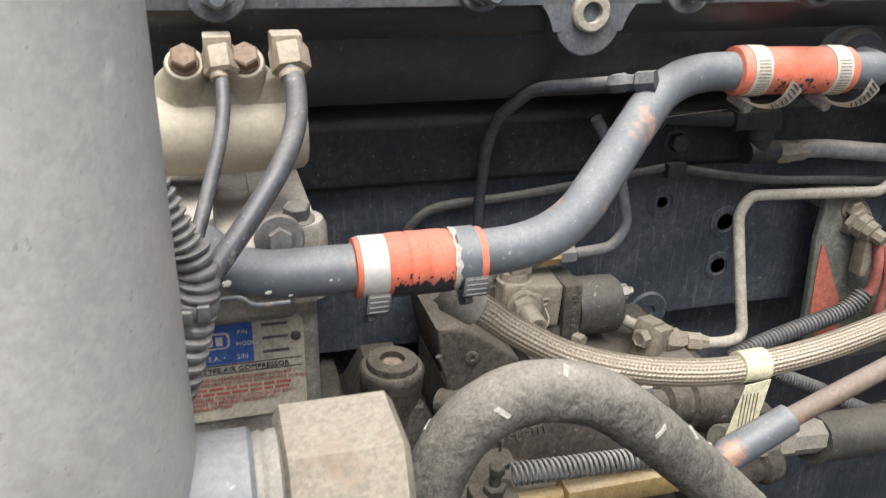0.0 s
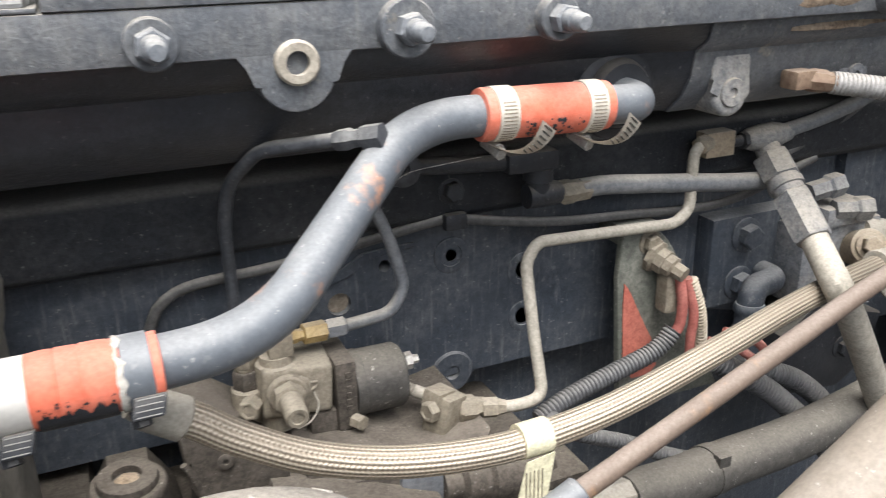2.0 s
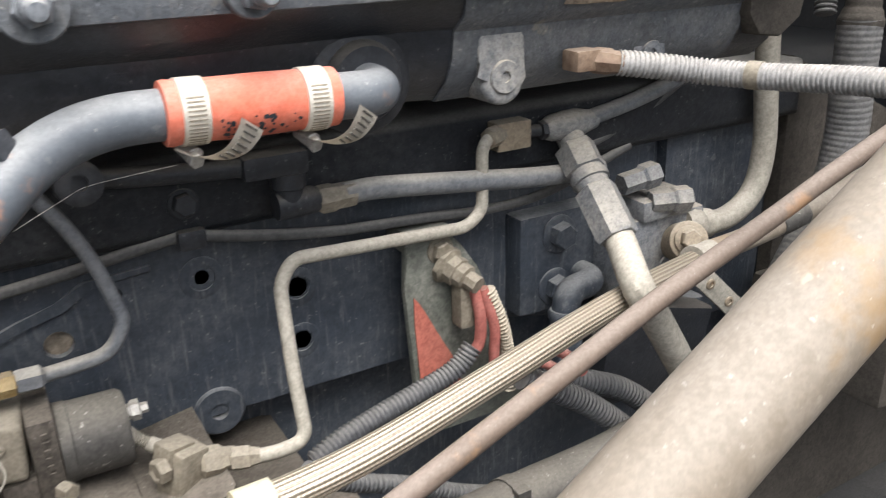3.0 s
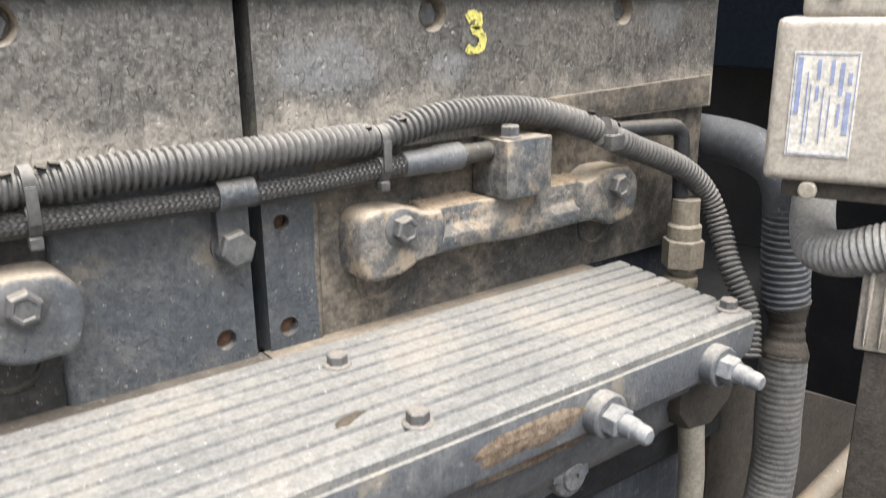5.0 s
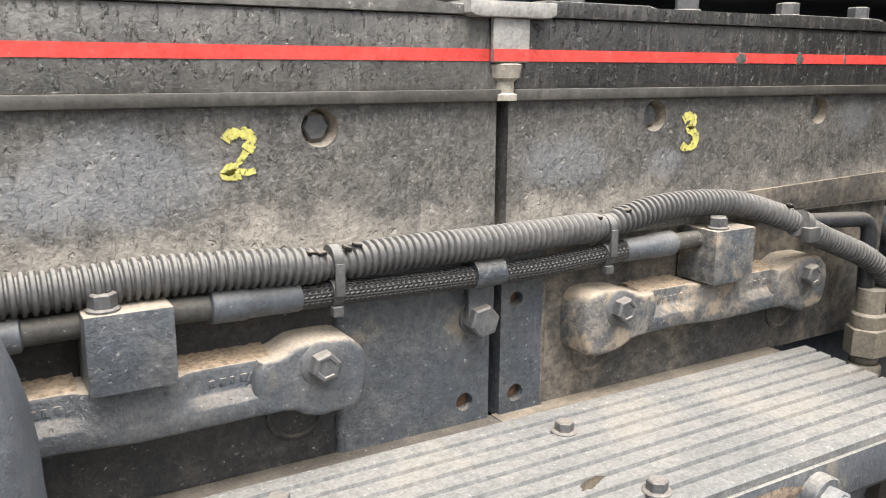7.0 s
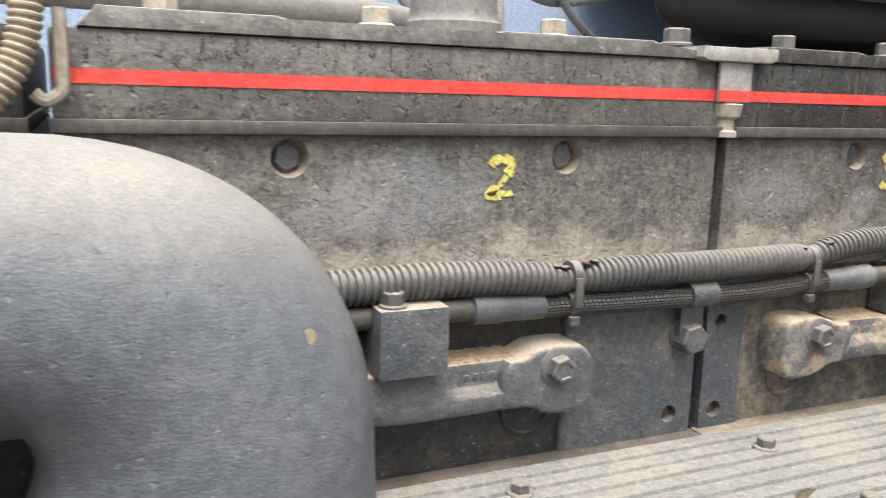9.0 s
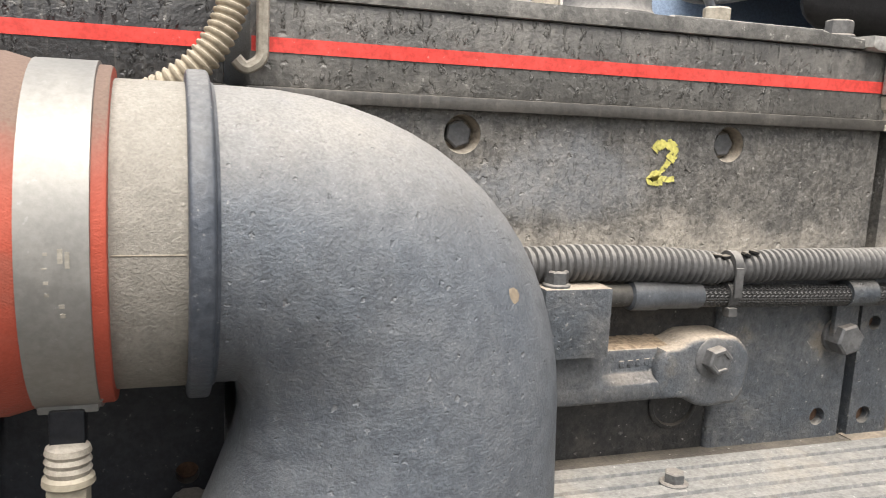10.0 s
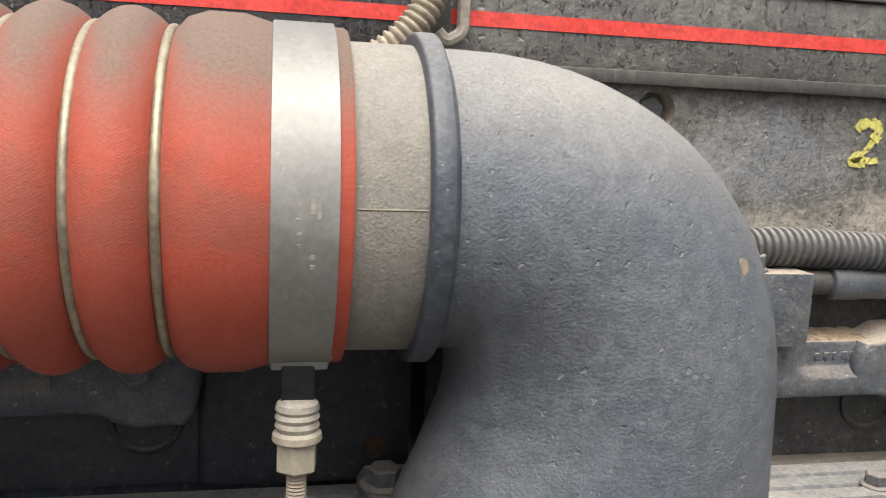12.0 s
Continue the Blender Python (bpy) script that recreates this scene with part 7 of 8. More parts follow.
part("nipple", bm, "engine", cube)

teef = thing("tee_fitting", (0.64, 0.517, 1.19), "dark swivel tee fitting with large hex nuts", "fitting")
bm = B()
lathe(bm, (0.608, 0.520, 1.243), (1, 0.02, 0.03), [(0, 0.007), (0.006, 0.0095), (0.018, 0.0105), (0.03, 0.0105), (0.038, 0.0085), (0.046, 0.007)], 20)
lathe(bm, (0.6298, 0.521, 1.238), (-0.084, -0.757, -0.648), [(0, 0.0100), (0.016, 0.0100)], 20)
part("body", bm, "dustfit", teef)
D0, DV = Vector((0.6290, 0.512, 1.2290)), Vector((-0.084, -0.757, -0.648)).normalized()
bm = B()
lathe(bm, D0, DV, [(0, 0.0136), (0.001, 0.0150), (0.021, 0.0150), (0.022, 0.0134)], 6, 0.3)
lathe(bm, D0 + DV * 0.022, DV, [(0, 0.0124), (0.003, 0.0124), (0.0035, 0.0140), (0.009, 0.0140), (0.0095, 0.0122), (0.016, 0.0116)], 24)
part("upper_nut", bm, "dustfit", teef, "grey hex nut")
bm = B()
lathe(bm, D0 + DV * 0.037, DV, [(0, 0.0138), (0.001, 0.0152), (0.038, 0.0152), (0.040, 0.0136)], 6, 0.3)
part("hose_nut", bm, "dustfit", teef, "long grey hex socket")
bm = B()
e0 = D0 + DV * 0.070
tube(bm, [e0, e0 + DV * 0.010, (0.6050, 0.4150, 1.1620), (0.6160, 0.4110, 1.1420), (0.6440, 0.4130, 1.1000), (0.6830, 0.4200, 1.0420), (0.7390, 0.4320, 0.9630)], 0.0106, 0.008, 20)
single("oil_hose", bm, "linetan", "tan dust-coated oil hose hanging from a tee fitting", "hose")
bm = B()
tube(bm, [(0.650, 0.520, 1.246), (0.690, 0.522, 1.252), (0.725, 0.520, 1.262), (0.760, 0.515, 1.278)], 0.0062, 0.008)
single("steel_line", bm, "line", "grey line from the tee up under the manifold", "line", "steel lines")
bm = B()
tube(bm, [(0.655, 0.530, 1.222), (0.700, 0.532, 1.233), (0.74, 0.53, 1.255), (0.775, 0.525, 1.28)], 0.0035, 0.008)
single("black_cable", bm, "rubber", "thin black cable under the manifold", "cable")
hc = thing("rubber_hose", (0.53, 0.508, 1.21), "dusty grey rubber hose with a swivel elbow end", "hose")
bm = B()
tube(bm, [(0.448, 0.508, 1.2285), (0.470, 0.508, 1.2285), (0.532, 0.509, 1.2210), (0.600, 0.512, 1.2120), (0.66, 0.518, 1.2065)], 0.0072, 0.008, 18)
part("hose", bm, "line", hc)
bm = B()
lathe(bm, (0.430, 0.508, 1.2280), (1, 0, 0.01), [(0, 0.0075), (0.002, 0.0090), (0.010, 0.0090), (0.012, 0.0080), (0.024, 0.0080)], 6)
part("end_nut", bm, "pump", hc)
bm = B()
lathe(bm, (0.404, 0.508, 1.2290), (1, 0, 0), [(0, 0.0085), (0.012, 0.009), (0.024, 0.0085), (0.027, 0.007)], 20)
lathe(bm, (0.413, 0.508, 1.2270), (0, 0, 1), [(0, 0.0085), (0.012, 0.0085), (0.013, 0.0105), (0.022, 0.0105)], 20)
box(bm, 0.385, 0.424, 0.498, 0.520, 1.2485, 1.2625, 0.003)
part("elbow", bm, "engine", hc, "dark swivel elbow and tee")
bm = B()
tube(bm, [(0.29, 0.500, 1.2680), (0.33, 0.504, 1.2610), (0.39, 0.507, 1.2555)], 0.0055, 0.008)
single("steel_line", bm, "engine", "dark line under the manifold", "line", "steel lines")
bm = B()
lathe(bm, (0.298, 0.470, 1.272), (0, -1, 0.2), [(-0.02, 0.011), (0.004, 0.011), (0.005, 0.0095), (0.005, 0.004), (0, 0.004), (0, 0)], 24)
single("round_plug", bm, "engine", "dark round plug under the manifold", "plug")

# ---- fuel shut-off valve ----
pump = thing("fuel_shutoff_valve", (0.245, 0.49, 1.09), "dust-coated fuel shut-off valve with a black solenoid", "valve")
bm = B()
m = pose(0.2285, 0.497, 1.1365, 0, 4, -4)
box(bm, -0.0215, 0.0225, -0.0190, 0.03, -0.0170, 0.0165, 0.004, 3, m)
lathe(bm, (0.2170, 0.4945, 1.1080), (0.02, 0, 1), [(0, 0.0120), (0.040, 0.0125), (0.044, 0.0115)], 28)
prism(bm, soften([(0.2080, 1.1280), (0.2140, 1.1210), (0.2300, 1.1200), (0.2380, 1.1330), (0.2350, 1.1480), (0.2120, 1.1500)], 2), 0.4760, 0.49, 0.003, 3)
part("body", bm, "pump", pump)
bm = B()
box(bm, 0.234, 0.262, 0.480, 0.52, 1.0960, 1.1160, 0.003)
part("foot", bm, "housing", pump, "dark dusty foot under the valve")
bm = B()
lathe(bm, (0.2203, 0.4770, 1.1388), (-0.04, -1, -0.03), [(0, 0.0125), (0.003, 0.0125), (0.0042, 0.0112)], 28)
lathe(bm, (0.2201, 0.4728, 1.1387), (-0.04, -1, -0.03), [(0, 0.0105), (0.0065, 0.0105), (0.0075, 0.0088)], 6, 0.4)
lathe(bm, (0.2198, 0.4655, 1.1385), (-0.04, -1, -0.03), [(0, 0.0074), (0.018, 0.0072), (0.0198, 0.0062), (0.0198, 0.0040), (0.0188, 0.0036), (0.0188, 0.0)], 24)
part("end_plug", bm, "pump", pump, "large hex plug with a round stub")
bm = B()
ring = [m @ Vector((0.0075 + 0.0052 * math.cos(math.tau * k / 24), -0.0192, 0.0030 + 0.0026 * math.sin(math.tau * k / 24) + 0.0014 * math.cos(math.tau * k / 24))) for k in range(25)]
tube(bm, ring, 0.0010, smooth=False, seg=8, caps=False)
part("oval_mark", bm, "pump", pump)
bm = B()
tube(bm, [m @ Vector((0.010, -0.0195, -0.001)), m @ Vector((0.012, -0.025, -0.008)), m @ Vector((0.006, -0.030, -0.0150)), m @ Vector((-0.003, -0.034, -0.0165))], 0.0006, 0.002, 6)
part("seal_wire", bm, "linetan", pump)
bm = B()
box(bm, 0.2515, 0.2655, 0.4765, 0.522, 1.1010, 1.1500, 0.0025, 2)
part("mount_plate", bm, "housing", pump)
bm = B()
for k in range(6):
    box(bm, 0.2575, 0.2610, 0.4758, 0.4768, 1.1160 + 0.0048 * k, 1.1192 + 0.0048 * k, 0.0003, 1)
tagged(part("cast_lettering", bm, "housing", pump), kind="stuff")
bm = B()
lathe(bm, (0.2655, 0.497, 1.1230), (1, 0, -0.02), [(0, 0.0225), (0.0060, 0.0225), (0.0066, 0.0218), (0.0330, 0.0218), (0.0355, 0.0200), (0.0360, 0.0120), (0.0350, 0.0)], 40)
part("solenoid", bm, "solenoid", pump, "black solenoid coil")
bm = B()
lathe(bm, (0.2975, 0.4930, 1.1325), (1, -0.1, 0.05), [(0, 0.0045), (0.006, 0.0045), (0.0065, 0.0060), (0.011, 0.0060), (0.0115, 0.0032), (0.0155, 0.0030)], 6)
part("terminal", bm, "zinc", pump, "bright terminal nut")
bm = B()
lathe(bm, (0.2185, 0.492, 1.1500), (0, 0, 1), [(0, 0.0130), (0.003, 0.0130), (0.004, 0.0108), (0.009, 0.0100)], 24)
box(bm, 0.2130, 0.2285, 0.4835, 0.4985, 1.1590, 1.1790, 0.0015)
lathe(bm, (0.2207, 0.491, 1.1775), (0, 0, 1), [(0, 0.0070), (0.0020, 0.0066), (0.0026, 0.0050)], 18)
part("outlet_elbow", bm, "fittingtan", pump, "tan outlet elbow")
bm = B()
lathe(bm, (0.2285, 0.4920, 1.1680), (1, 0.12, -0.06), [(0, 0.0048), (0.0040, 0.0048), (0.0044, 0.0040), (0.0080, 0.0040), (0.0085, 0.0066), (0.0230, 0.0068), (0.0240, 0.0055)], 6)
part("brass_nut", bm, "gold", pump, "yellow brass flare nut")
bm = B()
lathe(bm, (0.2520, 0.4948, 1.1666), (1, 0.12, -0.06), [(0, 0.0062), (0.0010, 0.0068), (0.0120, 0.0068), (0.0140, 0.0048)], 6, 0.5)
part("sleeve_nut", bm, "line", pump, "grey sleeve nut")
for z, r, h, mt in ((1.098, 0.0105, 0.038, "pump"), (1.136, 0.0086, 0.012, "housing"), (1.148, 0.0062, 0.003, "pump"), (1.151, 0.0080, 0.012, "pump"), (1.163, 0.0050, 0.016, "solenoid")):
    bm = B()
    lathe(bm, (0.2000, 0.500, z), (0.02, 0, 1), [(0, r * 0.93), (0.001, r), (h - 0.001, r), (h, r * 0.9)], 6 if 0.007 < r < 0.0095 else 20, z * 40)
    part("inlet_fitting", bm, mt, pump, "dusty hex fitting")
bm = B()
hexhead(bm, (0.2010, 0.4870, 1.1300), (-0.5, -0.85, 0.05), 0.0120, 0.010, 0.0, 0.3, True)
part("cap_screw", bm, "pump", pump)
bm = B()
hexhead(bm, (0.2620, 0.4770, 1.1075), (0.5, -0.9, 0), 0.009, 0.008, 0.0, 0.3)
part("cap_screw", bm, "pump", pump)
bm = B()
tube(bm, [(0.2990, 0.496, 1.1200), (0.3035, 0.497, 1.1130), (0.3120, 0.493, 1.1070), (0.3220, 0.484, 1.1040)], lambda s, f: 0.0036 + (0.0006 * math.sin(s * math.tau / 0.0016) if f < 0.5 else 0.0010), 0.0004, 10)
part("coil_lead", bm, "linetan", pump, "short ribbed dusty lead")
bx = thing("line_union", (0.32, 0.465, 1.09), "tan brass union block on the fuel line", "fitting")
bm = B()
box(bm, -0.0100, 0.0100, -0.0095, 0.0095, -0.0170, 0.0125, 0.0025, 2, pose(0.3230, 0.4710, 1.1020, 6, 10, 28))
box(bm, -0.0125, 0.0060, -0.0060, 0.0080, 0.0020, 0.0150, 0.002, 2, pose(0.3210, 0.4740, 1.1020, 6, 12, 28))
part("block", bm, "pump", bx)
bm = B()
lathe(bm, (0.3315, 0.4690, 1.1010), (1, -0.05, -0.13), [(0, 0.0068), (0.002, 0.0092), (0.0110, 0.0092), (0.0135, 0.0072), (0.0200, 0.0066), (0.0215, 0.0050)], 6)
part("nut", bm, "fittingtan", bx)
bm = B()
hexhead(bm, (0.3130, 0.4670, 1.1065), (-1, -0.35, 0.05), 0.0125, 0.0065, 0.0, 0.3, True)
part("plug", bm, "pump", bx)

# ---- ground strap bracket with cables ----
gb = thing("cable_bracket", (0.52, 0.515, 1.05), "grey and red painted bracket with cable terminals", "bracket")
bm = B()
prism(bm, [(0.497, 1.030), (0.600, 1.030), (0.578, 1.071), (0.569, 1.109), (0.546, 1.157), (0.535, 1.174), (0.526, 1.183), (0.500, 1.187), (0.491, 1.183), (0.489, 1.150)], 0.5135, 0.519, 0.002)
box(bm, 0.495, 0.53, 0.518, 0.556, 1.172, 1.188, 0.002)
part("plate", bm, "bracket", gb)
bm = B()
prism(bm, soften([(0.4935, 1.146), (0.5000, 1.138), (0.5140, 1.110), (0.5280, 1.085), (0.5330, 1.058), (0.4990, 1.058)], 1), 0.5125, 0.5134, 0)
part("red_patch", bm, "redpaint", gb, "patch of faded red paint")
bm = B()
hexhead(bm, (0.517, 0.5135, 1.1745), (0, -1, 0), 0.013, 0.008, 0.010, 0.3)
part("bolt", bm, "pump", gb)
bm = B()
lathe(bm, (0.5200, 0.5125, 1.164), (0.32, -0.85, -0.30), [(0, 0.0135), (0.004, 0.0135), (0.006, 0.0105), (0.013, 0.0105), (0.0135, 0.009), (0.020, 0.009), (0.021, 0.0065), (0.030, 0.0062)], 8)
box(bm, 0.521, 0.533, 0.494, 0.508, 1.120, 1.158, 0.003)
part("terminal_lug", bm, "pump", gb, "stacked dusty cable lugs and nut")
wires = (("red_wire", [(0.531, 0.492, 1.150), (0.534, 0.490, 1.128), (0.534, 0.492, 1.108), (0.528, 0.495, 1.097)], 0.0042, "redwire"),
         ("red_wire", [(0.536, 0.490, 1.150), (0.544, 0.488, 1.120), (0.545, 0.490, 1.095), (0.548, 0.492, 1.070)], 0.0038, "redwire"))
for n, pts, r, mt in wires:
    bm = B()
    tube(bm, pts, r, 0.004)
    single(n, bm, mt, "dull red insulated battery cable", "cable", "battery cables")
bm = B()
tube(bm, [(0.540, 0.490, 1.148), (0.551, 0.490, 1.120), (0.559, 0.494, 1.092), (0.562, 0.495, 1.06)], lambda s, f: 0.0048 + 0.0008 * math.sin(s * math.tau / 0.0032), 0.0005, 10)
single("twisted_cable", bm, "tanloom", "tan ribbed cable beside the red wires", "cable")
bm = B()
loom(bm, [(0.5270, 0.4900, 1.1080), (0.5190, 0.4900, 1.0990), (0.5070, 0.4900, 1.0920), (0.4890, 0.4900, 1.0870), (0.4510, 0.4880, 1.0790), (0.4230, 0.4850, 1.0730), (0.4020, 0.4820, 1.0660)], 0.0076, 0.0034, 0.0013, 16)
single("battery_loom", bm, "loomblack", "dark corrugated loom of the battery cables", "conduit")

# ---- braided hose with its tag, rusty rod, lower hoses ----
br = thing("braided_hose", (0.35, 0.38, 1.12), "tan-grey steel braided hose sagging across the engine", "hose")
bm = B()
tube(bm, [(0.1500, 0.3830, 1.1955), (0.1590, 0.3830, 1.1893), (0.1760, 0.3830, 1.1755), (0.2100, 0.3815, 1.1550), (0.2540, 0.3795, 1.1398), (0.3040, 0.3780, 1.1315), (0.3440, 0.3790, 1.1305), (0.4000, 0.3830, 1.1345), (0.4850, 0.3980, 1.1430), (0.5600, 0.4180, 1.1460), (0.6300, 0.4380, 1.1450), (0.7080, 0.4600, 1.1405)], 0.0088, 0.006, 24, uv=True)
part("braid", bm, "braid", br)
bm = B()
lathe(bm, (0.1360, 0.3830, 1.2035), (0.84, 0, -0.54), [(-0.006, 0.0), (-0.006, 0.0070), (0, 0.0080), (0.002, 0.0104), (0.0200, 0.0110), (0.0212, 0.0098)], 10, 0.3)
part("crimp_end", bm, "linetan", br, "grey crimped end")
bm = B()
lathe(bm, (0.700, 0.4575, 1.1432), (0.94, 0.3, -0.09), [(0, 0.0108), (0.004, 0.0112), (0.008, 0.0108), (0.009, 0.0098), (0.03, 0.0098), (0.034, 0.0085)], 24)
part("end_ferrule", bm, "linetan", br)
bm = B()
tube(bm, [(0.730, 0.4665, 1.1405), (0.765, 0.466, 1.1430), (0.81, 0.463, 1.1510), (0.87, 0.46, 1.1640), (1.00, 0.46, 1.1980), (1.12, 0.46, 1.240)], 0.0092, 0.008, 18)
part("end_tube", bm, "tanpipe", br, "tan steel tube beyond the braid")
bm = B()
lathe(bm, (0.800, 0.4635, 1.1490), (0.96, -0.06, 0.2), [(0, 0.0098), (0.002, 0.0105), (0.026, 0.0105), (0.028, 0.0098)], 20)
part("grommet", bm, "solenoid", br, "black rubber grommet")
tag = thing("paper_tag", (0.345, 0.37, 1.09), "yellowed paper tag taped round the braided hose", "tag")
bm = B()
lathe(bm, (0.3275, 0.3788, 1.1310), (1, 0.02, 0.0), [(0, 0.0103), (0.0185, 0.0105)], 28)
part("wrap", bm, "tag", tag)
bm = B()
prism(bm, [(0.3275, 1.124), (0.3455, 1.126), (0.3400, 1.0905), (0.3190, 1.0880)], 0.3680, 0.3686, 0)
tg = part("slip", bm, "tag", tag)
bm = B()
for k in range(5):
    box(bm, 0.3265 + 0.0026 * k, 0.3271 + 0.0026 * k, 0.3674, 0.3678, 1.094, 1.118, 0)
part("text_bars", bm, "pump", tg)
rr = thing("rusty_rod", (0.55, 0.38, 1.1), "long rusty brown rod with a grey rubber end", "rod")
bm = B()
tube(bm, [(0.345, 0.3585, 1.0965), (0.352, 0.359, 1.0990), (0.430, 0.3650, 1.1240), (0.515, 0.3740, 1.1480), (0.600, 0.3850, 1.1700), (0.700, 0.3930, 1.1960), (0.750, 0.3890, 1.2180), (0.860, 0.375, 1.268)], 0.0066, 0.008, 18)
part("rod", bm, "rust", rr)
bm = B()
lathe(bm, (0.3580, 0.3595, 1.1010), (-0.92, -0.08, -0.36), [(0, 0.0085), (0.001, 0.0098), (0.048, 0.0105), (0.054, 0.0085)], 24)
part("rubber_end", bm, "pipe", rr, "blue-grey rubber sleeve")
bh = thing("black_hose", (0.5, 0.42, 1.0), "thick black dusty hose with hex couplings", "hose")
bm = B()
tube(bm, [(0.420, 0.402, 1.0440), (0.470, 0.412, 1.0340), (0.530, 0.422, 1.0270), (0.610, 0.430, 1.0230), (0.720, 0.445, 1.0260), (0.82, 0.46, 1.04)], 0.0180, 0.008, 22)
part("hose", bm, "solenoid", bh)
for x, r, w, sg in ((0.330, 0.0125, 0.022, 24), (0.352, 0.0150, 0.010, 6), (0.362, 0.0125, 0.012, 24), (0.374, 0.0150, 0.014, 6), (0.388, 0.0130, 0.035, 8)):
    bm = B()
    lathe(bm, (x, 0.386 + (x - 0.33) * 0.17, 1.0680 - (x - 0.33) * 0.22), (1, 0.17, -0.22), [(0, r * 0.92), (0.001, r), (w - 0.001, r), (w, r * 0.92)], sg, 0.2)
    part("coupling", bm, "linetan", bh, "dusty coupling ring")
bm = B()
lathe(bm, (0.505, 0.4185, 1.0295), (1, 0.15, -0.10), [(0, 0.0190), (0.011, 0.0190)], 24)
box(bm, 0.506, 0.516, 0.404, 0.412, 1.040, 1.049, 0.001)
part("tie", bm, "solenoid", bh)
bm = B()
lathe(bm, (0.300, 0.378, 1.041), (1, 0.1, 0.06), [(0, 0.010), (0.06, 0.0105), (0.064, 0.014), (0.075, 0.014), (0.079, 0.010), (0.082, 0.0)], 24)
single("lever_rod", bm, "housing", "dusty rod end beneath the black hose", "rod")
bm = B()
loom(bm, [(0.3790, 0.4250, 1.1050), (0.4000, 0.4280, 1.0870), (0.4420, 0.4300, 1.0660), (0.4770, 0.4300, 1.0460), (0.5080, 0.4300, 1.0330), (0.5420, 0.4320, 1.0280), (0.5830, 0.4400, 1.0180)], 0.0058, 0.0033, 0.0013, 14)
single("thin_loom", bm, "loomblack", "thin dusty corrugated loom below the braided hose", "conduit")
for pts in ([(0.5640, 0.4820, 1.0760), (0.5810, 0.4780, 1.0650), (0.6210, 0.4750, 1.0370), (0.6610, 0.4720, 1.0000), (0.6860, 0.4700, 0.9730), (0.7070, 0.4680, 0.9430)],
            [(0.5970, 0.4920, 1.0620), (0.6340, 0.4900, 1.0450), (0.6690, 0.4880, 1.0270), (0.7040, 0.4860, 0.9950), (0.7270, 0.4840, 0.9560)]):
    bm = B()
    loom(bm, pts, 0.0098, 0.0042, 0.0018, 16)
    single("lower_loom", bm, "loomblack", "black corrugated cable loom low on the block", "conduit", "lower looms")
for pts in ([(0.552, 0.478, 1.098), (0.572, 0.466, 1.092), (0.590, 0.462, 1.078)], [(0.56, 0.470, 1.108), (0.585, 0.462, 1.098), (0.60, 0.458, 1.08)]):
    bm = B()
    tube(bm, pts, 0.0038, 0.004)
    single("red_wire", bm, "redwire", "dull red cable entering the lower loom", "cable", "battery cables")
ef = thing("hose_elbow", (0.655, 0.51, 1.06), "dark grey elbow fitting bolted on the block", "fitting")
bm = B()
tube(bm, fillet([(0.660, 0.545, 1.1140), (0.6580, 0.516, 1.1160), (0.6260, 0.512, 1.1160), (0.6240, 0.508, 1.0600)], 0.014), 0.0110, smooth=False, seg=20)
part("elbow", bm, "block", ef)
bm = B()
lathe(bm, (0.6250, 0.511, 1.102), (-0.03, -0.07, -1), [(0, 0.012), (0.003, 0.0135), (0.007, 0.0135), (0.009, 0.012), (0.02, 0.012), (0.022, 0.0135), (0.03, 0.0135)], 24)
part("collar", bm, "block", ef)
lb = thing("lower_bracket", (0.72, 0.52, 0.95), "dark casting with a bolt low on the block", "bracket")
bm = B()
prism(bm, [(0.660, 1.00), (0.745, 0.992), (0.775, 1.01), (0.79, 1.06), (0.70, 1.085), (0.668, 1.06)], 0.508, 0.56, 0.005)
part("casting", bm, "engine", lb)
bm = B()
hexhead(bm, (0.742, 0.508, 1.035), (0, -1, 0), 0.014, 0.007, 0.0115, 0.3)
part("bolt", bm, "engine", lb)

# ---- rear end: pipes, looms, box ----
bm = B()
tube(bm, [(0.822, 0.512, 1.300), (0.828, 0.512, 1.250), (0.834, 0.512, 1.195), (0.823, 0.511, 1.158), (0.790, 0.510, 1.1420), (0.745, 0.508, 1.1470)], 0.0098, 0.006, 20)
lathe(bm, (0.762, 0.5085, 1.1445), (-1, 0, 0.18), [(-0.010, 0.0098), (-0.008, 0.0122), (0, 0.0126), (0.003, 0.0112), (0.006, 0.0128), (0.014, 0.0135), (0.017, 0.012), (0.022, 0.0115)], 24)
single("tan_pipe", bm, "linetan", "tan dusty pipe bending into the oil block", "pipe")
ob2 = thing("oil_block", (0.72, 0.515, 1.12), "dark oil block with fittings and a rusty bolt", "fitting block")
bm = B()
box(bm, 0.672, 0.762, 0.505, 0.548, 1.090, 1.162, 0.004)
box(bm, 0.690, 0.745, 0.500, 0.54, 1.160, 1.178, 0.005)
part("block", bm, "dustfit", ob2)
for x, y, z, ax in ((0.676, 0.512, 1.192, (1, -0.1, 0.15)), (0.70, 0.505, 1.176, (0.9, -0.3, 0.0))):
    bm = B()
    lathe(bm, (x, y, z), ax, [(0, 0.0085), (0.018, 0.0085), (0.02, 0.0105), (0.032, 0.0105), (0.034, 0.008)], 6)
    part("port_fitting", bm, "dustfit", ob2, "grey hex port fitting")
bm = B()
hexhead(bm, (0.719, 0.480, 1.1480), (-0.4, -0.8, 0.4), 0.014, 0.009, 0.0115, 0.3)
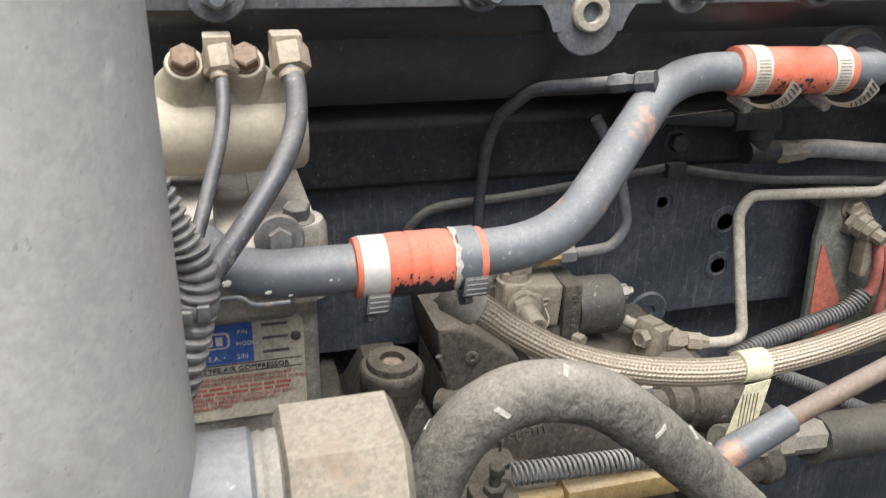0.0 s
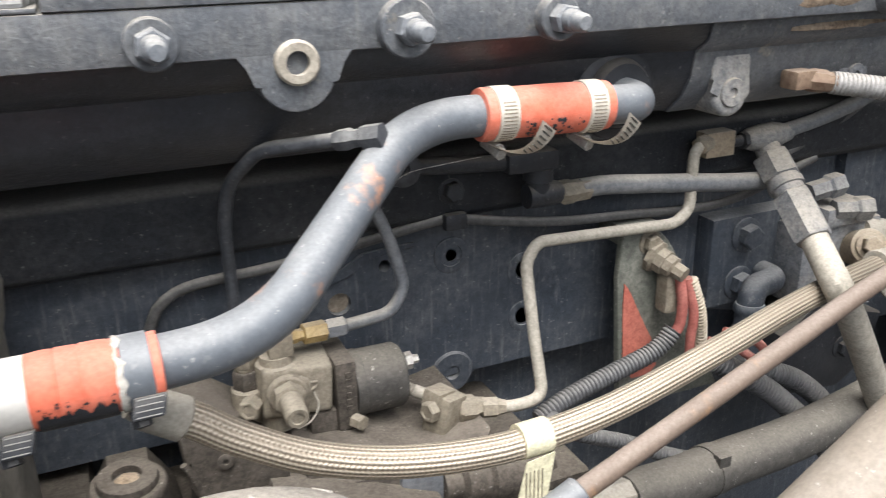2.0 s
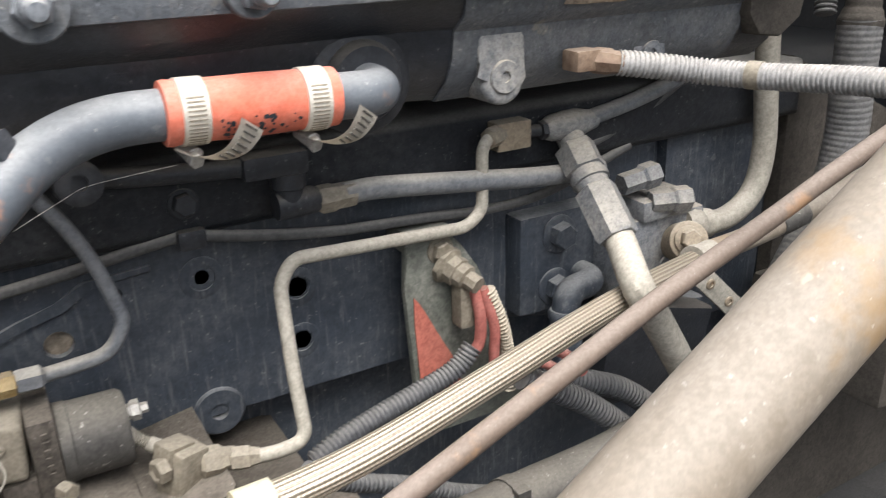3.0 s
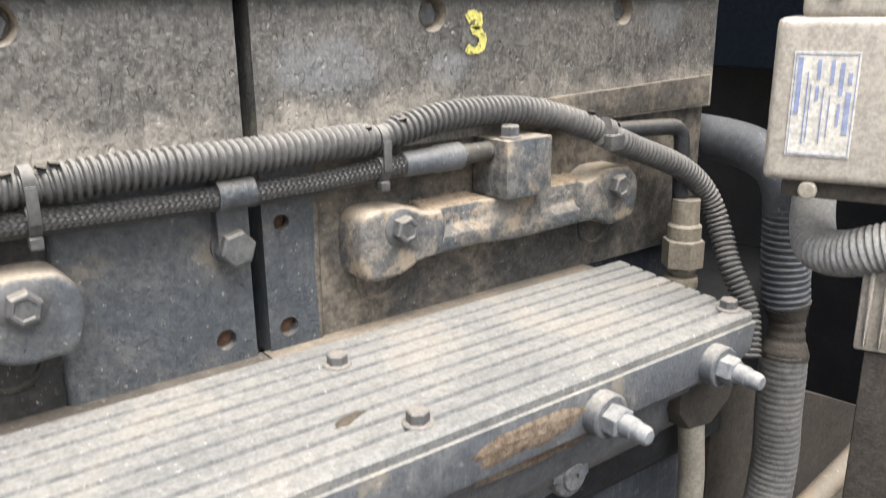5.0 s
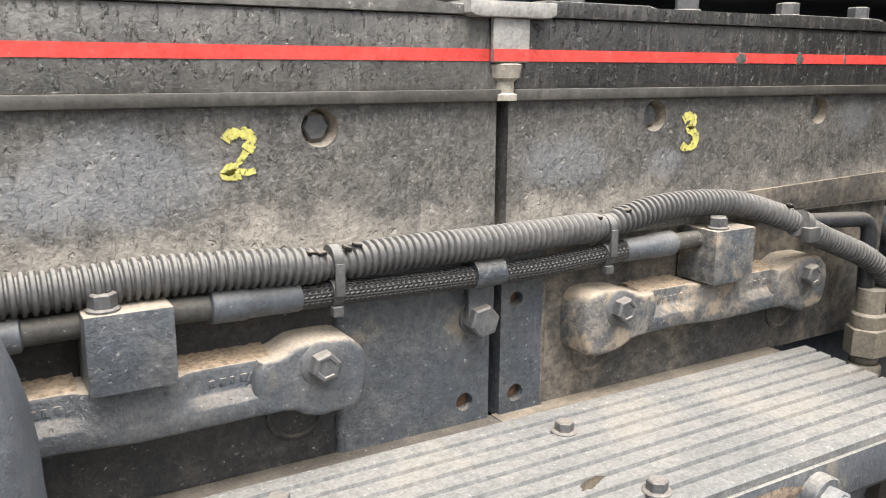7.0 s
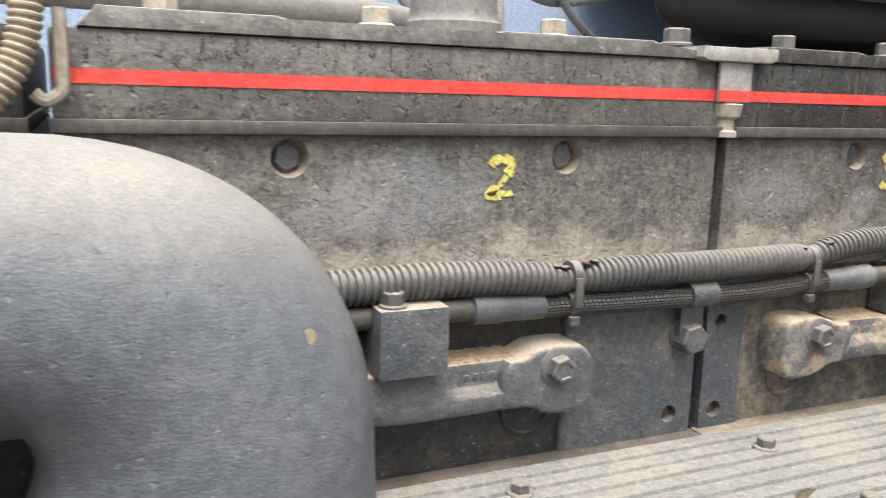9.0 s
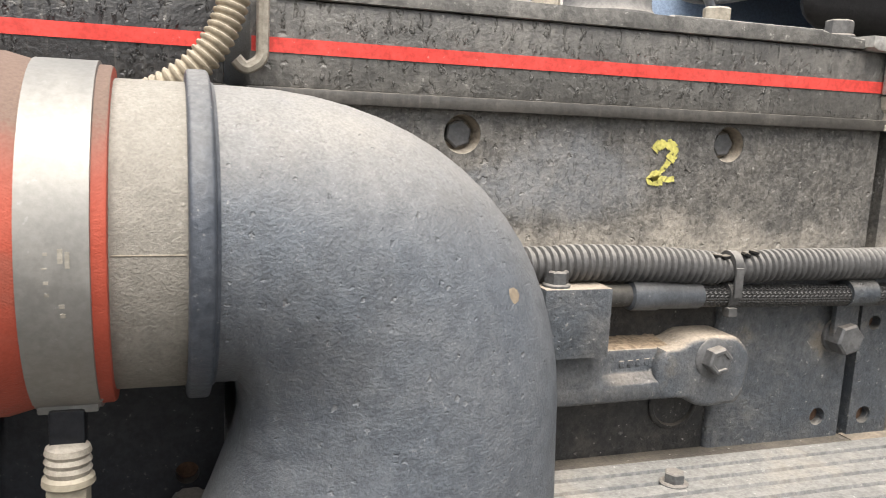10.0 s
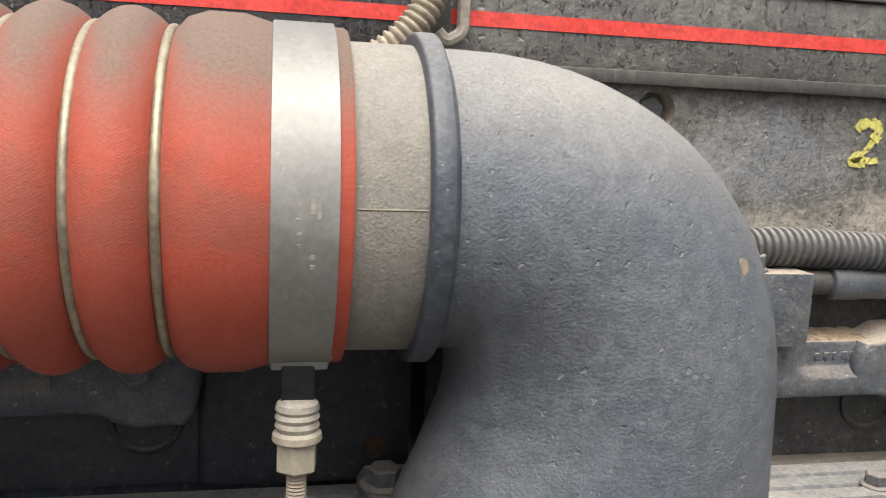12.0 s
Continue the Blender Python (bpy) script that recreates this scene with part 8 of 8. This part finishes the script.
lathe(bm, (0.723, 0.486, 1.1445), (-0.4, -0.8, 0.4), [(-0.02, 0.0155), (0.006, 0.0155), (0.007, 0.014)], 24)
part("banjo_bolt", bm, "brass", ob2, "rusty banjo bolt")
bm = B()
lathe(bm, (0.722, 0.505, 1.118), (0, -1, 0), [(0, 0.008), (0.002, 0.008), (0.0025, 0.007), (0.0025, 0.004), (0.0, 0.0038)], 24)
part("port_ring", bm, "line", ob2)
lk = thing("link_plate", (0.79, 0.45, 1.09), "pale drilled steel link beside the tan pipe", "bracket")
bm = B()
m = pose(0.737, 0.449, 1.101, 0, 43, -4)
bm = B()
box(bm, -0.046, 0.046, -0.0018, 0.0018, -0.0085, 0.0085, 0.0012, 2, m)
part("strip", bm, "linetan", lk)
for s_ in (-0.034, -0.006, 0.022):
    bm = B()
    lathe(bm, m @ Vector((s_, -0.0018, 0)), m.to_3x3() @ Vector((0, -1, 0)), [(0, 0.0042), (0.0010, 0.0042), (0.0014, 0.0036), (0.0014, 0.0022), (0.0004, 0.002), (0.0004, 0)], 16)
    part("eyelet", bm, "brass", lk)
wh = thing("convoluted_hose", (0.64, 0.40, 1.29), "grey-white convoluted hose with a brass elbow end", "hose")
bm = B()
loom(bm, [(0.606, 0.4445, 1.2992), (0.630, 0.431, 1.2960), (0.650, 0.414, 1.2930), (0.664, 0.380, 1.2930), (0.670, 0.330, 1.2970), (0.672, 0.26, 1.3005), (0.672, 0.19, 1.300)], 0.0080, 0.0031, 0.0013, 18)
part("hose", bm, "greyloom", wh)
bm = B()
box(bm, 0.576, 0.595, 0.446, 0.462, 1.2955, 1.3085, 0.0025)
lathe(bm, (0.591, 0.453, 1.3015), (0.85, -0.5, -0.12), [(0, 0.0068), (0.003, 0.0080), (0.012, 0.0080), (0.014, 0.007), (0.02, 0.0068)], 8)
part("brass_elbow", bm, "rustbolt", wh, "rusty brass elbow")
bm = B()
lathe(bm, (0.660, 0.392, 1.2930), (0.3, -0.95, 0.02), [(0, 0.0084), (0.008, 0.0084)], 20)
part("tape", bm, "pump", wh, "brown tape wrap")

vf = thing("vertical_fitting", (0.848, 0.546, 1.35), "tan hex fitting stack with a bent pipe", "fitting")
bm = B()
for z, r, h, sg in ((1.335, 0.0105, 0.012, 24), (1.347, 0.0128, 0.010, 24), (1.358, 0.0105, 0.006, 24)):
    lathe(bm, (0.848, 0.546, z), (0, 0, 1), [(0, r * 0.9), (0.002, r), (h - 0.002, r), (h, r * 0.9)], sg)
part("lower_fitting", bm, "pump", vf)
bm = B()
lathe(bm, (0.848, 0.546, 1.364), (0, 0, 1), [(0, 0.0145), (0.001, 0.0155), (0.021, 0.0155), (0.022, 0.014)], 6, 0.2)
lathe(bm, (0.848, 0.546, 1.386), (0, 0, 1), [(0, 0.0125), (0.010, 0.0125), (0.012, 0.0105), (0.03, 0.010)], 24)
part("hex_nut", bm, "fittingtan", vf)
bm = B()
tube(bm, fillet([(0.790, 0.566, 1.4700), (0.846, 0.553, 1.4690), (0.848, 0.552, 1.410)], 0.012), 0.0058, smooth=False, seg=18)
part("bent_pipe", bm, "engine", vf)

bigloom = thing("large_loom", (0.906, 0.49, 1.1), "large black corrugated duct taped at a joint", "conduit")
bm = B()
loom(bm, [(0.904, 0.499, 1.420), (0.906, 0.498, 1.395), (0.907, 0.497, 1.365), (0.909, 0.494, 1.332)], 0.0180, 0.0050, 0.0014, 24)
part("upper_duct", bm, "rubberdark", bigloom)
bm = B()
tube(bm, [(0.945, 0.74, 1.446), (0.925, 0.63, 1.450), (0.912, 0.555, 1.450), (0.905, 0.515, 1.441), (0.903, 0.501, 1.424), (0.905, 0.499, 1.405)], 0.0172, 0.006, 24)
part("branch", bm, "rubberdark", bigloom, "smooth dark elbow going back")
bm = B()
tube(bm, [(0.909, 0.494, 1.336), (0.910, 0.492, 1.322), (0.909, 0.491, 1.306), (0.907, 0.490, 1.292)], lambda s, f: 0.0182 - 0.0052 * math.sin(math.pi * min(1.0, f * 1.15)) + 0.0010 * noise.noise(Vector((s * 260, 1, 2))), 0.002, 24)
part("tape_joint", bm, "frame", bigloom, "dusty tape joint")
bm = B()
tube(bm, [(0.912, 0.493, 1.312), (0.926, 0.500, 1.335), (0.946, 0.512, 1.368), (0.962, 0.535, 1.41)], 0.0125, 0.006, 20)
part("side_branch", bm, "duct", bigloom, "dusty grey tube that joins at the tape")
bm = B()
loom(bm, [(0.907, 0.490, 1.298), (0.907, 0.489, 1.250), (0.908, 0.488, 1.200), (0.896, 0.487, 1.150), (0.862, 0.485, 1.100), (0.82, 0.48, 1.04)], 0.0178, 0.0052, 0.0004, 24)
part("lower_duct", bm, "duct", bigloom, "tan dust-coated lower duct")
gl = B()
loom(gl, [(0.905, 0.480, 1.462), (0.880, 0.466, 1.447), (0.858, 0.455, 1.432), (0.834, 0.441, 1.420), (0.814, 0.425, 1.413), (0.808, 0.405, 1.415), (0.810, 0.385, 1.423), (0.822, 0.355, 1.433), (0.85, 0.318, 1.444), (0.90, 0.270, 1.454)], 0.0138, 0.0034, 0.0011, 22)
single("grey_duct", gl, "greyloom", "grey corrugated hose curling under the box", "hose")

ecu = thing("control_box", (0.75, 0.40, 1.46), "pale dusty metal control box with a faded blue label", "control box")
mb = pose(0.762, 0.4355, 1.5035, 0, 0, -66)
bm = B()
box(bm, 0.0, 0.075, 0.0, 0.050, -0.0430, 0.0435, 0.005, 4, mb)
part("case", bm, "box", ecu)
bm = B()
box(bm, 0.011, 0.068, 0.004, 0.046, 0.0430, 0.0700, 0.005, 3, mb)
part("top_cap", bm, "box", ecu)
bm = B()
box(bm, 0.010, 0.068, 0.006, 0.046, -0.0530, -0.0425, 0.002, 2, mb)
part("foot", bm, "frame", ecu)
for x, z in ((0.028, 0.0580), (0.024, -0.0480)):
    bm = B()
    lathe(bm, mb @ Vector((x, 0.005, z)), mb.to_3x3() @ Vector((0, -1, 0)), [(0, 0.0050), (0.003, 0.0050), (0.0042, 0.004), (0.0042, 0)], 20)
    part("screw", bm, "tanbolt", ecu)
bm = B()
box(bm, 0.0105, 0.0425, -0.0006, -0.0001, -0.0285, 0.0265, 0, 1, mb)
lab = part("label", bm, "white", ecu, "faded white label with blue print")
for x0_, x1_, z0_, z1_ in ((0.0114, 0.0118, -0.0275, 0.0255), (0.0412, 0.0416, -0.0275, 0.0255), (0.0118, 0.0412, -0.0275, -0.0271), (0.0118, 0.0412, 0.0251, 0.0255)):
    bm = B()
    box(bm, x0_, x1_, -0.0010, -0.0007, z0_, z1_, 0, 1, mb)
    part("label_rule", bm, "blueink", lab)
for x0_, x1_, z0_, z1_ in ((0.0128, 0.0152, -0.006, 0.0235), (0.0180, 0.0186, -0.022, 0.016), (0.0198, 0.0203, -0.020, 0.010), (0.0225, 0.0242, 0.012, 0.0225), (0.0225, 0.0242, 0.001, 0.009), (0.0262, 0.0268, -0.022, 0.008), (0.0290, 0.0308, 0.010, 0.0225), (0.0296, 0.0301, -0.018, 0.004), (0.0335, 0.0355, 0.004, 0.021), (0.0338, 0.0352, -0.012, 0.000), (0.0372, 0.0398, -0.016, 0.006), (0.0376, 0.0394, 0.010, 0.016)):
    bm = B()
    box(bm, x0_, x1_, -0.0010, -0.0007, z0_, z1_, 0, 1, mb)
    part("text_bar", bm, "blueink", lab)
strip = thing("terminal_strip", (0.806, 0.393, 1.22), "dusty grey finned plate hanging below the control box", "plate")
ms = pose(0.806, 0.393, 1.39, 0, 0, -66)
bm = B()
box(bm, 0.0, 0.05, 0.0, 0.010, -0.030, 0.032, 0.002, 2, ms)
part("plate", bm, "box", strip)
for k in range(3):
    bm = B()
    box(bm, 0.004 + 0.008 * k, 0.0065 + 0.008 * k, -0.005, 0.0005, -0.026, 0.029, 0.001, 1, ms)
    part("fin", bm, "box", strip)
bm = B()
box(bm, 0.006, 0.05, 0.002, 0.008, -0.17, -0.0295, 0.002, 2, ms)
part("strut", bm, "frame", strip)
hinge = thing("latch_bolt", (0.80, 0.5, 1.62), "dusty bracket with a through bolt above the box", "bracket")
bm = B()
lathe(bm, (0.775, 0.47, 1.6120), (0.85, -0.5, 0.05), [(0, 0.006), (0.01, 0.006), (0.011, 0.0105), (0.02, 0.0105), (0.022, 0.013), (0.03, 0.013), (0.06, 0.012)], 20)
part("bolt", bm, "box", hinge)
bm = B()
prism(bm, [(0.795, 1.598), (0.815, 1.596), (0.845, 1.66), (0.80, 1.68)], 0.45, 0.456, 0.001)
tube(bm, [(0.835, 0.43, 1.66), (0.842, 0.428, 1.62), (0.838, 0.426, 1.575)], 0.006, 0.006)
part("arm", bm, "box", hinge)

# large pipe close to the camera, low on the engine's side
bm = B()
rod(bm, (0.02, 0.200, 0.976), (0.82, 0.200, 1.496), 0.0190, seg=48)
single("tan_brace_pipe", bm, "tanpipe", "thick tan pipe with brown stains crossing in front", "pipe")

# chassis behind
fr = thing("frame_bracket", (1.1, 0.53, 0.7), "dusty brown chassis panel beside the bell housing", "chassis panel")
bm = B()
prism(bm, [(0.905, 1.262), (1.09, 1.180), (1.41, 1.03), (1.41, 0.70), (0.905, 0.70)], 0.545, 0.56, 0.002)
part("panel", bm, "frame", fr)
bm = B()
box(bm, 0.88, 1.40, 0.40, 0.545, 0.98, 1.06, 0.006)
part("step", bm, "frame", fr)
# plain near-black mass, added so the rear gap reads dark
bm = B()
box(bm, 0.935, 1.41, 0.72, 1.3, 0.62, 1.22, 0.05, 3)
single("rear_dark_mass", bm, "dark", "near-black box added to darken the gap behind the engine", "bell housing")
# roof above the view, added to keep sky light off the engine's rear
bm = B()
box(bm, 0.98, 1.42, 0.1, 2.3, 1.80, 1.86, 0.02)
single("wall_rear_shade", bm, "dark", "unseen dark roof added to shade the rear of the engine", "cowl", kind="structure")
for x in (-0.15, 0.75):
    bm = B()
    box(bm, x - 0.09, x + 0.09, 0.62, 0.95, -0.01, 0.625, 0.01)
    single("engine_stand", bm, "dark", "dark engine mount under the block", "mount", "engine mounts")
